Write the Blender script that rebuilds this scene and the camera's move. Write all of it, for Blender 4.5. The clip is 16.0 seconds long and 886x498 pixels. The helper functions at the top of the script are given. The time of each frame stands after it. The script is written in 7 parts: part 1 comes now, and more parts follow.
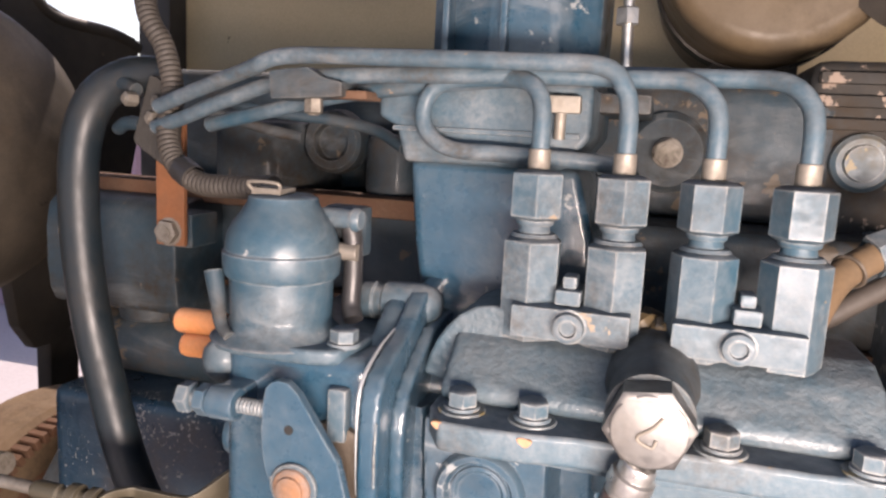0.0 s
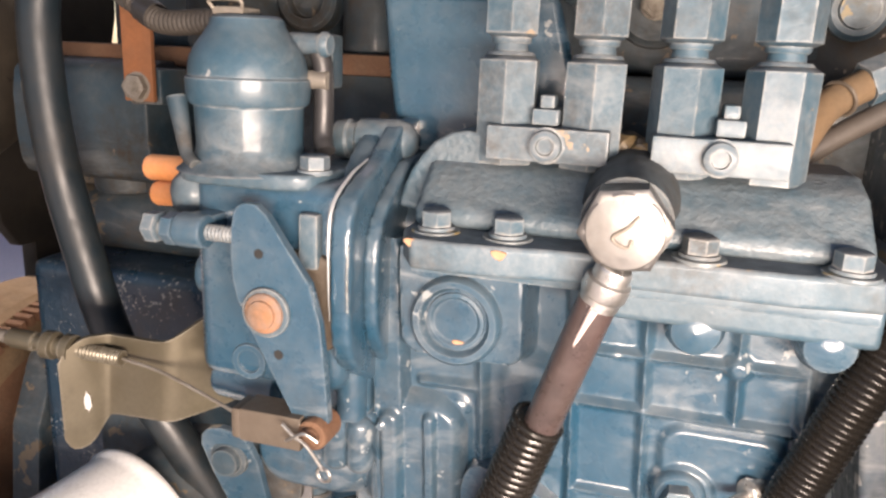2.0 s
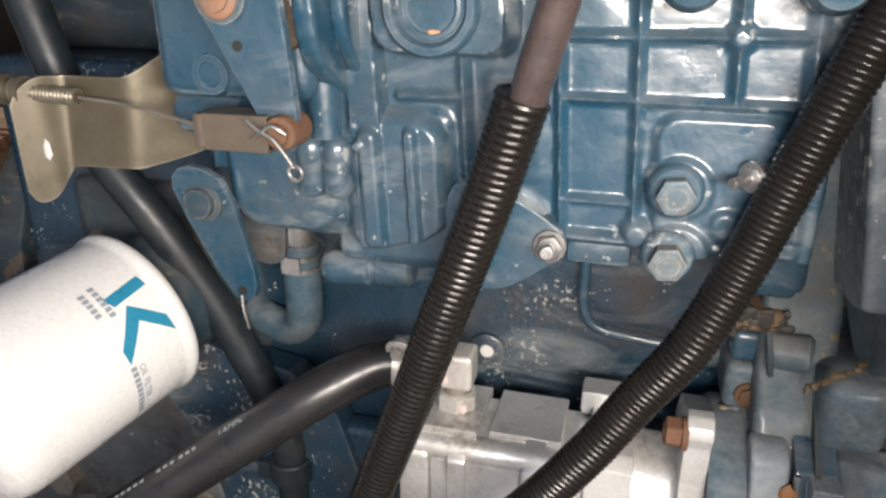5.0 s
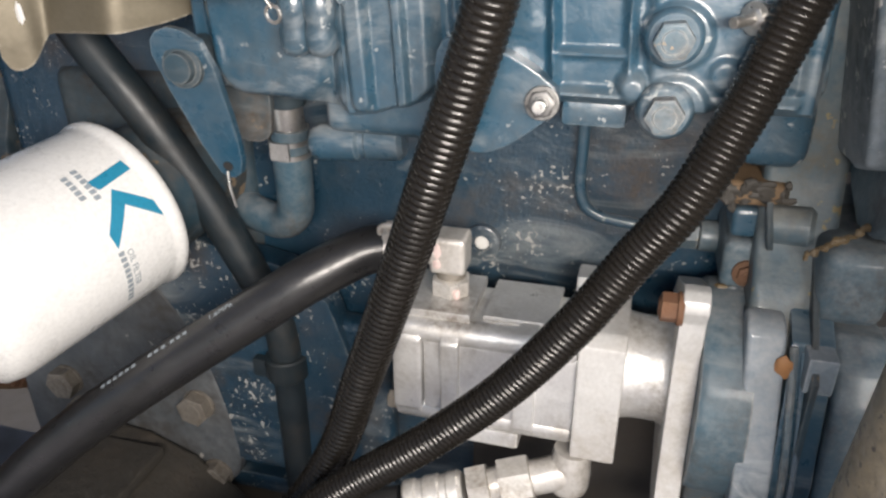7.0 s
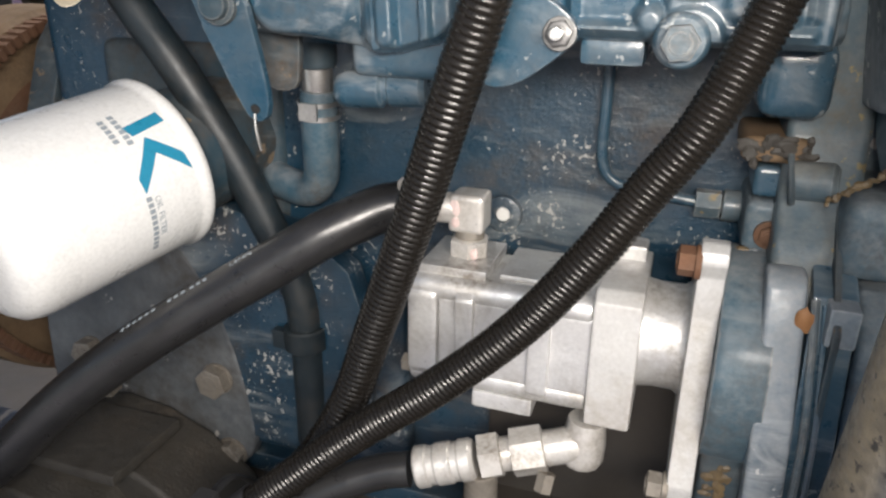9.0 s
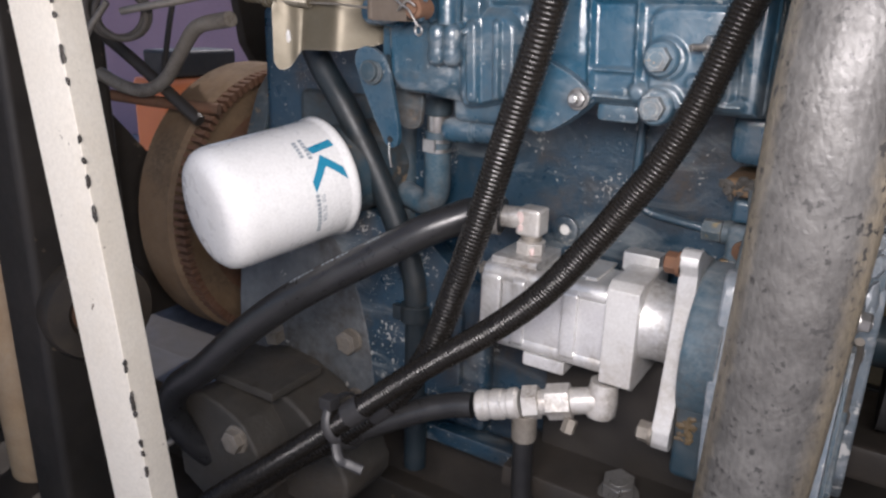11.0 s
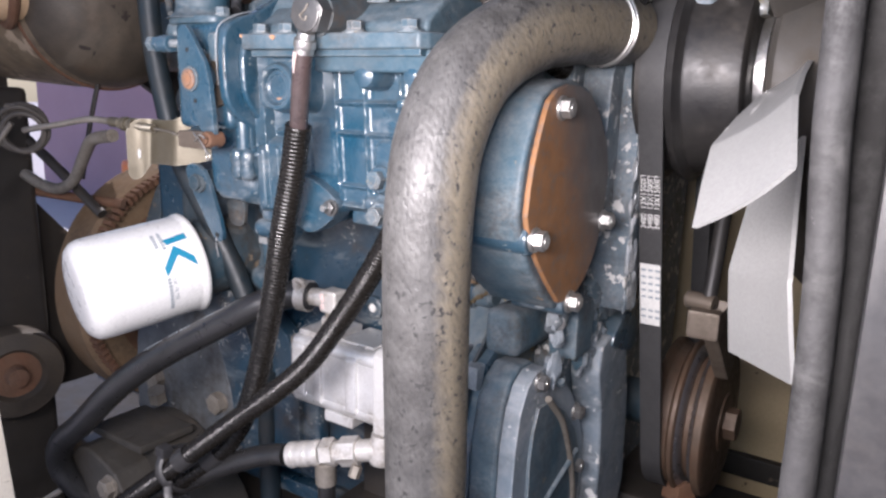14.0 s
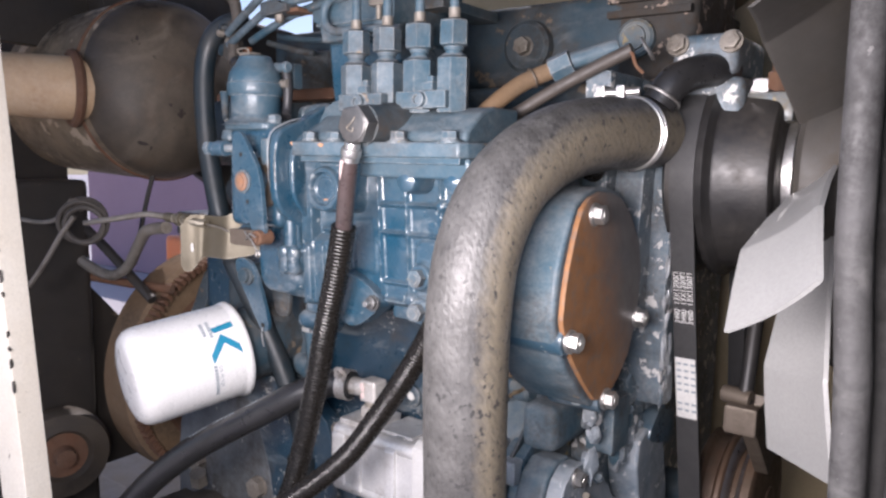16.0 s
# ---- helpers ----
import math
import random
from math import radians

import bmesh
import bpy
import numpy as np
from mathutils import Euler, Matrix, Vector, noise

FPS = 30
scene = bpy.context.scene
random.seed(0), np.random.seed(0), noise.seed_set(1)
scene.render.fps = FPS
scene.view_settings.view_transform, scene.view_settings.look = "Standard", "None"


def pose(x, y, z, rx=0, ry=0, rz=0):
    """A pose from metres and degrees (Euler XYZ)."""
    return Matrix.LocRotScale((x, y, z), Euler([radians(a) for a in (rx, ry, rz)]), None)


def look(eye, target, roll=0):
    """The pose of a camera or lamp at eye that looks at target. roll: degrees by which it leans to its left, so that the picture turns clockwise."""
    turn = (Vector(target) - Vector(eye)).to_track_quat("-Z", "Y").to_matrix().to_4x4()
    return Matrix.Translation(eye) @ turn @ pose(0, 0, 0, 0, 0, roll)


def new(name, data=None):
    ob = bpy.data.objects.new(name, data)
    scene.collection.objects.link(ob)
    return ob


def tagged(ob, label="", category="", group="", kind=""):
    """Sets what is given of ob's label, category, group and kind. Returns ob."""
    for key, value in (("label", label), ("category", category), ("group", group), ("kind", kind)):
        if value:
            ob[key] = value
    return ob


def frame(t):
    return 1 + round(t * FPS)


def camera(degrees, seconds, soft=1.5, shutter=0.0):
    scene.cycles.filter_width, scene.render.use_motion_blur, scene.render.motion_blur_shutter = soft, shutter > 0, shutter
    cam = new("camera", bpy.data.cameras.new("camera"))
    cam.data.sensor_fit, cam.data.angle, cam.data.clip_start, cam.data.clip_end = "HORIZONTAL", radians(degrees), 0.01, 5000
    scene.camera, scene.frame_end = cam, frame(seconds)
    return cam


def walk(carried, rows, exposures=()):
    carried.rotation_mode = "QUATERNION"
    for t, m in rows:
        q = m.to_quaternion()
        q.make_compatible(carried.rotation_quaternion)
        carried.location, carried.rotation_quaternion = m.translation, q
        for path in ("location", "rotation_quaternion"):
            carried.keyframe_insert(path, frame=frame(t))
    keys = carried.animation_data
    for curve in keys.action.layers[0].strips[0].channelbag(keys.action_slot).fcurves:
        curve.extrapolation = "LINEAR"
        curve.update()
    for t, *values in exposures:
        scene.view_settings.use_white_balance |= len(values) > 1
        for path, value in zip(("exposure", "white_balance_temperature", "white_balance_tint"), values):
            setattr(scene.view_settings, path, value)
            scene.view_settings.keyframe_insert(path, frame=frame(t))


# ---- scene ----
cam = camera(62.6, 16.0, soft=2.5)
METRES, EYE, TILT, LEAN, TURN = 0.59, 1.1, -9.0, -3.0, 16.5
ROWS = [
    (0.0, 0.0, 0.0, 0.0, -0.0, 0.0, -0.0),
    (0.5, 0.0053, 0.0047, -0.0138, -0.13, -1.8, 0.36),
    (1.0, 0.0082, 0.0066, -0.0287, -0.5, -3.13, 0.31),
    (1.5, 0.0096, 0.0132, -0.0469, -0.59, -4.45, 0.67),
    (2.0, 0.0122, 0.012, -0.0625, -0.41, -5.67, 0.62),
    (2.5, 0.013, 0.0158, -0.0836, -0.17, -7.29, 0.84),
    (3.0, 0.0131, 0.0141, -0.105, -0.28, -7.28, 1.33),
    (3.5, 0.0166, 0.0162, -0.1222, -0.23, -8.28, 1.28),
    (4.0, 0.0205, 0.0152, -0.1374, -0.15, -9.75, 1.96),
    (4.5, 0.0181, 0.0171, -0.161, -0.16, -11.65, 2.57),
    (5.0, 0.0212, 0.026, -0.1858, -0.77, -13.33, 3.09),
    (7.5, 0.0261, 0.028, -0.2603, -0.43, -17.6, 3.32),
    (8.0, 0.0263, 0.03, -0.2864, -0.06, -17.19, 3.03),
    (8.5, 0.0344, 0.0209, -0.3037, 1.21, -15.86, 2.57),
    (9.0, 0.0374, 0.0036, -0.3141, 2.74, -12.97, 1.92),
    (11.5, 0.2174, -0.2787, -0.3146, 17.4, -7.3, -1.39),
    (12.0, 0.2878, -0.3142, -0.2968, 16.16, -4.95, 0.05),
    (12.5, 0.3412, -0.3449, -0.2928, 18.03, -4.57, -0.93),
    (13.0, 0.4012, -0.3424, -0.2899, 19.04, -4.17, -2.1),
    (13.5, 0.4367, -0.3355, -0.289, 18.55, -3.31, -1.61),
    (14.0, 0.4646, -0.3263, -0.2894, 17.17, -3.02, -1.2),
    (14.5, 0.4707, -0.3281, -0.2868, 17.93, -3.26, -0.91),
    (15.0, 0.4671, -0.3453, -0.2763, 19.2, -1.02, -1.1),
    (15.5, 0.4729, -0.3523, -0.2684, 19.51, 0.53, -1.24),
    (16.0, 0.4696, -0.3584, -0.2562, 19.85, 2.27, -1.23),
]
walk(cam, [(t, pose(0, 0, EYE, TILT, LEAN, TURN) @ pose(METRES * x, METRES * y, METRES * z, 90 + pitch, roll, yaw)) for t, x, y, z, yaw, pitch, roll in ROWS],
     exposures=[(0.0, 0.48, 7350, 26), (1.5, 0.62, 7800, 24), (3.0, 0.14, 7600, 21), (4.0, 0.0, 7250, 18), (5.0, -0.06, 6900, 14), (7.4, -0.06, 6750, 13), (9.2, -0.04, 6650, 12), (11.3, -0.32, 6250, 19), (12.6, -0.26, 6200, 20), (14.0, 0.20, 6150, 21), (16.0, 0.09, 6200, 22)])

# ---- world, sun and lamp ----
world = bpy.data.worlds.new("sky")
scene.world = world
world.use_nodes = True
wn = world.node_tree.nodes
sky = wn.new("ShaderNodeTexSky")
sky.sky_type, sky.sun_disc = "NISHITA", False
sky.sun_elevation, sky.sun_rotation = radians(54), radians(-11)
wn["Background"].inputs["Strength"].default_value = 0.15
world.node_tree.links.new(sky.outputs[0], wn["Background"].inputs["Color"])

sun_data = bpy.data.lights.new("sun", "SUN")
sun_data.energy, sun_data.angle, sun_data.color = 4.0, radians(0.5), (1.0, 0.95, 0.88)
sun = new("sun", sun_data)
sun.matrix_basis = look((-1, 5, 7), (0, 0, 0))

# the torch that lights the engine from the open side
torch_data = bpy.data.lights.new("torch", "AREA")
torch_data.shape, torch_data.size, torch_data.size_y = "RECTANGLE", 0.34, 0.07
torch_data.energy, torch_data.color = 6.6, (1.0, 0.95, 0.88)
torch = new("torch", torch_data)
torch.matrix_basis = look((0.168, -0.165, 1.000), (0.080, 0.3, 0.88))


# ---- materials ----
def surface(name, base, second=None, amount=0.6, rough=0.5, metal=0.0, scale=30.0, grain=500.0, bump=0.15, dust=0.0, up=0.0,
            dust_col=(0.28, 0.285, 0.285), chip=0.0, chip_col=(0.35, 0.33, 0.30), chip_scale=60.0, coat=0.0, depth=0.0004, spec=0.5, weave=0.0, edge=0.0, edge_col=(0.36, 0.37, 0.37), grime=0.0, grime_col=(0.06, 0.045, 0.03), lump=0.0, lump_scale=110.0, weft_amount=0.4, cover=0.0, grime_cover=0.0, side=0.0, side_col=(0.17, 0.125, 0.075), cluster=0.0, smear=0.0, smear_col=(0.20, 0.215, 0.22), stain=0.0, stain_col=(0.075, 0.045, 0.022), soak=None):
    """Procedural surface: two-scale colour change, dust in patches and on upward faces, chips, fine relief."""
    m = bpy.data.materials.new(name)
    m.use_nodes = True
    nt = m.node_tree
    n, link = nt.nodes, nt.links.new
    b = n["Principled BSDF"]
    co = n.new("ShaderNodeTexCoord").outputs["Object"]

    def noise_tex(sc, detail=5.0, rough_=0.6):
        t = n.new("ShaderNodeTexNoise")
        t.inputs["Scale"].default_value, t.inputs["Detail"].default_value, t.inputs["Roughness"].default_value = sc, detail, rough_
        link(co, t.inputs["Vector"])
        return t.outputs["Fac"]

    def ramp(f, lo, hi, top=1.0):
        r = n.new("ShaderNodeMapRange")
        r.inputs["From Min"].default_value, r.inputs["From Max"].default_value, r.inputs["To Max"].default_value = lo, hi, top
        link(f, r.inputs["Value"])
        return r.outputs["Result"]

    def mix(f, a, c):
        x = n.new("ShaderNodeMix")
        x.data_type = "RGBA"
        link(f, x.inputs[0])
        for s, v in ((x.inputs[6], a), (x.inputs[7], c)):
            if isinstance(v, tuple):
                s.default_value = (*v, 1)
            else:
                link(v, s)
        return x.outputs[2]

    def math_(op, a, c):
        x = n.new("ShaderNodeMath")
        x.operation, x.use_clamp = op.rstrip("_"), op == "ADD"
        for s, v in zip(x.inputs, (a, c)):
            if isinstance(v, (int, float)):
                s.default_value = v
            else:
                link(v, s)
        return x.outputs[0]

    second = second or tuple(0.6 * v for v in base)
    col = mix(ramp(noise_tex(scale, 7.0, 0.65), 0.32, 0.74, amount), base, second)
    fine = noise_tex(grain, 3.0)
    col = mix(ramp(fine, 0.35, 0.75, 0.35), col, tuple(0.55 * v for v in base))
    r_out = ramp(noise_tex(scale * 3), 0.3, 0.7)
    r_out = math_("ADD", math_("MULTIPLY", r_out, 0.22), rough - 0.11)
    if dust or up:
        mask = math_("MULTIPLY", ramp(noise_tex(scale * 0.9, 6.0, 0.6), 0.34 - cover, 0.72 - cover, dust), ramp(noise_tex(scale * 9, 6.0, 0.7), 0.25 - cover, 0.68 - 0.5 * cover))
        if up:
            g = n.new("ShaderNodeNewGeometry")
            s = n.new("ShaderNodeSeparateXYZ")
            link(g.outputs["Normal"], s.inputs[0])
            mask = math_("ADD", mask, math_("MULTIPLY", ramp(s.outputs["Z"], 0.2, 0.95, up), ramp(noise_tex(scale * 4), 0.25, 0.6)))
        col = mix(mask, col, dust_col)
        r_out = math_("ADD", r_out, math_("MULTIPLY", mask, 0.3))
    height = fine
    if grime:
        gm = math_("MULTIPLY", ramp(noise_tex(scale * 0.55, 5.0, 0.6), 0.45 - grime_cover, 0.68 - grime_cover, grime), ramp(noise_tex(scale * 6, 7.0, 0.7), 0.3 - grime_cover, 0.62 - grime_cover))
        col = mix(gm, col, grime_col)
        r_out = math_("ADD", r_out, math_("MULTIPLY", gm, 0.2))
    if stain:
        sm = math_("MULTIPLY", ramp(noise_tex(scale * 0.75 + 3.0, 4.0, 0.55), 0.52, 0.70, stain), ramp(noise_tex(scale * 4.5, 7.0, 0.7), 0.34, 0.58))
        col = mix(sm, col, stain_col)
        r_out = math_("ADD", r_out, math_("MULTIPLY", sm, 0.15))
    if smear:
        # dried wash marks, drawn out along the wall
        mp = n.new("ShaderNodeMapping")
        mp.inputs["Scale"].default_value = (0.42, 1.0, 1.25)
        mp.inputs["Rotation"].default_value = (0.0, 0.45, 0.0)
        link(co, mp.inputs["Vector"])
        wash = n.new("ShaderNodeTexNoise")
        wash.inputs["Scale"].default_value, wash.inputs["Detail"].default_value, wash.inputs["Roughness"].default_value, wash.inputs["Distortion"].default_value = scale * 1.6, 8.0, 0.66, 0.9
        link(mp.outputs["Vector"], wash.inputs["Vector"])
        wm = math_("MULTIPLY", ramp(wash.outputs["Fac"], 0.52, 0.70, smear), ramp(noise_tex(scale * 0.5, 3.0, 0.5), 0.40, 0.58))
        col = mix(wm, col, smear_col)
        r_out = math_("ADD", r_out, math_("MULTIPLY", wm, 0.25))
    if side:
        # dried mud on the +x flank; the -x flank's tan also stands in for lamplight
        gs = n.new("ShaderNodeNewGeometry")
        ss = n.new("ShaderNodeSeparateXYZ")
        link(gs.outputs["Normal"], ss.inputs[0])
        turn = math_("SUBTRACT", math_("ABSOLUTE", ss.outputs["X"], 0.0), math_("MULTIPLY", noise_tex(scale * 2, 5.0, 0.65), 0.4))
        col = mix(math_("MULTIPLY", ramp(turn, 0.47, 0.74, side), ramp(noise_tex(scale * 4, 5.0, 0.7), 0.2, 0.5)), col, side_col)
    if soak:
        # rust that has soaked in from one side: (place, width, colour) along y + z / 2
        so = n.new("ShaderNodeSeparateXYZ")
        link(co, so.inputs[0])
        way = math_("ADD_", so.outputs["Y"], math_("MULTIPLY", so.outputs["Z"], 0.5))
        way = math_("ADD_", way, math_("MULTIPLY", math_("SUBTRACT", noise_tex(38.0, 6.0, 0.62), 0.5), 0.055))
        sk = math_("MULTIPLY", ramp(way, soak[0] + soak[1], soak[0] - soak[1]), ramp(noise_tex(120.0, 6.0, 0.7), 0.22, 0.50))
        col = mix(sk, col, mix(noise_tex(70.0, 6.0, 0.65), tuple(0.6 * v for v in soak[2]), tuple(1.3 * v for v in soak[2])))
        r_out = math_("ADD", r_out, math_("MULTIPLY", sk, 0.2))
    if edge:
        bv = n.new("ShaderNodeBevel")
        bv.samples = 4
        bv.inputs["Radius"].default_value = 0.0016
        ge = n.new("ShaderNodeNewGeometry")
        vm = n.new("ShaderNodeVectorMath")
        vm.operation = "DOT_PRODUCT"
        link(bv.outputs[0], vm.inputs[0])
        link(ge.outputs["Normal"], vm.inputs[1])
        em = math_("MULTIPLY", ramp(vm.outputs["Value"], 0.975, 0.86, edge), ramp(noise_tex(scale * 5, 6.0, 0.7), 0.36, 0.62))
        col = mix(em, col, edge_col)
    if weave:
        bands = []
        for way in ("X", "DIAGONAL"):
            w = n.new("ShaderNodeTexWave")
            w.bands_direction = way
            w.inputs["Scale"].default_value, w.inputs["Distortion"].default_value, w.inputs["Detail"].default_value, w.inputs["Detail Scale"].default_value = weave, 3.5, 3.0, 1.5
            link(co, w.inputs["Vector"])
            bands.append(w.outputs["Fac"])
        weft = math_("MULTIPLY", bands[0], bands[1])
        col = mix(ramp(weft, 0.2, 0.8, weft_amount), col, tuple(0.4 * v for v in base))
        height = math_("ADD", math_("MULTIPLY", weft, -1.5 * weft_amount), fine)
    if chip:
        spots = noise_tex(chip_scale, 8.0, 0.62)
        if cluster:
            spots = math_("ADD", spots, math_("MULTIPLY", math_("SUBTRACT", noise_tex(chip_scale * 0.11, 3.0, 0.6), 0.5), cluster))
        cm = ramp(spots, 0.72 - 0.14 * chip, 0.735 - 0.14 * chip)
        col = mix(cm, col, chip_col)
    link(col, b.inputs["Base Color"])
    link(r_out, b.inputs["Roughness"])
    b.inputs["Metallic"].default_value = metal
    b.inputs["Coat Weight"].default_value = coat
    b.inputs["Coat Roughness"].default_value = 0.15
    b.inputs["Specular IOR Level"].default_value = spec
    bp = n.new("ShaderNodeBump")
    bp.inputs["Strength"].default_value, bp.inputs["Distance"].default_value = bump, depth
    link(height, bp.inputs["Height"])
    if lump:
        lb = n.new("ShaderNodeBump")
        lb.inputs["Strength"].default_value, lb.inputs["Distance"].default_value = lump, 0.0011
        link(noise_tex(lump_scale, 3.0, 0.5), lb.inputs["Height"])
        link(lb.outputs[0], bp.inputs["Normal"])
        link(lb.outputs[0], b.inputs["Coat Normal"])
    link(bp.outputs[0], b.inputs["Normal"])
    return m


BLUE = surface("engine_blue_paint", (0.0095, 0.054, 0.094), (0.020, 0.062, 0.094), rough=0.27, lump=0.22, lump_scale=110, dust=0.45, cover=0.0, up=0.4, chip=0.38, chip_scale=120, cluster=0.5, chip_col=(0.22, 0.24, 0.245), coat=0.55, scale=24, dust_col=(0.145, 0.168, 0.180), edge=0.5, edge_col=(0.24, 0.27, 0.285), grime=0.75, grime_col=(0.022, 0.030, 0.036), smear=0.8, smear_col=(0.20, 0.22, 0.23), bump=0.3)
BLUE_SATIN = surface("satin_blue_paint", (0.020, 0.066, 0.100), (0.036, 0.074, 0.098), rough=0.38, lump=0.16, lump_scale=80, dust=0.65, cover=0.02, up=0.6, chip=0.3, smear=0.5, chip_col=(0.26, 0.27, 0.27), scale=34, dust_col=(0.135, 0.165, 0.182), edge=0.6, grime=0.75, grime_col=(0.035, 0.040, 0.042), bump=0.25, coat=0.15, spec=0.45)
BLUE_CAST = surface("engine_blue_casting", (0.025, 0.068, 0.098), (0.046, 0.077, 0.095), rough=0.44, lump=0.35, lump_scale=420, dust=0.55, cover=0.03, up=0.5, chip=0.3, smear=0.5, chip_col=(0.26, 0.26, 0.26), bump=0.5, grain=330, depth=0.0012, coat=0.15, scale=34, dust_col=(0.150, 0.176, 0.188), edge=0.6, grime=0.6, grime_col=(0.05, 0.05, 0.048))
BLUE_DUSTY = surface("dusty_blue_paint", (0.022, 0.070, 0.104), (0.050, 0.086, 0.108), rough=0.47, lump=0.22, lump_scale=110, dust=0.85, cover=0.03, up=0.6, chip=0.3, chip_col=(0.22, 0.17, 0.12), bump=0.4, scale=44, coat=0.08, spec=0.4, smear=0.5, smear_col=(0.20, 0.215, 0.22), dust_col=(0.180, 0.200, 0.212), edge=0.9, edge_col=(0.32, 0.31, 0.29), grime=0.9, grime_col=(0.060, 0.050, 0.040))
BLUE_DARK = surface("grimy_dark_blue_paint", (0.014, 0.042, 0.062), (0.030, 0.038, 0.042), amount=0.9, rough=0.52, dust=0.7, up=0.4, chip=0.6, chip_col=(0.13, 0.10, 0.07), cluster=0.4, bump=0.5, spec=0.4, lump=0.3, coat=0.05, dust_col=(0.090, 0.098, 0.100), edge=0.7, edge_col=(0.19, 0.19, 0.18), grime=1.0, grime_col=(0.040, 0.030, 0.020), scale=28, smear=0.7, smear_col=(0.14, 0.15, 0.15), stain=0.6, stain_col=(0.075, 0.045, 0.024))
BLOCK = surface("block_blue_flaking_paint", (0.0055, 0.036, 0.068), (0.010, 0.036, 0.058), rough=0.30, lump=0.45, lump_scale=80, dust=0.45, cover=0.0, chip=0.47, chip_col=(0.33, 0.33, 0.31), chip_scale=380, cluster=0.62, bump=0.6, depth=0.0008, scale=18, coat=0.35, dust_col=(0.085, 0.105, 0.118), edge=0.6, edge_col=(0.26, 0.27, 0.265), grime=0.7, grime_col=(0.020, 0.022, 0.022), smear=0.95, smear_col=(0.20, 0.22, 0.225), stain=0.75, stain_col=(0.060, 0.040, 0.024))
BLUE_RUSTY = surface("blue_paint_with_rust", (0.034, 0.082, 0.118), (0.09, 0.105, 0.105), rough=0.42, dust=0.8, up=0.5, chip=0.75, chip_col=(0.22, 0.17, 0.085), chip_scale=80, bump=0.5, scale=30, coat=0.2, dust_col=(0.21, 0.215, 0.205), edge=0.8, grime=1.0, grime_col=(0.105, 0.080, 0.042), grime_cover=0.0, lump=0.3)
HOUSING = surface("scuffed_grey_blue_casting", (0.070, 0.082, 0.092), (0.030, 0.036, 0.042), amount=0.9, rough=0.45, lump=0.4, dust=0.8, cover=0.05, dust_col=(0.19, 0.20, 0.205), chip=0.4, chip_col=(0.30, 0.29, 0.27), bump=0.5, scale=16, grime=1.0, grime_col=(0.04, 0.032, 0.024), coat=0.15)
PEELING = surface("peeling_blue_and_white", (0.045, 0.095, 0.135), (0.14, 0.17, 0.19), rough=0.42, lump=0.35, lump_scale=150, coat=0.15, dust=0.8, chip=1.0, chip_col=(0.46, 0.45, 0.43), chip_scale=95, bump=0.6, scale=40, edge=0.9, grime=0.9)
BLUE_PALE = surface("pale_worn_blue_paint", (0.145, 0.192, 0.236), (0.056, 0.098, 0.136), amount=0.95, rough=0.42, lump=0.3, lump_scale=120, dust=0.8, cover=0.10, up=0.4, dust_col=(0.31, 0.325, 0.335), chip=0.6, chip_scale=130, cluster=0.5, chip_col=(0.50, 0.50, 0.49), bump=0.5, scale=26, coat=0.2, edge=0.9, edge_col=(0.46, 0.47, 0.47), grime=0.8, grime_col=(0.040, 0.050, 0.054), smear=0.8, smear_col=(0.42, 0.44, 0.45), stain=0.25, stain_col=(0.11, 0.085, 0.05))
SEALANT = surface("flaked_white_sealant", (0.42, 0.43, 0.43), (0.20, 0.23, 0.26), amount=0.9, rough=0.4, lump=0.35, lump_scale=260, coat=0.2, scale=90, bump=0.5, grime=0.8)
OLD_GASKET = surface("yellow_brown_sealant", (0.15, 0.105, 0.05), (0.08, 0.055, 0.03), amount=0.9, rough=0.45, lump=0.6, lump_scale=240, scale=90, bump=0.5, grime=0.9)
DIRT = surface("grey_oily_dirt", (0.040, 0.036, 0.030), (0.016, 0.015, 0.014), amount=0.9, rough=0.6, lump=0.5, scale=22, bump=0.6, depth=0.001, dust=0.6, dust_col=(0.085, 0.078, 0.066), grime=0.8)
RUST_CHIP = surface("orange_rust_chip", (0.36, 0.19, 0.10), (0.44, 0.30, 0.20), rough=0.7, scale=120, bump=0.4)
PALE_EDGE = surface("pale_edge_line", (0.40, 0.42, 0.43), (0.22, 0.25, 0.27), rough=0.4, scale=120, metal=0.3)
SOOT = surface("sooty_black_steel", (0.012, 0.010, 0.009), (0.115, 0.088, 0.058), amount=0.95, rough=0.6, scale=7, bump=0.4, dust=0.25, dust_col=(0.08, 0.068, 0.055))
STEEL = surface("zinc_plated_steel", (0.58, 0.57, 0.55), (0.40, 0.385, 0.36), rough=0.32, metal=0.9, lump=0.25, lump_scale=200, dust=0.5, scale=70, bump=0.15, grime=0.6, grime_col=(0.16, 0.13, 0.09))
ZINC = surface("bright_zinc_fitting", (0.66, 0.64, 0.61), (0.46, 0.44, 0.40), rough=0.34, metal=0.45, lump=0.3, lump_scale=220, dust=0.4, dust_col=(0.60, 0.56, 0.50), scale=90, bump=0.2, grime=0.8, grime_col=(0.16, 0.12, 0.08), coat=0.2)
STEEL_WORN = surface("worn_steel", (0.27, 0.245, 0.21), (0.17, 0.14, 0.105), rough=0.5, metal=0.5, dust=0.7, dust_col=(0.32, 0.30, 0.27), scale=60, bump=0.35, grime=0.7)
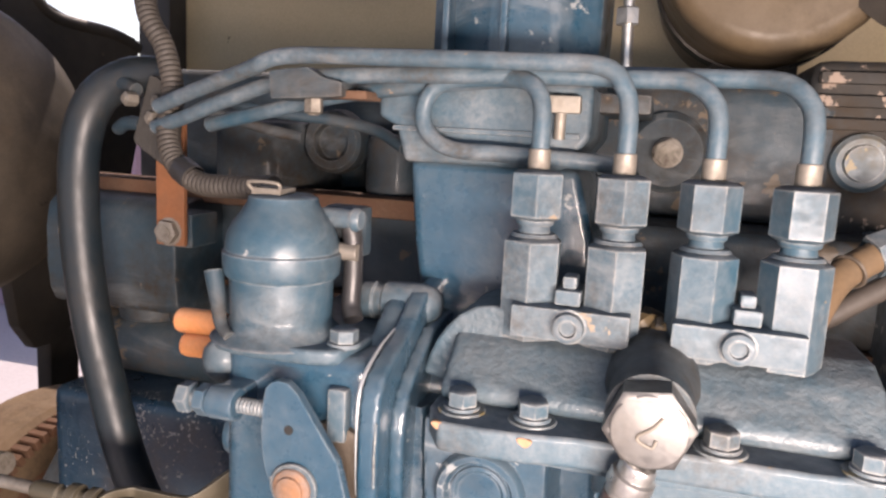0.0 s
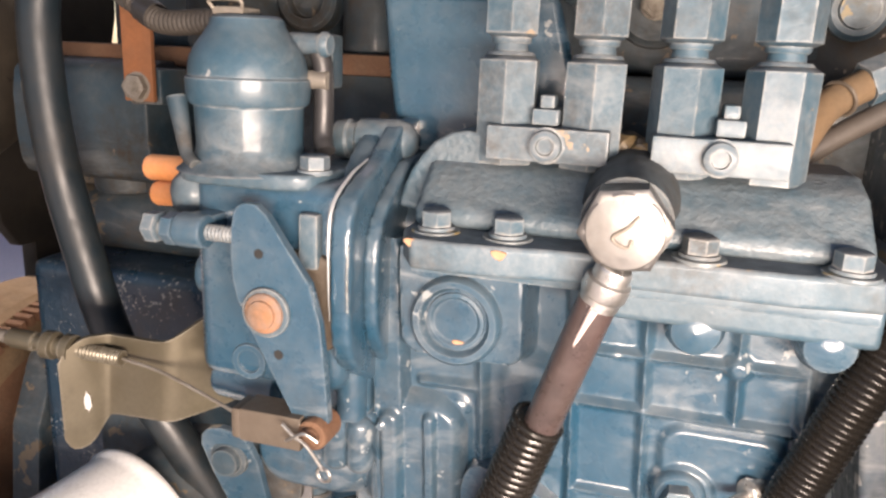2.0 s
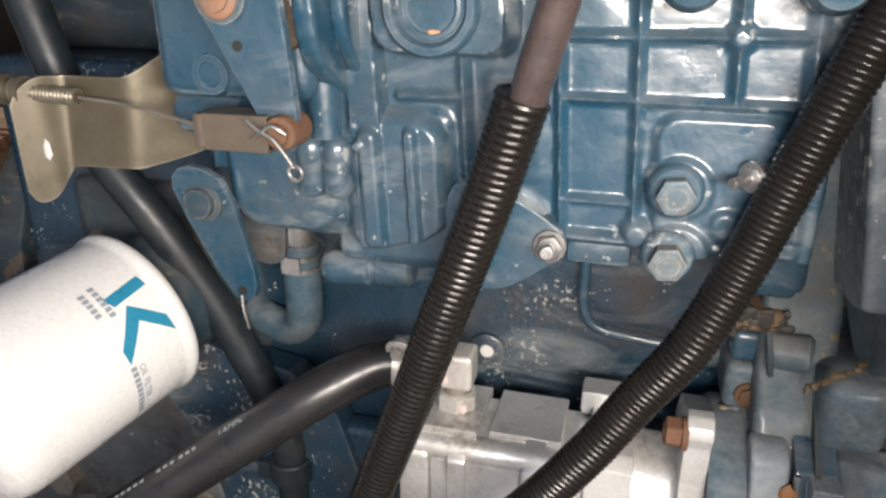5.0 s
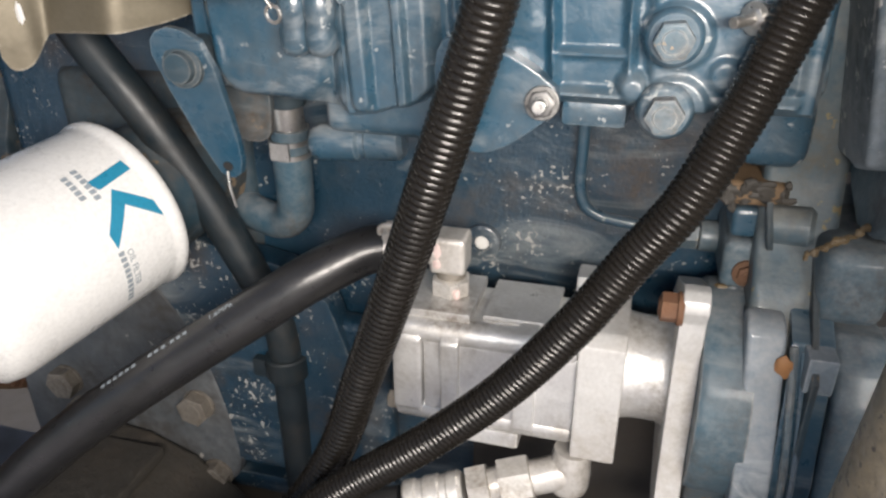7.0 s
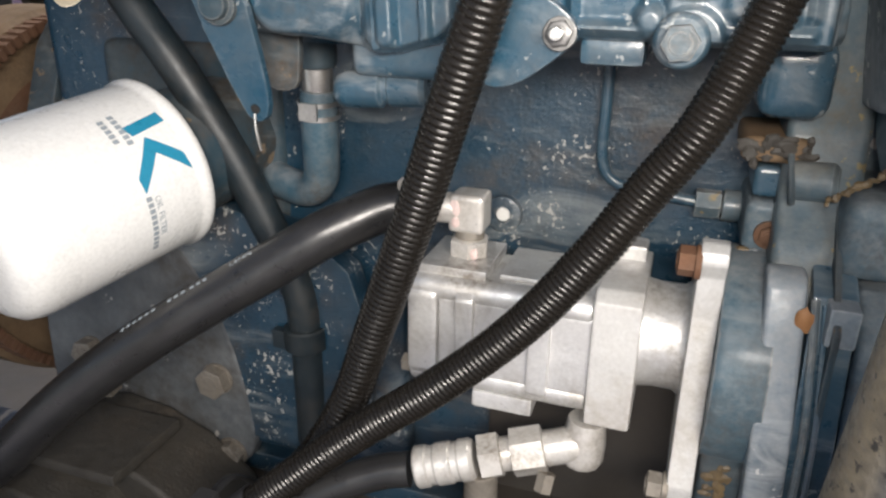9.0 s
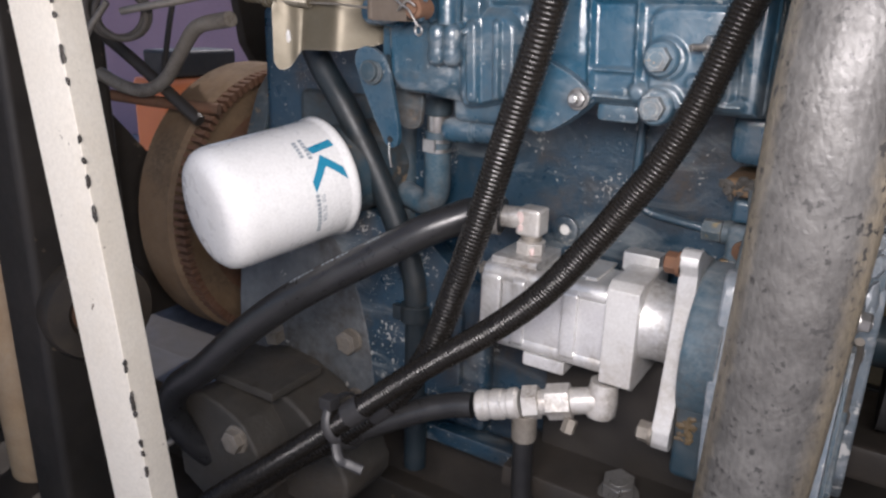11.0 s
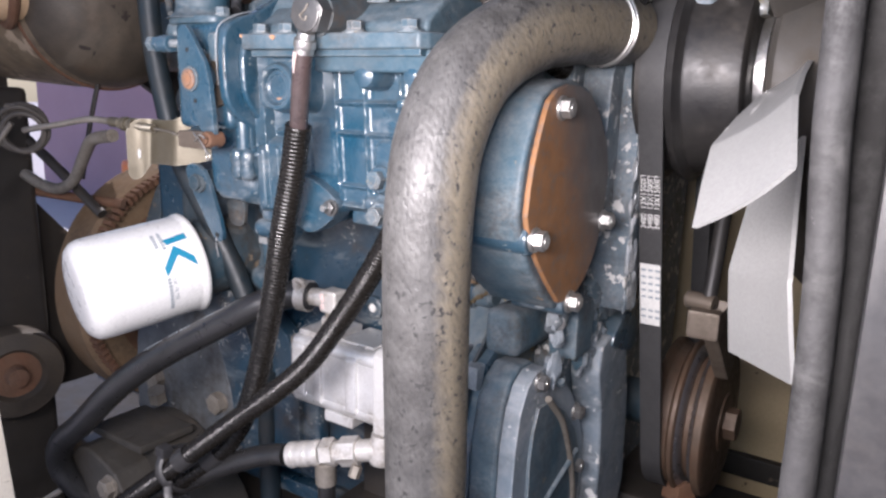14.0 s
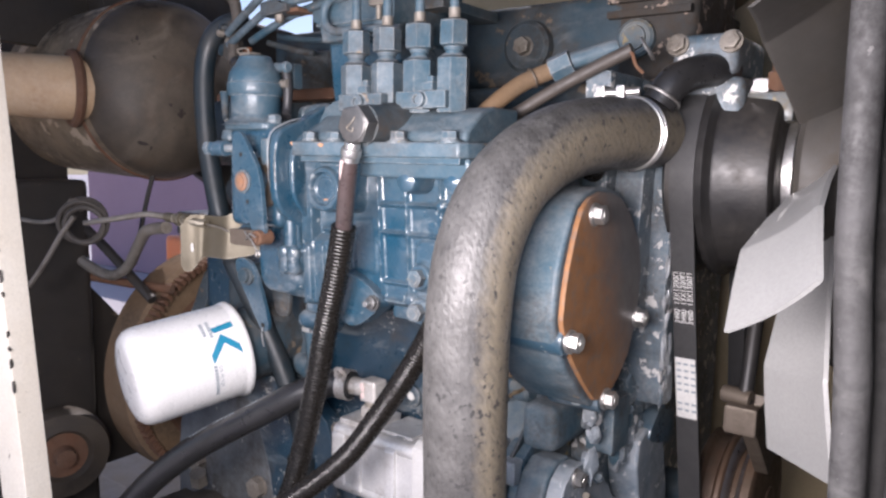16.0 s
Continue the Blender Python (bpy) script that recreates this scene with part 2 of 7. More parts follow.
GALV = surface("yellow_zinc_sheet", (0.135, 0.118, 0.084), (0.075, 0.062, 0.04), amount=0.9, rough=0.38, metal=0.45, dust=0.3, dust_col=(0.13, 0.112, 0.08), scale=22, bump=0.12, grime=0.5, grime_col=(0.10, 0.08, 0.045), edge=0.5, edge_col=(0.45, 0.43, 0.37))
ALU = surface("cast_aluminium", (0.80, 0.80, 0.79), (0.60, 0.59, 0.57), rough=0.36, metal=0.65, lump=0.3, lump_scale=90, dust=0.4, dust_col=(0.42, 0.40, 0.37), scale=34, bump=0.4, grime=0.9, grime_col=(0.13, 0.095, 0.06), edge=0.5, edge_col=(0.62, 0.61, 0.59))
ALU_PAINT = surface("silver_paint", (0.62, 0.62, 0.61), (0.52, 0.51, 0.495), rough=0.42, metal=0.35, lump=0.3, dust=0.4, dust_col=(0.50, 0.48, 0.45), bump=0.35, grime=0.6, grime_col=(0.24, 0.19, 0.135), scale=28)
RUST = surface("rusty_iron", (0.135, 0.060, 0.030), (0.075, 0.040, 0.024), rough=0.8, scale=60, bump=0.7, depth=0.0008, dust=0.45, dust_col=(0.19, 0.13, 0.085), grime=0.5, grime_col=(0.04, 0.03, 0.022))
RUST_TAN = surface("dusty_rusted_rim", (0.17, 0.105, 0.055), (0.10, 0.062, 0.034), rough=0.75, scale=34, bump=0.6, dust=0.6, dust_col=(0.24, 0.175, 0.11), grime=0.7)
RUST_PLATE = surface("rust_streaked_dark_plate", (0.085, 0.086, 0.090), (0.12, 0.098, 0.082), amount=0.8, rough=0.45, scale=16, bump=0.4, dust=0.35, dust_col=(0.13, 0.12, 0.11), grime=0.5, soak=(0.020, 0.024, (0.23, 0.108, 0.042)))
RUST_STAIN = surface("orange_rust_stain", (0.31, 0.140, 0.050), (0.19, 0.090, 0.042), rough=0.65, scale=22, bump=0.5, dust=0.4, dust_col=(0.33, 0.18, 0.08), grime=0.6, grime_col=(0.08, 0.055, 0.038))
ORANGE = surface("orange_rubber_cap", (0.66, 0.25, 0.085), (0.55, 0.19, 0.06), rough=0.55, dust=0.35, up=0.3, dust_col=(0.60, 0.40, 0.27), scale=80)
HOSE = surface("black_rubber_hose", (0.014, 0.014, 0.015), (0.024, 0.024, 0.024), rough=0.34, scale=50, bump=0.15, dust=0.12, dust_col=(0.10, 0.095, 0.09), coat=0.1)
CONDUIT = surface("black_corrugated_plastic", (0.0085, 0.0076, 0.0066), (0.013, 0.0112, 0.0095), spec=0.30, rough=0.24, scale=70, bump=0.08, dust=0.12, dust_col=(0.036, 0.030, 0.024))
OLD_CONDUIT = surface("dusty_corrugated_plastic", (0.05, 0.042, 0.034), (0.03, 0.026, 0.022), rough=0.6, scale=70, bump=0.1, dust=0.5, dust_col=(0.15, 0.13, 0.11))
PIPE_HOSE = surface("reddish_worn_rubber_hose", (0.058, 0.038, 0.036), (0.030, 0.027, 0.027), amount=0.9, rough=0.3, coat=0.2, lump=0.3, scale=45, bump=0.15, dust=0.4, dust_col=(0.13, 0.10, 0.092))
TUBE = surface("dark_green_black_tube", (0.008, 0.0165, 0.0225), (0.011, 0.020, 0.026), rough=0.44, scale=24, bump=0.2, dust=0.25, dust_col=(0.050, 0.054, 0.055), grime=0.4, coat=0.02)
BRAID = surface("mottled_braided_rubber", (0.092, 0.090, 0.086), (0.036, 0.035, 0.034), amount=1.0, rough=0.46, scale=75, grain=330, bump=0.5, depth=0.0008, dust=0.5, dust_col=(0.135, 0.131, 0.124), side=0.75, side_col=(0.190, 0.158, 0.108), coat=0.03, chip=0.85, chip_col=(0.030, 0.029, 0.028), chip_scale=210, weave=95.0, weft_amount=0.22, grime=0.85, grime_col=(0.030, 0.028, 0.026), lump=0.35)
WHITE = surface("white_filter_enamel", (0.80, 0.80, 0.78), (0.74, 0.73, 0.71), rough=0.3, scale=30, bump=0.04, dust=0.15, dust_col=(0.60, 0.58, 0.54), coat=0.2)
TEAL = surface("teal_print", (0.02, 0.24, 0.38), (0.02, 0.21, 0.34), rough=0.35, bump=0.02)
GREY_INK = surface("grey_print", (0.27, 0.31, 0.34), (0.33, 0.37, 0.40), rough=0.4, bump=0.02)
POST_PAINT = surface("chipped_white_paint", (0.66, 0.625, 0.55), (0.56, 0.51, 0.42), rough=0.45, scale=20, bump=0.1, dust=0.3, dust_col=(0.52, 0.44, 0.32), chip=0.25, chip_col=(0.10, 0.075, 0.055), chip_scale=75)
RUST_PIVOT = surface("rust_through_blue_paint", (0.30, 0.135, 0.06), (0.10, 0.105, 0.11), amount=1.0, rough=0.65, scale=110, bump=0.5, dust=0.4, dust_col=(0.24, 0.20, 0.17), grime=0.6)
PULLEY_RUST = surface("rust_browned_pulley_steel", (0.105, 0.062, 0.038), (0.052, 0.036, 0.027), amount=0.9, rough=0.5, metal=0.25, scale=50, bump=0.4, dust=0.5, dust_col=(0.16, 0.115, 0.08), grime=0.7)
BROWN_RUBBER = surface("dull_brown_rubber", (0.060, 0.050, 0.043), (0.035, 0.030, 0.027), rough=0.55, scale=60, bump=0.3, dust=0.5, dust_col=(0.10, 0.085, 0.07))
BROWN_STEEL = surface("browned_steel", (0.13, 0.105, 0.082), (0.075, 0.055, 0.040), rough=0.48, metal=0.4, scale=70, bump=0.3, dust=0.4, dust_col=(0.18, 0.155, 0.13), grime=0.6)
PINK_PAINT = surface("pale_pink_paint_dab", (0.62, 0.50, 0.47), (0.50, 0.36, 0.33), rough=0.5, scale=160, bump=0.3)
RED_RUST = surface("red_brown_rust", (0.24, 0.085, 0.030), (0.15, 0.055, 0.024), rough=0.7, scale=50, bump=0.4, dust=0.3, dust_col=(0.28, 0.15, 0.08), grime=0.6)
BRIGHT_ORANGE = surface("bright_orange_paint", (0.85, 0.24, 0.07), (0.75, 0.19, 0.06), rough=0.5, scale=6, bump=0.05)
CAN_TAN = surface("brown_tan_canister_paint", (0.17, 0.120, 0.070), (0.12, 0.085, 0.05), rough=0.45, scale=12, bump=0.15, dust=0.5, dust_col=(0.20, 0.155, 0.10), grime=0.6)
FLAKED = surface("dirty_casting_with_pale_flakes", (0.026, 0.032, 0.036), (0.055, 0.042, 0.030), amount=0.9, rough=0.66, spec=0.25, lump=0.5, dust=0.5, dust_col=(0.080, 0.070, 0.060), chip=0.85, chip_col=(0.27, 0.21, 0.17), chip_scale=70, bump=0.6, scale=34, grime=1.0, grime_col=(0.05, 0.032, 0.018))
CAP_ZINC = surface("dull_zinc_cap", (0.15, 0.15, 0.149), (0.11, 0.108, 0.104), rough=0.42, metal=0.8, scale=60, bump=0.15, dust=0.5, dust_col=(0.25, 0.24, 0.23), grime=0.5, grime_col=(0.14, 0.12, 0.10))
TAN = surface("tan_sheet_paint", (0.54, 0.435, 0.265), (0.44, 0.345, 0.205), rough=0.55, scale=12, bump=0.1, dust=0.4, dust_col=(0.46, 0.375, 0.25), chip=0.2, chip_col=(0.12, 0.09, 0.06))
PIPE_TAN = surface("pale_tan_heated_steel", (0.52, 0.36, 0.21), (0.38, 0.25, 0.14), rough=0.6, scale=16, bump=0.3, dust=0.5, dust_col=(0.54, 0.46, 0.36), grime=0.7, grime_col=(0.24, 0.12, 0.05))
SCORCHED = surface("soot_and_tan_scorched_steel", (0.016, 0.014, 0.012), (0.120, 0.094, 0.066), amount=0.9, rough=0.6, scale=7, bump=0.4, lump=0.2, lump_scale=25, dust=0.5, dust_col=(0.16, 0.128, 0.092), chip=0.7, chip_col=(0.020, 0.014, 0.011), chip_scale=24, cluster=0.4, smear=0.8, smear_col=(0.18, 0.148, 0.112), stain=0.6, stain_col=(0.10, 0.055, 0.028))
MUFFLER = surface("scorched_muffler_steel", (0.24, 0.185, 0.120), (0.095, 0.072, 0.050), amount=0.95, rough=0.6, metal=0.1, scale=16, bump=0.35, dust=0.5, dust_col=(0.34, 0.28, 0.21), grime=1.0, grime_col=(0.020, 0.016, 0.013), grime_cover=0.04, chip=1.2, chip_col=(0.40, 0.32, 0.235), chip_scale=22, cluster=0.5, smear=0.8, smear_col=(0.42, 0.36, 0.29), lump=0.3, lump_scale=30)
BLACK = surface("dusty_black_steel", (0.02, 0.018, 0.016), (0.045, 0.036, 0.028), rough=0.55, scale=14, bump=0.3, dust=0.3, dust_col=(0.075, 0.06, 0.045), chip=0.3, chip_col=(0.11, 0.085, 0.06), chip_scale=30)
PLASTIC = surface("black_plastic", (0.022, 0.022, 0.024), (0.035, 0.034, 0.033), rough=0.42, scale=30, bump=0.1, dust=0.25, dust_col=(0.09, 0.08, 0.07))
BELT = surface("belt_rubber", (0.03, 0.03, 0.031), (0.045, 0.044, 0.043), rough=0.6, scale=60, bump=0.25, dust=0.3, dust_col=(0.09, 0.085, 0.08))
BELT_LABEL = surface("belt_label_white", (0.70, 0.69, 0.66), (0.6, 0.59, 0.56), rough=0.6, scale=80)
FAN_SHADED = surface("shaded_dusty_fan_plastic", (0.060, 0.056, 0.051), (0.036, 0.033, 0.030), rough=0.6, scale=14, bump=0.2, dust=0.6, dust_col=(0.085, 0.078, 0.068), grime=0.6)
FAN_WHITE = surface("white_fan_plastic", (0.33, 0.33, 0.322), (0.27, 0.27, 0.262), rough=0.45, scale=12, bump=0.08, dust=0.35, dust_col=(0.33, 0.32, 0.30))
GREY = surface("grey_shroud_plastic", (0.021, 0.0205, 0.020), (0.010, 0.0095, 0.009), amount=0.9, rough=0.72, scale=14, bump=0.5, depth=0.001, lump=0.4, lump_scale=60, dust=0.8, dust_col=(0.044, 0.042, 0.039), grime=1.0, grime_cover=0.05, grime_col=(0.009, 0.0085, 0.008), chip=0.2, chip_col=(0.14, 0.13, 0.12), chip_scale=160)
SHROUD_LIP = surface("worn_grey_shroud_edge", (0.052, 0.051, 0.052), (0.016, 0.0155, 0.015), amount=1.0, rough=0.62, scale=34, bump=0.5, dust=0.8, dust_col=(0.088, 0.086, 0.084), grime=1.0, grime_col=(0.012, 0.0115, 0.011), lump=0.9, lump_scale=55, chip=0.35, chip_col=(0.10, 0.098, 0.095), chip_scale=120, cluster=0.6, smear=0.7, smear_col=(0.10, 0.098, 0.095))
PULLEY = surface("worn_dark_pulley_steel", (0.018, 0.0175, 0.018), (0.032, 0.030, 0.028), rough=0.42, metal=0.2, scale=30, bump=0.3, lump=0.15, dust=0.4, up=0.1, dust_col=(0.065, 0.058, 0.05), grime=0.5, grime_col=(0.07, 0.058, 0.045))
GROOVE = surface("polished_groove_steel", (0.42, 0.42, 0.45), (0.32, 0.30, 0.29), rough=0.32, metal=0.85, scale=40)
GROUND = surface("pale_concrete", (0.50, 0.46, 0.46), (0.42, 0.39, 0.39), rough=0.85, scale=1.5, grain=60, bump=0.3, depth=0.003)
SAND = surface("tan_sandy_soil", (0.23, 0.183, 0.124), (0.18, 0.14, 0.094), rough=0.9, scale=1.2, grain=40, bump=0.4, depth=0.004)
YARD_PINK = surface("dull_pink_lilac_plaster", (0.42, 0.285, 0.345), (0.34, 0.22, 0.26), rough=0.9, scale=2, grain=80, bump=0.3, depth=0.003)
HOLE = surface("dark_hole", (0.012, 0.012, 0.012), (0.02, 0.018, 0.015), rough=0.8)


# ---- geometry helpers ----
ORIGIN = {}


def thing(name, base, label, category, group="", kind=""):
    """A top-level thing: an Empty at its base that parents its parts."""
    ob = new(name)
    ob.empty_display_size = 0.02
    ob.location = base
    ORIGIN[ob.name] = Vector(base)
    return tagged(ob, label, category, group, kind)


def finish(bm, smooth=38):
    bmesh.ops.recalc_face_normals(bm, faces=bm.faces[:])
    me = bpy.data.meshes.new("mesh")
    bm.to_mesh(me)
    bm.free()
    me.polygons.foreach_set("use_smooth", [True] * len(me.polygons))
    me.set_sharp_from_angle(angle=radians(smooth))
    return me


def part(name, bm, material, parent, label="", kind=""):
    """Links a bmesh, given in world metres, as one mesh under a thing or under a part."""
    at = ORIGIN[parent.name]
    bmesh.ops.translate(bm, verts=bm.verts[:], vec=-at)
    me = finish(bm)
    me.name = name
    me.materials.append(material)
    ob = new(name, me)
    ob.modifiers.new("even_shading", "WEIGHTED_NORMAL").keep_sharp = True
    ob.parent = parent
    ORIGIN[ob.name] = at
    return tagged(ob, label, kind=kind)


def solo(name, bm, material, label, category, group="", kind=""):
    """A thing of one mesh, with its origin at its base."""
    lo = Vector((min(v.co.x for v in bm.verts) + max(v.co.x for v in bm.verts), min(v.co.y for v in bm.verts) + max(v.co.y for v in bm.verts), 0)) / 2
    lo.z = min(v.co.z for v in bm.verts)
    bmesh.ops.translate(bm, verts=bm.verts[:], vec=-lo)
    me = finish(bm)
    me.name = name
    me.materials.append(material)
    ob = new(name, me)
    ob.location = lo
    ORIGIN[ob.name] = lo
    return tagged(ob, label, category, group, kind)


def bevelled(bm, off, seg=2):
    if off > 0:
        bmesh.ops.bevel(bm, geom=bm.edges[:], offset=off, segments=seg, profile=0.6, affect="EDGES", clamp_overlap=True)
    return bm


def box(x0, x1, y0, y1, z0, z1, bev=0.0015, seg=2):
    bm = bmesh.new()
    bmesh.ops.create_cube(bm, size=1)
    bmesh.ops.scale(bm, verts=bm.verts[:], vec=(x1 - x0, y1 - y0, z1 - z0))
    bmesh.ops.translate(bm, verts=bm.verts[:], vec=((x0 + x1) / 2, (y0 + y1) / 2, (z0 + z1) / 2))
    return bevelled(bm, bev, seg)


def prism(axis, pts, a, b, bev=0.001, seg=2):
    """A polygon in the two other axes, drawn out along axis from a to b."""
    bm = bmesh.new()
    put = {"x": lambda u, v, w: (w, u, v), "y": lambda u, v, w: (u, w, v), "z": lambda u, v, w: (u, v, w)}[axis]
    low, high = ([bm.verts.new(put(u, v, w)) for u, v in pts] for w in (a, b))
    bm.faces.new(low)
    bm.faces.new(high[::-1])
    for i in range(len(pts)):
        j = (i + 1) % len(pts)
        bm.faces.new((low[i], high[i], high[j], low[j]))
    bmesh.ops.recalc_face_normals(bm, faces=bm.faces[:])
    return bevelled(bm, bev, seg)


def smooth_poly(pts, rounds=2):
    """Corner cutting, for rounded outlines."""
    for _ in range(rounds):
        out = []
        for i, p in enumerate(pts):
            q = pts[(i + 1) % len(pts)]
            out += [tuple(0.75 * a + 0.25 * b for a, b in zip(p, q)), tuple(0.25 * a + 0.75 * b for a, b in zip(p, q))]
        pts = out
    return pts


def ragged(pts, cuts=7, amp=0.0011, seed=3):
    """An outline with a torn, uneven edge."""
    rng = random.Random(seed)
    out = []
    for i, p in enumerate(pts):
        q = pts[(i + 1) % len(pts)]
        for k in range(cuts):
            f = k / cuts
            out.append((p[0] + (q[0] - p[0]) * f + rng.uniform(-amp, amp), p[1] + (q[1] - p[1]) * f + rng.uniform(-amp, amp)))
    return out


def rings_to_mesh(rings, closed_ends=True, loop=False):
    bm = bmesh.new()
    vs = [[bm.verts.new(c) for c in ring] for ring in rings]
    n = len(vs[0])
    pairs = list(zip(vs, vs[1:])) + ([(vs[-1], vs[0])] if loop else [])
    for r0, r1 in pairs:
        for i in range(n):
            j = (i + 1) % n
            bm.faces.new((r0[i], r0[j], r1[j], r1[i]))
    if closed_ends and not loop:
        bm.faces.new(vs[0][::-1])
        bm.faces.new(vs[-1])
    return bm


def frame_of(d):
    d = Vector(d).normalized()
    u = d.cross(Vector((0, 0, 1)) if abs(d.z) < 0.9 else Vector((1, 0, 0))).normalized()
    return d, u, d.cross(u)


def lathe(p, q, profile, n=24, twist=0.0):
    """Turned body along p to q; profile: (metres from p, radius)."""
    p = Vector(p)
    d, u, w = frame_of(Vector(q) - p)
    rings = []
    for s, r in profile:
        r = max(r, 1e-5)
        rings.append([p + d * s + (u * math.cos(a) + w * math.sin(a)) * r for a in (2 * math.pi * i / n + twist for i in range(n))])
    return rings_to_mesh(rings)


def cyl(p, q, r, n=24, bev=0.0, r2=None):
    ln = (Vector(q) - Vector(p)).length
    r2 = r if r2 is None else r2
    b = min(bev, ln * 0.45, r * 0.9)
    prof = [(0, r - b), (b * 0.3, r - b * 0.3), (b, r), (ln - b, r2), (ln - b * 0.3, r2 - b * 0.3), (ln, r2 - b)] if b > 0 else [(0, r), (ln, r2)]
    return lathe(p, q, prof, n)


def hexagon(p, q, af, twist=0.0, chamfer=0.0012):
    """A hexagon bar along p to q, across flats af, with its outer corners turned down."""
    ln = (Vector(q) - Vector(p)).length
    r = af / math.sqrt(3)
    c = min(chamfer, ln * 0.3)
    return lathe(p, q, [(0, r), (ln - c * 0.6, r), (ln, r - c)], 6, twist)


def hexagon_nut(p, q, af, twist=0.0, chamfer=0.0022):
    """A hexagon turned down at both ends."""
    ln = (Vector(q) - Vector(p)).length
    r = af / math.sqrt(3)
    return lathe(p, q, [(0, r - chamfer), (chamfer * 0.6, r), (ln - chamfer * 0.6, r), (ln, r - chamfer)], 6, twist)


def ease(points, samples):
    """Points on a smooth curve through the given ones, evenly spaced."""
    p = [Vector(c) for c in points]
    p = [p[0] * 2 - p[1], *p, p[-1] * 2 - p[-2]]
    fine = []
    for i in range(1, len(p) - 2):
        for k in range(24):
            t = k / 24
            fine.append(0.5 * ((2 * p[i]) + (p[i + 1] - p[i - 1]) * t + (2 * p[i - 1] - 5 * p[i] + 4 * p[i + 1] - p[i + 2]) * t * t
                               + (3 * p[i] - p[i - 1] - 3 * p[i + 1] + p[i + 2]) * t ** 3))
    fine.append(p[-2])
    run = [0.0]
    for a, b in zip(fine, fine[1:]):
        run.append(run[-1] + (b - a).length)
    out, k = [], 0
    for i in range(samples):
        s = run[-1] * i / (samples - 1)
        while k < len(run) - 2 and run[k + 1] < s:
            k += 1
        f = (s - run[k]) / max(run[k + 1] - run[k], 1e-9)
        out.append(fine[k].lerp(fine[k + 1], min(max(f, 0), 1)))
    return out, run[-1]


def sweep(points, r, n=16, samples=60, loop=False, flat=1.0):
    """A round bar along a smooth curve; r is a radius or a function of the length run."""
    path, total = ease(points, samples)
    d = (path[1] - path[0]).normalized()
    _, u, _ = frame_of(d)
    rings = []
    for i, c in enumerate(path):
        nxt = (path[min(i + 1, samples - 1)] - path[max(i - 1, 0)]).normalized()
        u = (u - nxt * u.dot(nxt)).normalized()
        w = nxt.cross(u)
        rad = r(total * i / (samples - 1)) if callable(r) else r
        rings.append([c + (u * math.cos(a) + w * math.sin(a) * flat) * rad for a in (2 * math.pi * k / n for k in range(n))])
    return rings_to_mesh(rings)


def corrugated(points, r, pitch, n=20, depth=0.12):
    """A split conduit: crests and narrow grooves along a curve."""
    _, total = ease(points, 60)
    ribs = int(total / pitch)
    shape = (1 - depth, 1 - 0.5 * depth, 1 - 0.1 * depth, 1.0, 1 - 0.1 * depth, 1 - 0.5 * depth)
    steps = ribs * len(shape)
    return sweep(points, lambda s: r * shape[int(round(s / total * (steps - 1))) % len(shape)], n, steps)


def joined(*bms):
    out = bms[0]
    for b in bms[1:]:
        me = bpy.data.meshes.new("tmp")
        b.to_mesh(me)
        b.free()
        out.from_mesh(me)
        bpy.data.meshes.remove(me)
    return out


def torus(c, axis, big, r, n=28, m=10):
    c = Vector(c)
    _, u, w = frame_of(axis)
    d = Vector(axis).normalized()
    rings = []
    for i in range(n):
        a = 2 * math.pi * i / n
        o = u * math.cos(a) + w * math.sin(a)
        rings.append([c + o * (big + r * math.cos(b)) + d * r * math.sin(b) for b in (2 * math.pi * k / m for k in range(m))])
    return rings_to_mesh(rings, loop=True)


def band(c, axis, big, width, thick=0.0006, n=36):
    """A flat metal strap round an axis."""
    c = Vector(c)
    d, u, w = frame_of(axis)
    rings = []
    for i in range(n):
        a = 2 * math.pi * i / n
        o = u * math.cos(a) + w * math.sin(a)
        rings.append([c + o * rr + d * ss for rr, ss in ((big, -width / 2), (big + thick, -width / 2), (big + thick, width / 2), (big, width / 2))])
    return rings_to_mesh(rings, loop=True)


def bolt(parent, at, way, af=0.010, h=0.006, material=None, washer=0.0, name="bolt", label="", dish=True):
    """A hexagon head at a point of a face, standing out along way, with an optional washer."""
    at, way = Vector(at), Vector(way).normalized()
    bm = hexagon(at - way * 0.001, at + way * h, af, twist=(at.x * 97) % 1.0)
    if washer:
        bm = joined(bm, cyl(at - way * 0.001, at + way * 0.0016, washer, 24, 0.0004))
    if dish:
        bm = joined(bm, cyl(at + way * (h - 0.0002), at + way * (h + 0.0005), af * 0.34, 18, 0.0003))
    return part(name, bm, material or BLUE, parent, label)


def lump(c, rx, ry, rz, seed, rough=0.35):
    """An irregular blob of dirt, sealant or casting."""
    rng = random.Random(seed)
    bm = bmesh.new()
    bmesh.ops.create_icosphere(bm, subdivisions=2, radius=1.0)
    for v in bm.verts:
        k = 1.0 + rng.uniform(-rough, rough)
        v.co = Vector((c[0] + v.co.x * rx * k, c[1] + v.co.y * ry * k, c[2] + v.co.z * rz * k))
    return bm


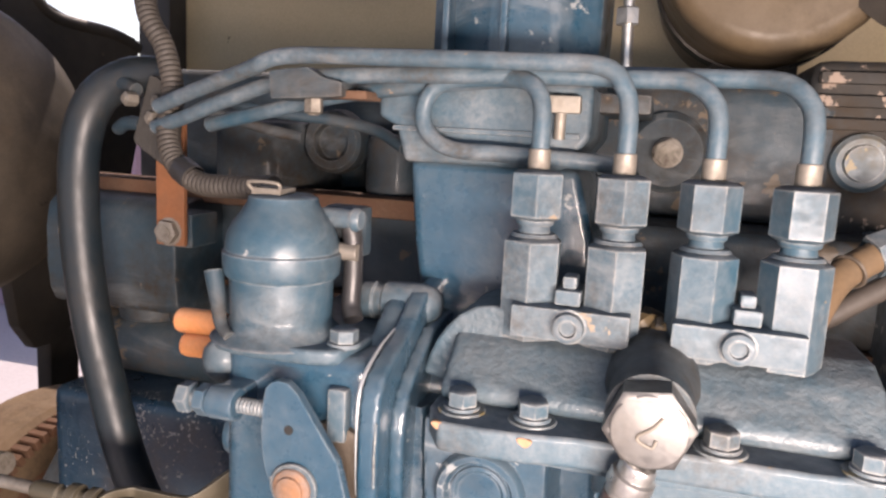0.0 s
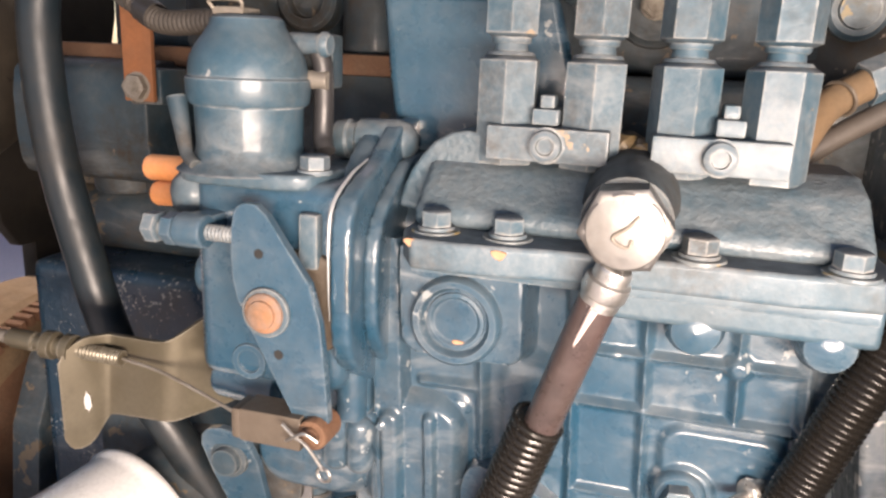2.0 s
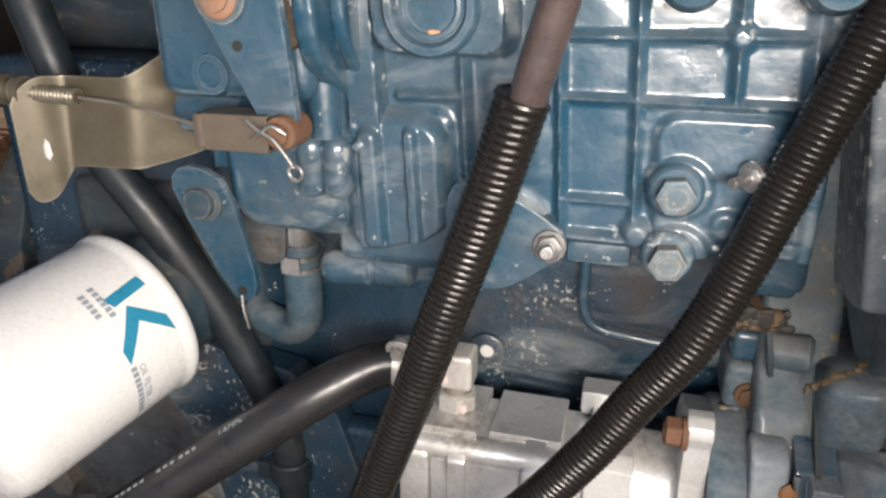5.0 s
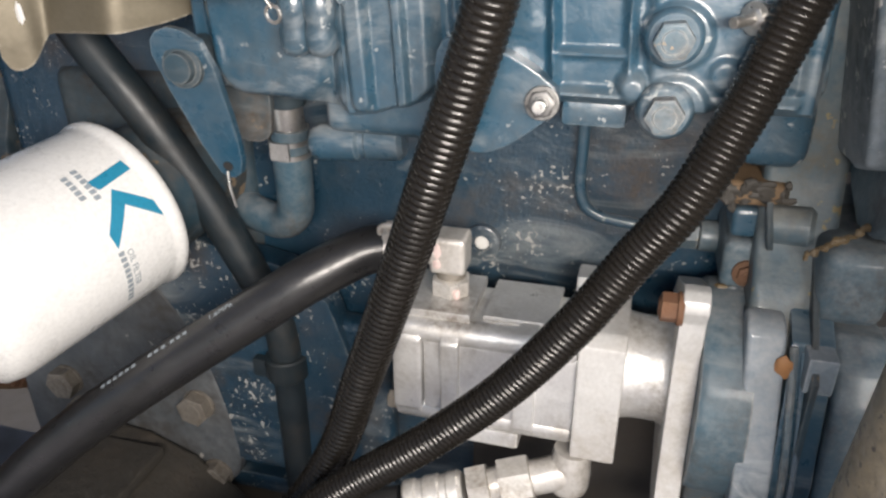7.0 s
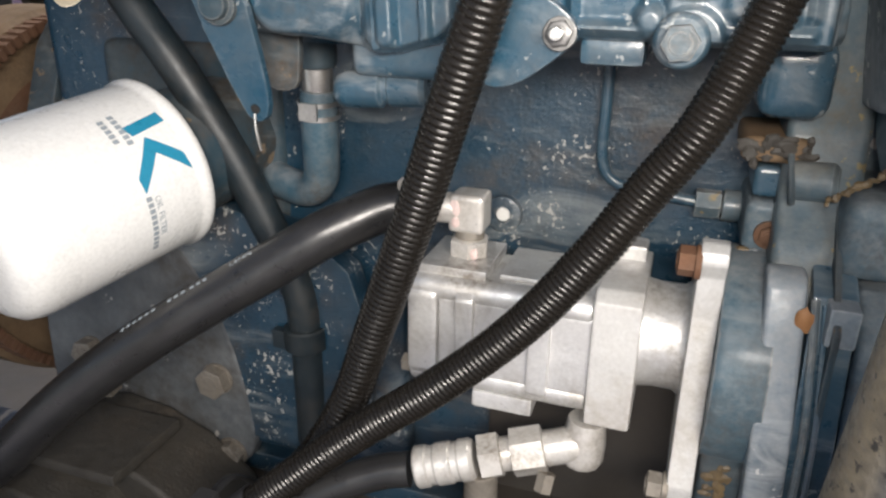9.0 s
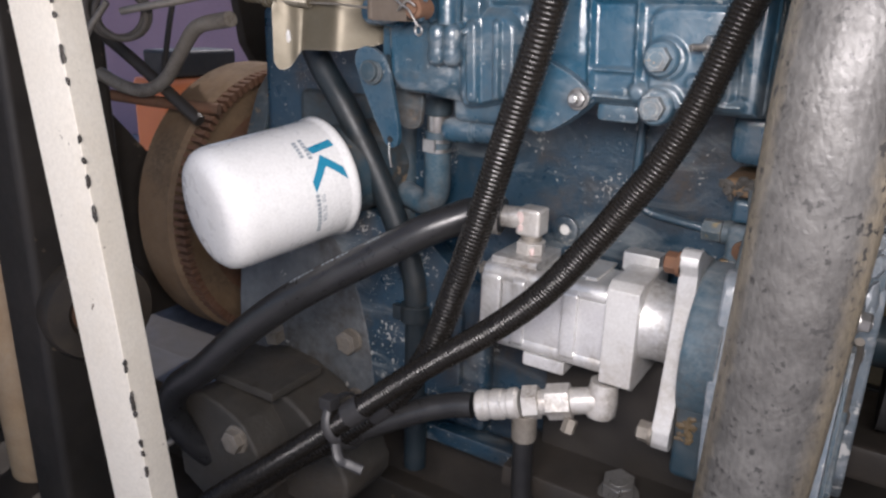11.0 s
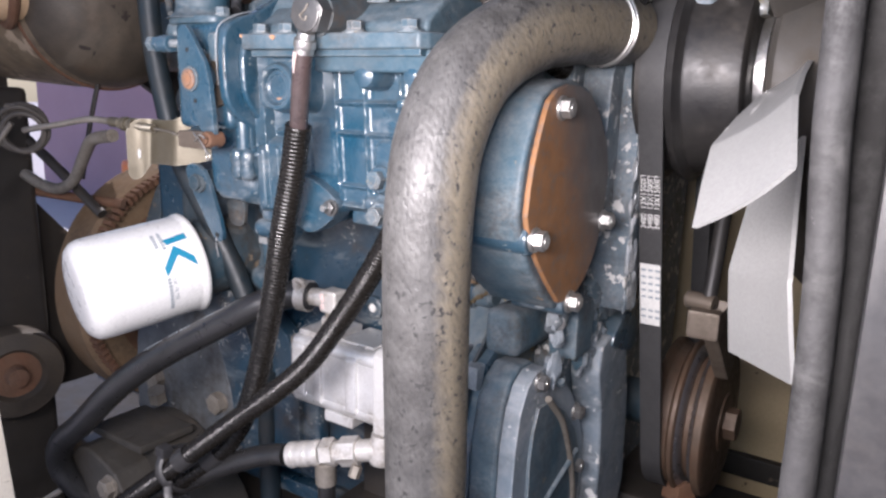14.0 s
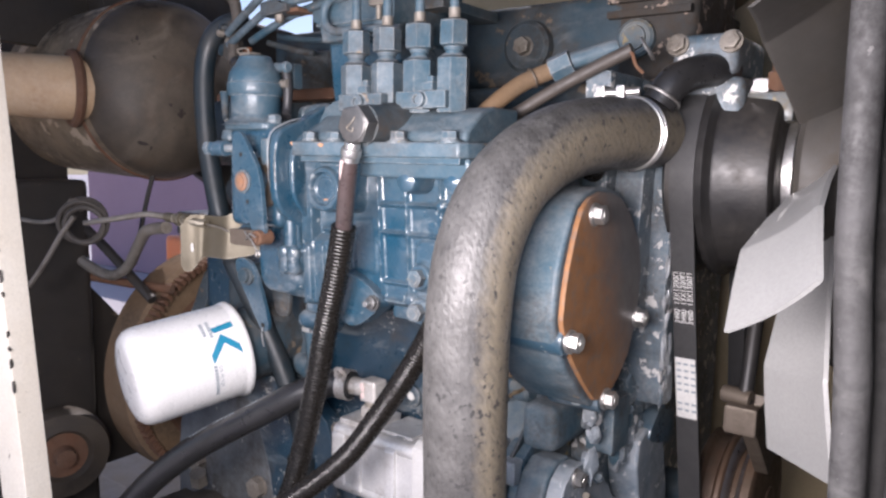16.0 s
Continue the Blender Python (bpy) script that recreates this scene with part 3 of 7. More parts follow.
def relief(x0, x1, z0, z1, y0, shapes, step=0.0008, lean=0.0, drop=None, depth=0.035, ripple=0.00003, seed=1):
    """A cast face looking along -y: rounded pads, ribs and bosses that grow out of the plane y0 with soft fillets.
    shapes: ("pad", xa, xb, za, zb, corner, height, run), ("rib", xa, za, xb, zb, half, height, run) or ("knob", x, z, radius, height, run).
    drop: a function of (x, z) in metres past the outline, where the face falls away."""
    nx, nz = int((x1 - x0) / step) + 1, int((z1 - z0) / step) + 1
    gx, gz = np.meshgrid(np.linspace(x0, x1, nx), np.linspace(z0, z1, nz))
    lx = gx + lean * (gz - (z0 + z1) / 2)
    h = np.zeros_like(gx)
    for kind, *v in shapes:
        if kind == "pad":
            xa, xb, za, zb, corner, height, run = v
            qx = np.abs(lx - (xa + xb) / 2) - (xb - xa) / 2 + corner
            qz = np.abs(gz - (za + zb) / 2) - (zb - za) / 2 + corner
            d = np.hypot(np.maximum(qx, 0), np.maximum(qz, 0)) + np.minimum(np.maximum(qx, qz), 0) - corner
        elif kind == "rib":
            xa, za, xb, zb, half, height, run = v
            ux, uz = xb - xa, zb - za
            f = np.clip(((lx - xa) * ux + (gz - za) * uz) / (ux * ux + uz * uz), 0, 1)
            d = np.hypot(lx - xa - f * ux, gz - za - f * uz) - half
        else:
            cx, cz, radius, height, run = v
            d = np.hypot(lx - cx, gz - cz) - radius
        u = np.clip(0.5 - d / run, 0, 1)
        up = height * u * u * (3 - 2 * u)
        if height < 0:
            h = h + up
        else:
            soft = 0.0014
            k = np.clip(0.5 + 0.5 * (up - h) / soft, 0, 1)
            h = np.where(up > 1e-6, h + (up - h) * k + soft * k * (1 - k) * np.clip(up / 0.001, 0, 1), h)
    rng = np.random.RandomState(seed)
    for _ in range(9):
        a, b, c = rng.uniform(-420, 420), rng.uniform(-420, 420), rng.uniform(0, 6.28)
        h = h + ripple * np.sin(a * gx + b * gz + c)
    y = y0 - h
    if drop is not None:
        u = np.clip(drop(gx, gz) / 0.006, 0, 1)
        y = y + depth * u * u
    verts = np.stack([gx, y, gz], -1).reshape(-1, 3).tolist()
    faces = [(j * nx + i, j * nx + i + 1, (j + 1) * nx + i + 1, (j + 1) * nx + i) for j in range(nz - 1) for i in range(nx - 1)]
    rim = [i for i in range(nx)] + [j * nx + nx - 1 for j in range(1, nz)] + [(nz - 1) * nx + i for i in range(nx - 2, -1, -1)] + [j * nx for j in range(nz - 2, 0, -1)]
    first = len(verts)
    verts += [(verts[i][0], y0 + depth, verts[i][2]) for i in rim]
    faces += [(rim[k], first + k, first + (k + 1) % len(rim), rim[(k + 1) % len(rim)]) for k in range(len(rim))]
    me = bpy.data.meshes.new("tmp")
    me.from_pydata(verts, [], faces)
    bm = bmesh.new()
    bm.from_mesh(me)
    bpy.data.meshes.remove(me)
    return bm


def sheared(bm, rate, z0):
    """Leans a body along x by rate metres for each metre above z0."""
    for v in bm.verts:
        v.co.x += rate * (v.co.z - z0)
    return bm


# ---- the large structure ----
solo("ground", box(-30, 30, -30, 30, -0.2, 0.0, 0), GROUND, "pale worn concrete yard floor", "ground", kind="structure")

# ---- the machine round the engine ----
chassis = thing("chassis", (0, 0.5, 0), "dusty black steel chassis rails under the engine", "chassis")
part("rail", box(-1.0, 0.95, 0.36, 0.42, 0.40, 0.50, 0.006), BLACK, chassis)
part("rail", box(-1.0, 0.95, 0.70, 0.76, 0.40, 0.50, 0.006), BLACK, chassis)
part("belly_plate", box(-1.1, 0.9, -0.10, 0.80, 0.385, 0.397, 0.002), BLACK, chassis)
part("rear_floor", box(-1.8, -0.805, -0.40, 0.60, 0.52, 0.53, 0.002), BLACK, chassis)
part("bulkhead", box(-0.80, -0.785, -0.10, 0.42, 0.397, 1.34, 0.003), BLACK, chassis)
for px, py in ((-0.9, 0.39), (0.85, 0.39), (-0.9, 0.73), (0.85, 0.73)):
    part("leg", box(px - 0.04, px + 0.04, py - 0.03, py + 0.03, 0.0, 0.39, 0.005), BLACK, chassis)
hood = thing("engine_hood", (0, 0.6, 1.36), "dark painted sheet hood over the engine bay", "hood")
part("top_sheet", box(-0.62, 0.9, 0.12, 0.60, 1.36, 1.366, 0.002), BLACK, hood)
part("rim", box(-0.62, 0.9, 0.105, 0.119, 1.33, 1.366, 0.003), BLACK, hood)
panel = thing("side_panel", (0.1, 0.81, 0.39), "tan painted sheet panel behind the engine", "panel")
part("sheet", box(-0.60, 0.9, 0.805, 0.813, 0.397, 1.359, 0.002), TAN, panel)
part("stiffener", box(-0.58, 0.88, 0.790, 0.804, 0.50, 0.53, 0.004), BLACK, panel)
solo("ground_sand", prism("x", [(0.95, 0.001), (0.98, 0.006), (1.6, 0.02), (2.2, 0.30), (3.0, 0.95), (3.8, 1.50), (4.4, 1.62), (6.0, 1.62), (6.5, 0.001)], -1.3, 4.0, 0), SAND, "bare tan sandy soil banked up beside the machine", "ground", kind="structure")
part("stiffener", box(-0.62, -0.575, 0.77, 0.804, 0.42, 1.355, 0.004), BLACK, panel)

# black upright behind the oil filter, with a slotted foot
pillar = thing("cab_pillar", (-0.52, 0.27, 0.397), "dusty black steel pillar at the rear of the bay", "pillar")
part("upright", box(-0.56, -0.50, 0.20, 0.30, 0.397, 0.965, 0.008, 3), BLACK, pillar)
part("gusset", prism("x", [(0.30, 0.60), (0.46, 0.60), (0.46, 0.66), (0.31, 0.84)], -0.545, -0.535, 0.002), BLACK, pillar)
firewall = thing("firewall", (-0.62, 0.6, 0.86), "grimy brown-black firewall plate with a curved top edge", "panel")
part("plate", prism("x", smooth_poly([(0.40, 0.97), (0.545, 0.97), (0.565, 0.86), (0.62, 0.86), (0.67, 0.92), (0.74, 1.06), (0.745, 1.190), (0.70, 1.194), (0.615, 1.200), (0.585, 1.230), (0.40, 1.24), (0.20, 1.24), (0.20, 1.125), (0.40, 1.12)], 1), -0.61, -0.595, 0.002), BLACK, firewall)
part("flange", sweep([(-0.60, 0.40, 1.238), (-0.60, 0.55, 1.232), (-0.60, 0.58, 1.224), (-0.60, 0.615, 1.196), (-0.60, 0.70, 1.190), (-0.60, 0.742, 1.180)], 0.008, 12, 40), BLACK, firewall)
part("support", box(-0.618, -0.598, 0.60, 0.64, 0.39, 0.87, 0.004), BLACK, firewall)

# slim white bar in front, leaning
def white_bar():
    bar = thing("white_bar", (-0.19, 0.07, 0.397), "leaning white painted steel bar with chipped edges", "bar")
    foot, tip = Vector((-0.1394, 0.0795, 0.397)), Vector((-0.2645, 0.0795, 1.359))
    rings = []
    for c in (foot, tip):
        rings.append([c + Vector(o) for o in ((0, 0, 0), (-0.008, 0.021, 0), (-0.041, 0.018, 0), (-0.033, -0.003, 0))])
    part("tube", bevelled(rings_to_mesh(rings), 0.0012, 2), POST_PAINT, bar)
    rng = random.Random(12)
    for k in range(26):
        c = foot.lerp(tip, rng.choice((0.30, 0.34, 0.47, 0.55, 0.60)) + rng.uniform(-0.03, 0.03))
        part("paint_chip", lump((c.x - 0.0004, c.y + 0.0004, c.z), rng.uniform(0.0008, 0.0018), 0.0010, rng.uniform(0.0015, 0.0045), 700 + k, 0.3), BLACK, bar)
    part("foot_plate", box(-0.20, -0.11, 0.060, 0.125, 0.397, 0.403, 0.001), BLACK, bar)


white_bar()

# ---- engine block and head ----
block = thing("engine_block", (-0.1, 0.5, 0.42), "blue painted cast iron engine block with flaking paint and rust specks", "engine")
part("crankcase", box(-0.345, 0.075, 0.345, 0.66, 0.60, 0.935, 0.008, 3), BLOCK, block)
part("deck", box(-0.36, 0.13, 0.392, 0.66, 0.936, 1.000, 0.006, 3), BLUE_DARK, block)
part("pan_flange", box(-0.36, 0.10, 0.333, 0.67, 0.583, 0.598, 0.003), BLOCK, block)
part("oil_pan", box(-0.33, 0.08, 0.38, 0.62, 0.43, 0.582, 0.012, 3), BLACK, block)
part("step", box(-0.345, -0.10, 0.328, 0.344, 0.61, 0.735, 0.006, 3), BLOCK, block)
part("gallery", cyl((-0.345, 0.392, 0.955), (-0.17, 0.392, 0.955), 0.020, 24, 0.004), BLUE_DARK, block)
part("gallery", cyl((-0.345, 0.388, 0.905), (-0.17, 0.388, 0.905), 0.016, 24, 0.004), BLUE_DARK, block)
part("core_plug", lathe((-0.0495, 0.346, 0.789), (-0.0495, 0.33, 0.789), [(0, 0.0105), (0.004, 0.010), (0.005, 0.0088), (0.0052, 0.0045), (0.0035, 0.004), (0.0035, 0.0001)], 28), BLOCK, block, "round boss with a flaked pink-white centre")
part("paint_flake", lathe((-0.0495, 0.3425, 0.789), (-0.0495, 0.33, 0.789), [(0, 0.0040), (0.0007, 0.0036)], 9), BELT_LABEL, block)
part("oil_line", sweep([(0.0, 0.337, 0.886), (0.0, 0.336, 0.85), (0.0005, 0.336, 0.826), (0.008, 0.336, 0.815), (0.03, 0.337, 0.811), (0.055, 0.338, 0.808)], 0.0028, 10, 40), BLUE, block, "thin blue steel oil line")
part("union", joined(hexagon((0.046, 0.337, 0.809), (0.058, 0.337, 0.809), 0.012), cyl((0.058, 0.337, 0.809), (0.072, 0.337, 0.809), 0.0075, 20, 0.001)), BLUE_RUSTY, block)
part("web", prism("y", smooth_poly([(-0.33, 0.78), (-0.17, 0.78), (-0.12, 0.74), (-0.12, 0.62), (-0.33, 0.62)], 1), 0.322, 0.34, 0.003), BLOCK, block)
for bx, bz, bw in ((-0.2290, 0.6610, 0.011), (-0.2240, 0.6045, 0.011), (-0.3290, 0.6620, 0.011)):
    bolt(block, (bx, 0.3215, bz), (0, -1, 0), 0.019, 0.010, STEEL_WORN, bw, label="dull zinc hexagon bolt")

part("bell_housing", prism("y", smooth_poly([(-0.372, 0.60), (-0.366, 0.715), (-0.335, 0.765), (-0.26, 0.775), (-0.212, 0.700), (-0.198, 0.58), (-0.36, 0.57)], 2), 0.3216, 0.336, 0.004, 3), HOUSING, block, "scuffed grey-blue bell housing rim")
head = thing("cylinder_head", (-0.1, 0.5, 1.0), "grimy blue cylinder head with a rusty gasket edge", "cylinder head")
part("gasket", box(-0.36, 0.13, 0.387, 0.66, 1.0005, 1.004, 0.0005), RUST, head)
part("casting", box(-0.36, 0.135, 0.392, 0.66, 1.0045, 1.058, 0.006, 3), BLUE_DARK, head)
part("rust_ledge", box(-0.355, -0.10, 0.372, 0.40, 1.052, 1.0635, 0.003), RUST, head, "rust-brown flange edge")
part("rocker_cover", box(-0.34, 0.10, 0.44, 0.62, 1.0585, 1.135, 0.012, 3), BLUE_DARK, head)
for x0, x1, z1 in ((-0.262, -0.198, 1.103), (-0.165, -0.128, 1.098)):
    part("port", joined(cyl(((x0 + x1) / 2, 0.405, 1.06), ((x0 + x1) / 2, 0.405, z1), (x1 - x0) / 2, 28, 0.006), box(x0, x1, 0.405, 0.45, 1.06, z1, 0.004)), BLUE_DARK, head)
part("recess_ring", lathe((-0.182, 0.40, 1.092), (-0.182, 0.38, 1.092), [(0, 0.019), (0.010, 0.018), (0.012, 0.016), (0.012, 0.011), (0.006, 0.010), (0.006, 0.0001)], 28), BLUE_DARK, head)
for k, bx in enumerate((-0.30, -0.272)):
    part("push_rod_tower", cyl((bx, 0.385, 0.975), (bx, 0.385, 1.05), 0.021 if k == 0 else 0.014, 24, 0.004), BLUE_DARK, head)
part("side_body", prism("x", smooth_poly([(0.40, 0.985), (0.352, 0.985), (0.345, 1.0), (0.345, 1.045), (0.355, 1.055), (0.40, 1.055)], 1), -0.345, -0.255, 0.003), BLUE_DARK, head)
part("relief_boss", lathe((0.004, 0.45, 1.096), (0.004, 0.42, 1.096), [(0, 0.024), (0.018, 0.0225), (0.021, 0.019), (0.021, 0.012), (0.020, 0.0001)], 32), BLUE_DARK, head)
bolt(head, (0.004, 0.430, 1.096), (0, -1, 0), 0.0135, 0.009, STEEL_WORN, 0.0085)
part("rear_body", box(-0.03, 0.07, 0.445, 0.52, 1.06, 1.135, 0.01, 3), BLUE_DARK, head)
part("front_body", box(0.075, 0.15, 0.44, 0.55, 1.02, 1.15, 0.010, 3), FLAKED, head, "casting with peeling paint")
part("plug", lathe((0.103, 0.445, 1.096), (0.103, 0.42, 1.096), [(0, 0.016), (0.010, 0.0155), (0.012, 0.013), (0.012, 0.010), (0.015, 0.0095), (0.015, 0.0001)], 28), BLUE_RUSTY, head)
for bz in (1.128, 1.140, 1.116):
    part("fin", box(0.078, 0.147, 0.434, 0.446, bz - 0.003, bz + 0.003, 0.001), FLAKED, head)

# rust-brown strap with bolt
strap = thing("strap_bracket", (-0.237, 0.32, 1.04), "rust-brown steel strap bolted to the head", "bracket")
part("strip", prism("x", [(0.3165, 1.036), (0.3195, 1.036), (0.3195, 1.098), (0.3165, 1.098)], -0.2452, -0.2285, 0.0006), RED_RUST, strap, "orange-brown rusted strip")
bolt(strap, (-0.2375, 0.318, 1.043), (0, -1, 0), 0.011, 0.006, STEEL_WORN, 0.0075)
part("stand", box(-0.247, -0.228, 0.322, 0.346, 1.034, 1.052, 0.002), BLUE_DARK, strap)

# ---- intake housing behind the pump ----
intake = thing("intake_housing", (-0.07, 0.33, 1.0), "blue-grey tapered cast housing with a bolted collar", "housing")
part("body", prism("y", [(-0.101, 1.0885), (-0.0975, 1.055), (-0.0935, 1.030), (-0.086, 1.005), (-0.03, 1.003), (-0.020, 1.02), (-0.022, 1.06), (-0.030, 1.0885)], 0.293, 0.37, 0.004, 3), BLUE, intake)
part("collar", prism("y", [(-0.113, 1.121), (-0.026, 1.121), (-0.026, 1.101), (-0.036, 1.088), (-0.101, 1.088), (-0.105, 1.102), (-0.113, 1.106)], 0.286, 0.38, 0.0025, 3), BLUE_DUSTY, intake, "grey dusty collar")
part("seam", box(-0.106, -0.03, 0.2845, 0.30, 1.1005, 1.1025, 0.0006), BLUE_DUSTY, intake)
part("duct", prism("z", [(-0.101, 0.318), (-0.07, 0.303), (-0.045, 0.303), (-0.028, 0.318), (-0.028, 0.38), (-0.101, 0.38)], 1.1205, 1.32, 0.003), BLUE, intake)
part("duct_rib", box(-0.0925, -0.0895, 0.302, 0.32, 1.121, 1.32, 0.001), BLUE, intake)
part("duct_rib", box(-0.067, -0.064, 0.2985, 0.304, 1.121, 1.32, 0.001), BLUE, intake)
for bx in (-0.107, -0.036):
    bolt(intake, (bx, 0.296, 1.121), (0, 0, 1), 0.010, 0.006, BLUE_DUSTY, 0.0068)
part("stud", cyl((-0.0375, 0.283, 1.100), (-0.0375, 0.283, 1.112), 0.0022, 10), STEEL_WORN, intake)
part("nut", box(-0.045, -0.030, 0.2795, 0.286, 1.110, 1.1165, 0.0008), STEEL_WORN, intake)
bolt_stud = thing("threaded_stud", (-0.018, 0.33, 1.12), "bright threaded stud with a nut", "stud")
part("shank", lathe((-0.017, 0.33, 1.12), (-0.019, 0.33, 1.175), [(s * 0.0012, 0.0026 if s % 2 else 0.0022) for s in range(46)], 12), STEEL, bolt_stud)
part("nut", hexagon((-0.0185, 0.33, 1.150), (-0.0187, 0.33, 1.157), 0.009), STEEL, bolt_stud)
part("seat", box(-0.03, -0.005, 0.32, 0.40, 1.112, 1.1205, 0.002), BLUE_DARK, bolt_stud)

# tan canister high up
can = thing("air_cleaner", (0.06, 0.55, 1.15), "tan painted round air cleaner canister with a dark strap", "air cleaner")
part("shell", lathe((0.06, 0.50, 1.232), (0.06, 0.78, 1.232), [(0, 0.060), (0.004, 0.069), (0.012, 0.074), (0.20, 0.074), (0.25, 0.070)], 40), CAN_TAN, can)
part("strap", band((0.06, 0.60, 1.232), (0, 1, 0), 0.0745, 0.03, 0.002), BLACK, can)
part("saddle", box(0.03, 0.09, 0.59, 0.79, 1.136, 1.165, 0.003), BLACK, can)
part("intake_hose", sweep([(0.12, 0.53, 1.20), (0.15, 0.50, 1.235), (0.19, 0.49, 1.27), (0.24, 0.49, 1.30)], 0.035, 20, 30), BLACK, can)


# ---- injection pump ----
pump = thing("injection_pump", (0.0, 0.27, 0.88), "dusty blue four-cylinder diesel injection pump", "injection pump")
part("body", box(-0.064, 0.082, 0.2640, 0.345, 0.888, 1.000, 0.005, 3), BLUE, pump)
part("plug_ring", lathe((-0.0505, 0.2405, 0.9735), (-0.0505, 0.22, 0.9735), [(0, 0.0168), (0.003, 0.0162), (0.0042, 0.0150), (0.0042, 0.0128), (0.0012, 0.0112), (0.0012, 0.0001)], 40), BLUE, pump)
part("screw_plug", lathe((-0.0505, 0.2405, 0.9735), (-0.0505, 0.22, 0.9735), [(0.001, 0.0108), (0.0022, 0.0104), (0.0024, 0.0092), (0.0014, 0.0080), (0.0012, 0.0001)], 32), BLUE, pump, "blue screw plug with a rust-orange chip")
# cast front face with its ribs and pads
part("front_face", relief(-0.0720, 0.0830, 0.8885, 0.9985, 0.2552, [
    ("pad", -0.0712, -0.0235, 0.9575, 1.010, 0.008, 0.0152, 0.0040),
    ("rib", 0.0167, 0.893, 0.0167, 0.990, 0.0012, 0.0040, 0.0042), ("rib", 0.0472, 0.944, 0.0472, 0.990, 0.0012, 0.0040, 0.0042),
    ("rib", 0.0692, 0.900, 0.0692, 0.990, 0.0016, 0.0036, 0.0044), ("rib", -0.0088, 0.893, -0.0088, 0.990, 0.0012, 0.0040, 0.0042),
    ("rib", -0.0088, 0.9640, 0.0692, 0.9655, 0.0010, 0.0041, 0.0038), ("rib", -0.0088, 0.9438, 0.0692, 0.9438, 0.0010, 0.0041, 0.0038),
    ("rib", -0.0088, 0.9082, 0.0167, 0.9082, 0.0010, 0.0036, 0.0036), ("rib", -0.0140, 0.8945, 0.0692, 0.8945, 0.0014, 0.0042, 0.0040),
    ("knob", 0.0472, 0.9650, 0.0040, 0.0048, 0.0040), ("knob", 0.0180, 0.8975, 0.0050, 0.0050, 0.0045),
    ("pad", 0.0230, 0.0655, 0.8920, 0.9405, 0.009, 0.0031, 0.0036), ("knob", 0.0320, 0.9155, 0.0112, 0.0052, 0.0036), ("knob", 0.0320, 0.8920, 0.0112, 0.0052, 0.0036),
    ("knob", 0.0475, 0.9035, 0.0062, 0.0050, 0.0046),
    ("rib", -0.0665, 0.9418, -0.0430, 0.9425, 0.0014, 0.0034, 0.0040), ("rib", -0.0425, 0.900, -0.0425, 0.960, 0.0016, 0.0040, 0.0042),
    ("pad", -0.0640, -0.0480, 0.9040, 0.9370, 0.005, 0.0022, 0.0050), ("pad", -0.0350, -0.0140, 0.9130, 0.9520, 0.004, 0.0012, 0.0050)],
    lean=0.06, drop=lambda x, z: np.maximum(x - 0.0775, 0.8920 - z), seed=4), BLUE, pump)
for bz in (0.9155, 0.8915):
    part("washer", lathe((0.032, 0.2515, bz), (0.032, 0.23, bz), [(0, 0.0098), (0.003, 0.0094), (0.004, 0.0084), (0.0045, 0.0078)], 28), BLUE, pump)
    bolt(pump, (0.032, 0.2475, bz), (0, -1, 0), 0.0112, 0.0070, BLUE_DUSTY)
part("bleed_screw", joined(hexagon((0.0585, 0.2515, 0.923), (0.0535, 0.246, 0.9225), 0.006), cyl((0.0545, 0.247, 0.9225), (0.048, 0.240, 0.922), 0.0018, 10, 0.0004)), STEEL, pump, "small zinc bleed screw")
part("bleed_flange", lathe((0.0605, 0.253, 0.923), (0.0535, 0.246, 0.9225), [(0, 0.0035), (0.0065, 0.0035), (0.0068, 0.0052), (0.0085, 0.0052), (0.0087, 0.0035)], 16), STEEL, pump)
for bx in (0.029, 0.068):
    part("half_boss", lathe((bx, 0.262, 0.9825), (bx, 0.232, 0.9825), [(0, 0.0095), (0.022, 0.0095), (0.027, 0.0075), (0.0285, 0.004), (0.029, 0.0001)], 28), BLUE, pump)
part("under_flange", box(-0.012, 0.081, 0.2335, 0.27, 0.984, 0.9975, 0.0025, 3), BLUE_SATIN, pump)
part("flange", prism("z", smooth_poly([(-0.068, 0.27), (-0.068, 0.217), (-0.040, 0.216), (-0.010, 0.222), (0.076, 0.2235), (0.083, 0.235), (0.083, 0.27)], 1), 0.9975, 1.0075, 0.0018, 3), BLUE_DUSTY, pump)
part("flange_lip", box(-0.064, 0.078, 0.2275, 0.27, 0.9935, 0.9978, 0.001), BLUE_SATIN, pump)
part("groove", box(-0.055, -0.035, 0.2385, 0.243, 0.9905, 0.9925, 0.0006), BLUE, pump)
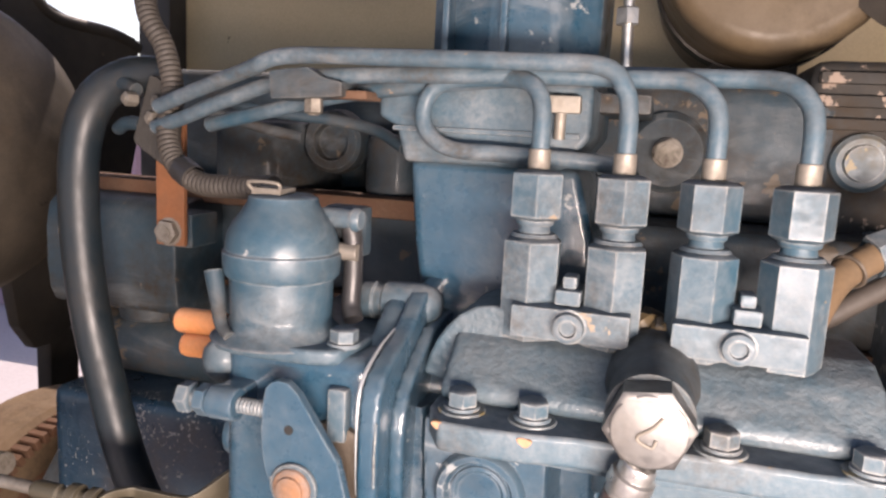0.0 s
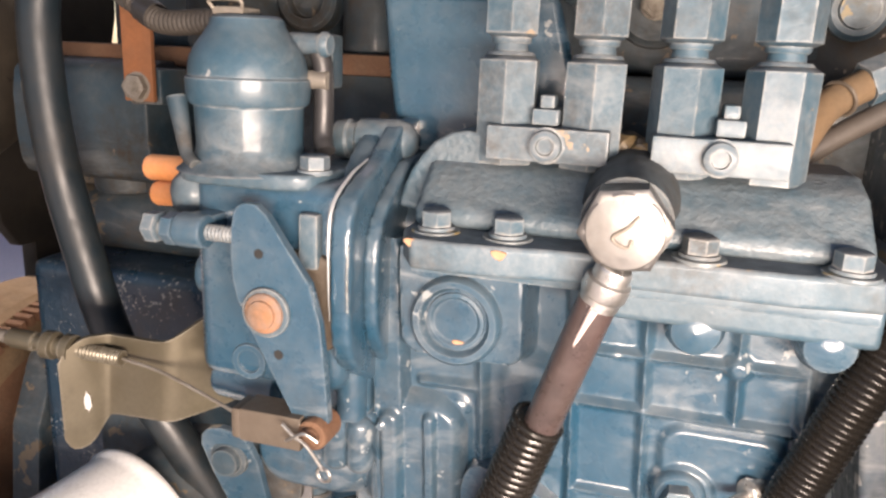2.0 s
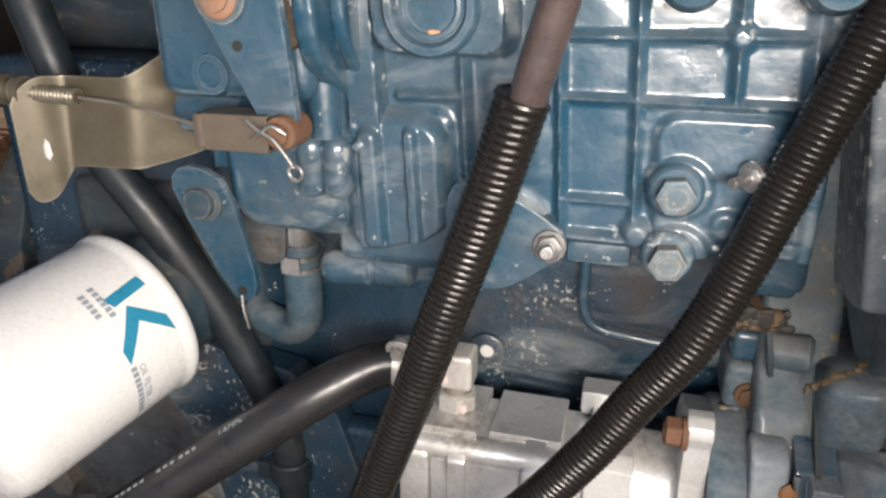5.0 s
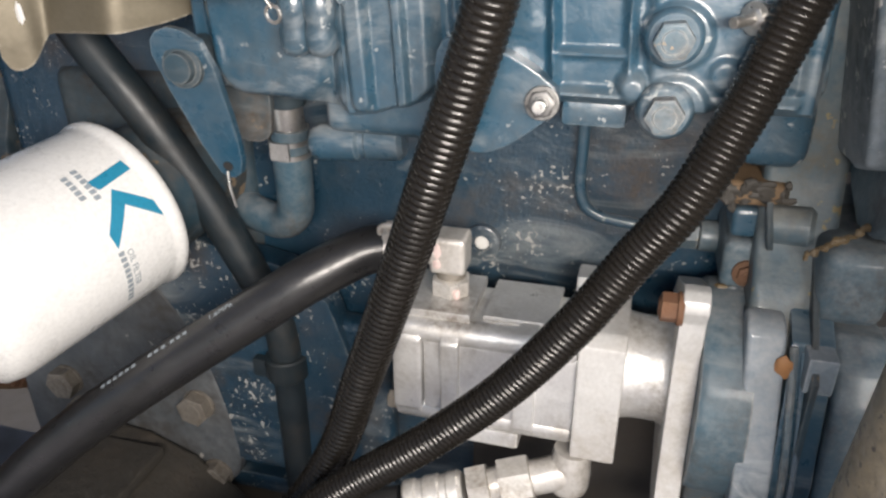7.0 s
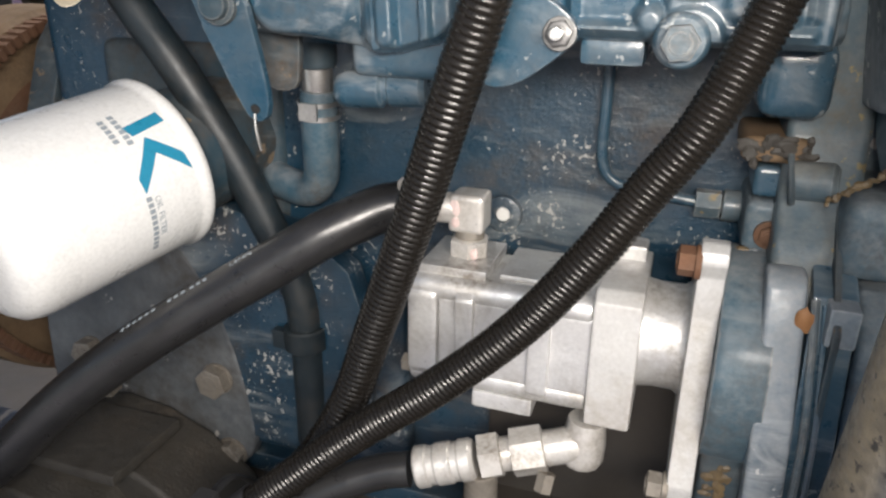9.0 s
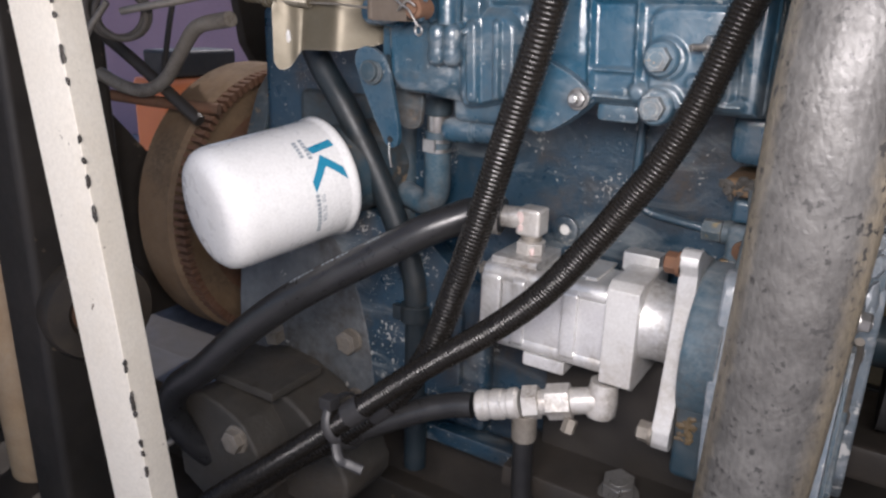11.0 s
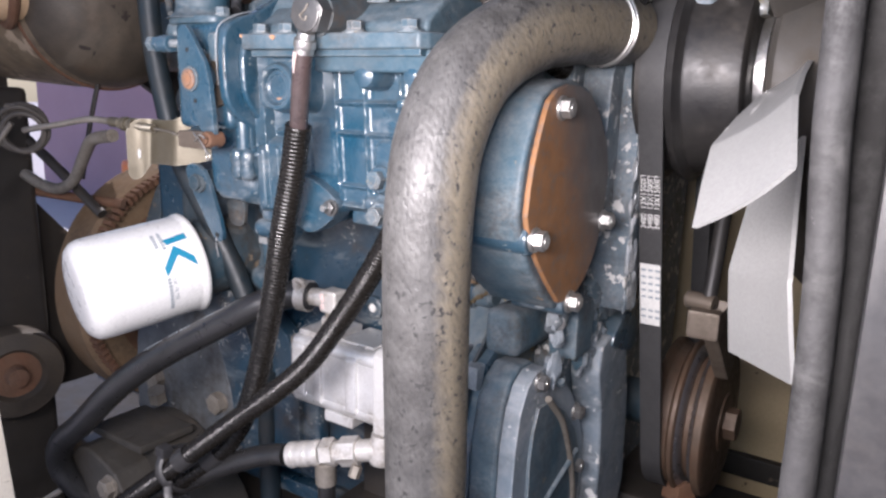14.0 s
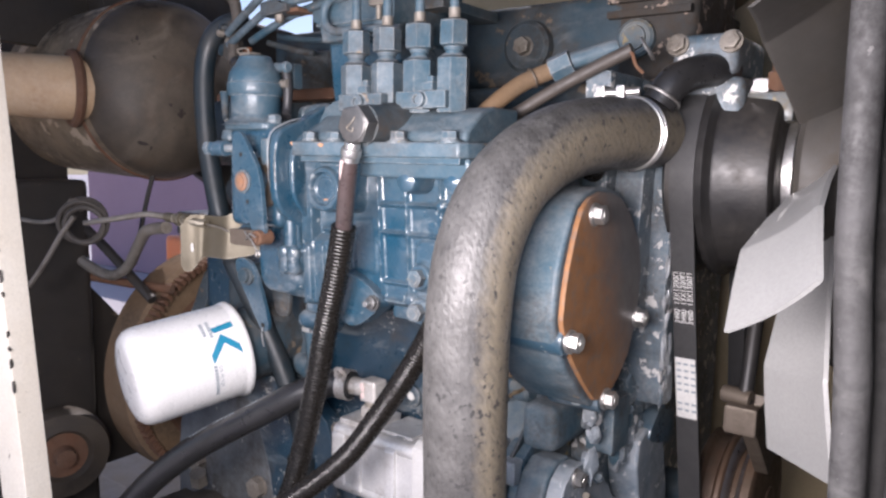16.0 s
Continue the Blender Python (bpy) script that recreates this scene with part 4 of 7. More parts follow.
# sloping gallery above the flange
part("gallery", prism("x", [(0.2365, 1.0072), (0.2365, 1.0135), (0.243, 1.0185), (0.2535, 1.0270), (0.268, 1.0315), (0.30, 1.0315), (0.30, 1.0072)], -0.0665, 0.0765, 0.0032, 3), BLUE_CAST, pump)
part("gallery_end", prism("y", smooth_poly([(-0.0785, 1.0078), (-0.0780, 1.0140), (-0.0730, 1.0260), (-0.0630, 1.0370), (-0.0500, 1.0395), (-0.0440, 1.0330), (-0.0440, 1.0078)], 1), 0.2555, 0.30, 0.0035, 3), BLUE_CAST, pump)
for bx in (-0.0565, -0.0323, 0.0266, 0.0685):
    part("bolt_seat", cyl((bx, 0.2305, 1.0065), (bx, 0.2305, 1.0083), 0.0082, 26, 0.0006), BLUE_RUSTY, pump)
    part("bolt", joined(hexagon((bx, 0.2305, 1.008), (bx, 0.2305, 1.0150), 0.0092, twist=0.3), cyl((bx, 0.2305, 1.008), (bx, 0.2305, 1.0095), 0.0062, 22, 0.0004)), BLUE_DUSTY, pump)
for x0, x1, bx in ((-0.0452, -0.0042, -0.0246), (0.0092, 0.0512, 0.0303)):
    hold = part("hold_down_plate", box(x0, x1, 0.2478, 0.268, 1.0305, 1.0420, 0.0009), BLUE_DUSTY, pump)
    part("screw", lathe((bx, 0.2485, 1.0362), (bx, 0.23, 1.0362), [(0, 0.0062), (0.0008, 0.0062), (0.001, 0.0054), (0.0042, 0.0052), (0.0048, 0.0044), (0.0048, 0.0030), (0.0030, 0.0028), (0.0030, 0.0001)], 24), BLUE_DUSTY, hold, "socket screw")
for k, vx in enumerate((-0.0412, -0.0113, 0.0180, 0.0472)):
    vy = 0.2625
    tw = (0.06, 0.04, 0.32, 0.42)[k]
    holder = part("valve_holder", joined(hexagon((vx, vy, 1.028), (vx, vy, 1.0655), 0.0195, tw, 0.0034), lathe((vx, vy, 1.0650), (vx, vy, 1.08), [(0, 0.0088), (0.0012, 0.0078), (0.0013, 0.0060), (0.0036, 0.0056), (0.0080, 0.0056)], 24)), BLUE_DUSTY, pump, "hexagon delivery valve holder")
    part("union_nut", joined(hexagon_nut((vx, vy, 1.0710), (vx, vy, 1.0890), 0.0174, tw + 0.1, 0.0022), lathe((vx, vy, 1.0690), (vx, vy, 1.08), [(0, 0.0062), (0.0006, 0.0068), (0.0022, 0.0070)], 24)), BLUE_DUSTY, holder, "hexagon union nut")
for k in range(16):
    gx = (-0.0265, 0.0035, 0.0330, 0.0040)[k % 4] + random.uniform(-0.003, 0.003)
    part("dirt_lump", lump((gx, 0.268 + random.uniform(-0.004, 0.006), 1.0325 + random.uniform(0, 0.003)), random.uniform(0.003, 0.006), 0.005, random.uniform(0.002, 0.006), k, 0.15), OLD_GASKET if k % 3 else DIRT, pump)
for cx in (-0.0262, 0.0328):
    part("lock_tooth", joined(box(cx - 0.0045, cx + 0.0045, 0.252, 0.270, 1.0425, 1.0480, 0.001), box(cx - 0.0025, cx + 0.0025, 0.255, 0.265, 1.0480, 1.0525, 0.001)), BLUE_DUSTY, pump)
for cx, cz, cw, y in ((-0.0325, 1.0050, 0.0030, 0.2182), (-0.0605, 1.0058, 0.0036, 0.2184), (-0.0490, 0.9650, 0.0028, 0.2398)):
    chip = smooth_poly([(cx - cw, cz + 0.0012), (cx - cw * 0.2, cz + 0.0016), (cx + cw, cz + 0.0010), (cx + cw * 0.5, cz - 0.0010), (cx + cw * 0.3, cz - 0.0018), (cx - cw * 0.5, cz - 0.0010)], 1)
    part("rust_chip", prism("y", chip, y - 0.0012, y + 0.0012, 0.0003, 1), RUST_CHIP, pump, "orange rust chip")
# feed banjo with its big cap bolt
CAP = Vector((0.0045, 0.2090, 1.0180))
part("feed_boss", lathe((0.005, 0.262, 1.0195), (0.0046, 0.222, 1.0187), [(0, 0.0165), (0.018, 0.0155), (0.024, 0.0135), (0.042, 0.0135)], 30), BLUE_DARK, pump)
cap_bolt = part("banjo_cap", joined(hexagon(CAP + Vector((0, 0.0130, 0.0006)), CAP, 0.0235, 0.12, 0.0022), lathe(CAP + Vector((0, 0.003, 0)), CAP + Vector((0, -0.01, 0)), [(0, 0.0116), (0.0028, 0.0113), (0.0034, 0.0105), (0.0035, 0.0001)], 36)), CAP_ZINC, pump, "broad zinc hexagon cap bolt with a stamped tick")
part("stamp", sweep([CAP + Vector(o) for o in ((0.0036, -0.0008, 0.0052), (0.0010, -0.0008, 0.0018), (-0.0030, -0.0008, -0.0012), (-0.0022, -0.0008, -0.0030), (0.0012, -0.0008, -0.0042), (0.0022, -0.0008, -0.0018))], 0.0005, 8, 36), STEEL_WORN, cap_bolt)
# oval blanking cover at the lower edge
cover = part("oval_cover", prism("y", smooth_poly([(-0.048, 0.915), (-0.028, 0.912), (-0.006, 0.900), (-0.0015, 0.892), (-0.009, 0.884), (-0.024, 0.873), (-0.036, 0.872), (-0.046, 0.880)], 2), 0.2465, 0.262, 0.0015, 2), BLUE, pump)
bolt(cover, (-0.0085, 0.246, 0.8925), (0, -1, 0.1), 0.0085, 0.005, CAP_ZINC, 0.0060, label="zinc nut")
part("stud", cyl((-0.0085, 0.243, 0.8927), (-0.0085, 0.2365, 0.8932), 0.0024, 12, 0.0005), STEEL, cover)
part("foot", box(-0.004, 0.02, 0.262, 0.345, 0.880, 0.890, 0.003), BLUE, pump)


# ---- injection pipes ----
def fuel_pipe(pts, label):
    pipe = thing("fuel_pipe", pts[0], label, "pipe", group="injection pipes")
    part("tube", sweep(pts, 0.0033, 14, 90), BLUE_DUSTY, pipe)
    x, y, z = pts[0]
    part("sleeve", cyl((x, y, 1.0880), (x, y, 1.0965), 0.0040, 18, 0.0006), STEEL_WORN, pipe)


fuel_pipe([(-0.0412, 0.2625, 1.0885), (-0.0412, 0.2625, 1.105), (-0.0425, 0.2635, 1.1145), (-0.049, 0.268, 1.1205), (-0.065, 0.276, 1.1215), (-0.083, 0.279, 1.1195), (-0.0905, 0.279, 1.112), (-0.0900, 0.279, 1.1015), (-0.080, 0.279, 1.0945), (-0.06, 0.279, 1.0935), (-0.03, 0.281, 1.0925), (-0.016, 0.283, 1.0915)],
          "blue-grey steel injection pipe with a tight return loop")
fuel_pipe([(-0.0113, 0.2625, 1.0885), (-0.0113, 0.2625, 1.108), (-0.0135, 0.2625, 1.1185), (-0.022, 0.2625, 1.1258), (-0.05, 0.263, 1.1268), (-0.10, 0.264, 1.1272), (-0.145, 0.266, 1.1270), (-0.165, 0.270, 1.1215), (-0.20, 0.280, 1.1115), (-0.2205, 0.2865, 1.1055)],
          "blue-grey steel injection pipe running along the engine")
fuel_pipe([(0.0180, 0.2625, 1.0885), (0.0180, 0.2625, 1.106), (0.0160, 0.2635, 1.1150), (0.008, 0.267, 1.1215), (-0.01, 0.271, 1.1225), (-0.06, 0.272, 1.1225), (-0.14, 0.275, 1.1195), (-0.18, 0.281, 1.110), (-0.2050, 0.2855, 1.1015), (-0.2250, 0.2905, 1.0960)],
          "blue-grey steel injection pipe running along the engine")
fuel_pipe([(0.0472, 0.2625, 1.0885), (0.0472, 0.2625, 1.106), (0.0455, 0.2645, 1.1155), (0.038, 0.270, 1.1225), (0.02, 0.278, 1.1240), (-0.04, 0.282, 1.1235), (-0.12, 0.284, 1.1150), (-0.16, 0.288, 1.107), (-0.20, 0.296, 1.0985)],
          "blue-grey steel injection pipe running along the engine")
clamp = thing("pipe_clamp", (-0.172, 0.276, 1.10), "small dusty steel clamp holding the injection pipes", "clamp")
part("plate", prism("y", [(-0.153, 1.1215), (-0.136, 1.1235), (-0.129, 1.1195), (-0.121, 1.1180), (-0.1205, 1.1120), (-0.135, 1.1110), (-0.152, 1.1100)], 0.266, 0.290, 0.0016, 2), BLUE_DARK, clamp)
part("tab", box(-0.130, -0.112, 0.270, 0.288, 1.1115, 1.1150, 0.001), RUST, clamp)
bolt(clamp, (-0.1355, 0.272, 1.1110), (0, 0, -1), 0.0065, 0.006, STEEL_WORN)
ends = thing("end_clamp_plate", (-0.235, 0.295, 1.08), "tilted grimy steel plate gripping the pipe ends", "clamp")
part("plate", prism("y", [(-0.2325, 1.1200), (-0.2285, 1.1190), (-0.2165, 1.1120), (-0.2195, 1.0790), (-0.2225, 1.0760), (-0.2415, 1.0875), (-0.2420, 1.0905)], 0.296, 0.301, 0.0012), DIRT, ends)
for bx, bz in ((-0.2415, 1.1085), (-0.2285, 1.1000), (-0.2250, 1.1075)):
    bolt(ends, (bx, 0.2962, bz), (-0.4, -1, 0), 0.006, 0.005, STEEL_WORN)
part("pipe_stub", sweep([(-0.243, 0.30, 1.113), (-0.256, 0.306, 1.116), (-0.27, 0.316, 1.108)], 0.0033, 12, 20), BLUE_DARK, ends)
part("pipe_stub", sweep([(-0.240, 0.30, 1.097), (-0.252, 0.304, 1.097), (-0.262, 0.31, 1.094)], 0.0033, 12, 20), BLUE_DARK, ends)
leak = thing("leak_off_pipe", (-0.16, 0.33, 1.09), "thin grimy leak-off pipe over the head", "pipe")
part("tube", sweep([(-0.215, 0.34, 1.110), (-0.19, 0.345, 1.106), (-0.165, 0.35, 1.104), (-0.14, 0.35, 1.100), (-0.12, 0.34, 1.092)], 0.003, 10, 30), BLUE_DARK, leak)
part("tube", sweep([(-0.235, 0.345, 1.106), (-0.205, 0.352, 1.098), (-0.185, 0.358, 1.094)], 0.003, 10, 24), BLUE_DARK, leak)

wiring = thing("wiring_conduit", (-0.2, 0.3, 1.07), "dusty brown-black corrugated wiring conduit", "conduit")
part("sleeve", corrugated([(-0.256, 0.32, 1.19), (-0.238, 0.302, 1.150), (-0.227, 0.30, 1.133), (-0.2195, 0.296, 1.113), (-0.2180, 0.290, 1.094), (-0.209, 0.284, 1.080), (-0.193, 0.278, 1.073), (-0.172, 0.273, 1.073), (-0.15, 0.268, 1.0745)], 0.0052, 0.0026, 16), OLD_CONDUIT, wiring)
part("tape", band((-0.2015, 0.2815, 1.0765), (0.8, -0.3, -0.35), 0.0056, 0.010, 0.0004), PLASTIC, wiring)


# ---- governor housing ----
gov = thing("governor_housing", (-0.11, 0.26, 0.90), "dusty blue cast governor housing with a speed lever", "governor")
part("body", box(-0.1485, -0.0892, 0.2285, 0.345, 0.9415, 1.0195, 0.008, 4), BLUE, gov)
part("top_plate", prism("z", smooth_poly([(-0.152, 0.224), (-0.104, 0.224), (-0.098, 0.24), (-0.098, 0.285), (-0.154, 0.285), (-0.156, 0.24)], 2), 1.0165, 1.0222, 0.0027, 4), BLUE_SATIN, gov)
part("left_lug", cyl((-0.158, 0.250, 1.006), (-0.148, 0.250, 1.006), 0.011, 24, 0.003), BLUE, gov)
part("side_boss", cyl((-0.153, 0.243, 0.979), (-0.146, 0.243, 0.979), 0.010, 24, 0.003), BLUE, gov)
part("flange", prism("x", smooth_poly([(0.2300, 0.952), (0.2225, 0.962), (0.2205, 0.975), (0.2205, 1.004), (0.2240, 1.0145), (0.2360, 1.0210), (0.2520, 1.0250), (0.2620, 1.0310), (0.2750, 1.0390), (0.34, 1.0390), (0.34, 0.940), (0.25, 0.940)], 1), -0.0908, -0.0832, 0.0026, 4), BLUE, gov)
part("case", prism("x", smooth_poly([(0.2620, 0.905), (0.2620, 1.000), (0.2700, 1.014), (0.2800, 1.022), (0.345, 1.022), (0.345, 0.895), (0.27, 0.895)], 1), -0.0885, -0.0645, 0.004, 3), BLUE, gov)
part("web", prism("x", smooth_poly([(0.2420, 1.004), (0.2480, 1.0190), (0.2620, 1.0290), (0.2790, 1.0380), (0.30, 1.030), (0.30, 1.000)], 1), -0.1000, -0.0905, 0.0035, 4), BLUE, gov)
part("flange_line", sweep([(-0.0900, 0.2525, 1.0262), (-0.0905, 0.2380, 1.0222), (-0.0906, 0.2240, 1.0148), (-0.0906, 0.2203, 1.0040), (-0.0905, 0.2200, 0.985), (-0.0903, 0.2208, 0.974)], lambda d: 0.0004 + 0.0003 * math.sin(60 * d), 8, 40), PALE_EDGE, gov, "thin pale line along the flange edge")
part("flange_line", sweep([(-0.0838, 0.2210, 1.0010), (-0.0838, 0.2200, 0.990), (-0.0838, 0.2206, 0.978)], 0.0005, 8, 20), BLUE_DUSTY, gov)
part("corner_lug", lump((-0.152, 0.236, 1.011), 0.009, 0.009, 0.010, 61, 0.06), BLUE_SATIN, gov)
part("tube_boss", lathe((-0.1135, 0.2780, 1.0300), (-0.06, 0.2780, 1.0310), [(0, 0.0050), (0.001, 0.0074), (0.006, 0.0080), (0.007, 0.0072), (0.010, 0.0072), (0.011, 0.0084), (0.027, 0.0088), (0.031, 0.0072), (0.034, 0.0040), (0.0345, 0.0001)], 28), BLUE_DUSTY, gov)
# cast front of the governor case: column, clamp block and the drum below
GOV_LOW = ((-0.160, 0.900), (-0.140, 0.8885), (-0.110, 0.8880), (-0.086, 0.8830), (-0.072, 0.8850), (-0.055, 0.8900), (-0.048, 0.8960))
part("front_face", relief(-0.1520, -0.0460, 0.8790, 0.9990, 0.2590, [
    ("pad", -0.0850, -0.0715, 0.880, 1.010, 0.003, 0.0120, 0.0030),
    ("pad", -0.1400, -0.0900, 0.885, 0.9460, 0.016, 0.0110, 0.0100),
    ("knob", -0.0805, 0.9245, 0.0026, 0.0160, 0.0022), ("knob", -0.0848, 0.9612, 0.0042, 0.0205, 0.0020), ("knob", -0.0848, 0.9612, 0.0022, -0.0014, 0.0010),
    ("pad", -0.0900, -0.0480, 0.878, 0.9370, 0.012, 0.0110, 0.0110), ("pad", -0.0835, -0.0710, 0.882, 0.9330, 0.006, 0.0150, 0.0085), ("pad", -0.0655, -0.0575, 0.882, 0.9330, 0.004, 0.0140, 0.0060),
    ("rib", -0.0560, 0.9010, -0.0480, 0.9040, 0.0008, 0.0125, 0.0030)],
    step=0.0007, lean=0.05, drop=lambda x, z: np.maximum(np.interp(x, [p[0] for p in GOV_LOW], [p[1] for p in GOV_LOW]) - z, np.maximum(-0.1485 - x, np.minimum(x + 0.0640, z - 0.9380))), seed=9), BLUE, gov)
part("clamp_block", joined(box(-0.1035, -0.0816, 0.2415, 0.262, 0.9060, 0.9298, 0.0042, 4), box(-0.0968, -0.0842, 0.2425, 0.262, 0.9270, 0.9560, 0.0030, 4), box(-0.1060, -0.0940, 0.2440, 0.262, 0.9280, 0.9610, 0.0025, 3)), BLUE, gov)
for nx in (-0.0966, -0.0868):
    part("lobe", lathe((nx, 0.2420, 0.9050), (nx, 0.2412, 0.9300), [(0, 0.0015), (0.0012, 0.0042), (0.0035, 0.0056), (0.0085, 0.0058), (0.0120, 0.0050), (0.0155, 0.0058), (0.0205, 0.0055), (0.0228, 0.0040), (0.0240, 0.0015)], 24), BLUE, gov)
part("neck", lathe((-0.0905, 0.2420, 0.9280), (-0.0908, 0.2420, 0.9590), [(0, 0.0058), (0.020, 0.0060), (0.026, 0.0052), (0.0295, 0.0030), (0.030, 0.001)], 24), BLUE, gov)
part("joint_flange", prism("x", smooth_poly([(0.2420, 0.955), (0.2345, 0.966), (0.2330, 0.980), (0.2330, 0.998), (0.2400, 1.010), (0.2560, 1.019), (0.2700, 1.026), (0.33, 1.026), (0.33, 0.94), (0.26, 0.94)], 1), -0.0836, -0.0782, 0.0024, 4), BLUE, gov)
part("lower_boss", lathe((-0.1262, 0.240, 0.9505), (-0.1262, 0.22, 0.9505), [(0, 0.0088), (0.010, 0.0080), (0.0125, 0.0068), (0.0125, 0.0046), (0.0112, 0.0042), (0.0112, 0.0001)], 28), BLUE, gov)
part("shaft_boss", cyl((-0.150, 0.246, 0.934), (-0.120, 0.242, 0.934), 0.0085, 24, 0.003), BLUE, gov)
part("thrust_washer", lathe((-0.103, 0.2295, 0.977), (-0.103, 0.22, 0.977), [(0, 0.0195), (0.003, 0.019), (0.0038, 0.018), (0.0042, 0.014)], 36), BROWN_STEEL, gov, "worn steel washer behind the lever")
part("pad", box(-0.104, -0.0965, 0.224, 0.23, 0.990, 1.010, 0.002), BLUE_DUSTY, gov)
part("lug", lathe((-0.1085, 0.2700, 0.8630), (-0.06, 0.2740, 0.8660), [(0, 0.004), (0.002, 0.0066), (0.006, 0.0080), (0.021, 0.0082), (0.0225, 0.0066), (0.0245, 0.0066), (0.0255, 0.0078), (0.039, 0.0080), (0.041, 0.0060)], 26), BLUE, gov)
part("lug_web", prism("y", smooth_poly([(-0.1020, 0.900), (-0.0960, 0.876), (-0.0930, 0.866), (-0.0720, 0.868), (-0.0680, 0.884), (-0.0660, 0.900)], 1), 0.268, 0.30, 0.004, 3), BLUE, gov)
part("skirt", box(-0.098, -0.046, 0.262, 0.345, 0.870, 0.905, 0.006, 3), BLUE, gov)
part("bolt", joined(hexagon((-0.1040, 0.238, 1.0215), (-0.1040, 0.238, 1.0285), 0.009), cyl((-0.1040, 0.238, 1.0215), (-0.1040, 0.238, 1.0233), 0.0062, 22, 0.0004)), BLUE_DUSTY, gov)

lever = part("speed_lever", prism("y", smooth_poly([(-0.1225, 1.010), (-0.1185, 1.0145), (-0.1115, 1.0140), (-0.1025, 1.001), (-0.0912, 0.985), (-0.0872, 0.946), (-0.0868, 0.930), (-0.0955, 0.930), (-0.1035, 0.946), (-0.1205, 0.978), (-0.1232, 0.990)], 1), 0.2125, 0.2165, 0.0007), BLUE, gov, "long flat blue steel lever")
part("pivot_washer", cyl((-0.1095, 0.2127, 0.9775), (-0.1095, 0.2108, 0.9775), 0.0088, 28, 0.0005), BLUE_DUSTY, lever)
part("pivot_nut", lathe((-0.1098, 0.2110, 0.9775), (-0.1100, 0.2, 0.9775), [(0, 0.0072), (0.0010, 0.0070), (0.0016, 0.0062), (0.0018, 0.0050), (0.0028, 0.0048), (0.0030, 0.0040), (0.0030, 0.0001)], 26), RUST_PIVOT, lever, "rust-orange pivot end")
for hx, hz in ((-0.1123, 0.9975), (-0.1055, 0.9625)):
    part("hole", lathe((hx, 0.2124, hz), (hx, 0.21, hz), [(-0.001, 0.0017), (0.00015, 0.0017)], 14), HOLE, lever)
part("pivot_shaft", cyl((-0.1090, 0.216, 0.9775), (-0.1085, 0.231, 0.9775), 0.0105, 24, 0.001), BLUE, lever)
stop = part("stop_screw", joined(hexagon((-0.1565, 0.2155, 1.0020), (-0.1515, 0.2155, 1.0020), 0.0098), lathe((-0.152, 0.2155, 1.002), (-0.12, 0.2160, 1.002), [(i * 0.0007, 0.0030 if i % 2 else 0.0026) for i in range(43)], 12)), BLUE_DUSTY, gov, "idle stop screw")
part("lock_nut", hexagon((-0.1490, 0.2155, 1.0020), (-0.1445, 0.2155, 1.0020), 0.0100, 0.2), BLUE, stop)
part("screw_boss", joined(cyl((-0.1448, 0.2160, 1.0020), (-0.1335, 0.2160, 1.0020), 0.0062, 22, 0.0015), box(-0.1445, -0.134, 0.2165, 0.235, 0.9965, 1.0070, 0.002)), BLUE, gov)

# small stop arm under the housing
arm = thing("stop_lever", (-0.147, 0.245, 0.853), "flat blue stop arm with a small hole at its tip", "lever")
arm_plate = prism("y", smooth_poly([(-0.1585, 0.900), (-0.1560, 0.911), (-0.1445, 0.9145), (-0.1330, 0.907), (-0.1310, 0.870), (-0.1325, 0.853), (-0.1395, 0.848), (-0.1455, 0.853)], 1), 0.2425, 0.2465, 0.0007)
for v in arm_plate.verts:
    v.co.y += 0.26 * (0.8985 - v.co.z)
part("plate", arm_plate, BLUE, arm)
part("boss", lathe((-0.1450, 0.2430, 0.8985), (-0.1450, 0.23, 0.8985), [(0, 0.0085), (0.002, 0.0082), (0.0025, 0.0062), (0.0055, 0.0058), (0.006, 0.0001)], 26), BLUE_DARK, arm)
part("hole", lathe((-0.1392, 0.2536, 0.8550), (-0.1392, 0.246, 0.853), [(-0.001, 0.0022), (0.00025, 0.0022)], 14), HOLE, arm)
part("shaft", cyl((-0.1450, 0.2465, 0.8985), (-0.1450, 0.30, 0.905), 0.008, 20, 0.001), BLUE_DARK, arm)
part("wire_clip", sweep([(-0.1392, 0.2528, 0.853), (-0.1385, 0.252, 0.846), (-0.1375, 0.253, 0.837)], 0.0006, 8, 16), STEEL, arm)
part("back_plate", prism("y", smooth_poly([(-0.150, 0.905), (-0.126, 0.905), (-0.127, 0.866), (-0.131, 0.860), (-0.142, 0.860), (-0.147, 0.866)], 1), 0.272, 0.276, 0.001), BLUE_DARK, arm)

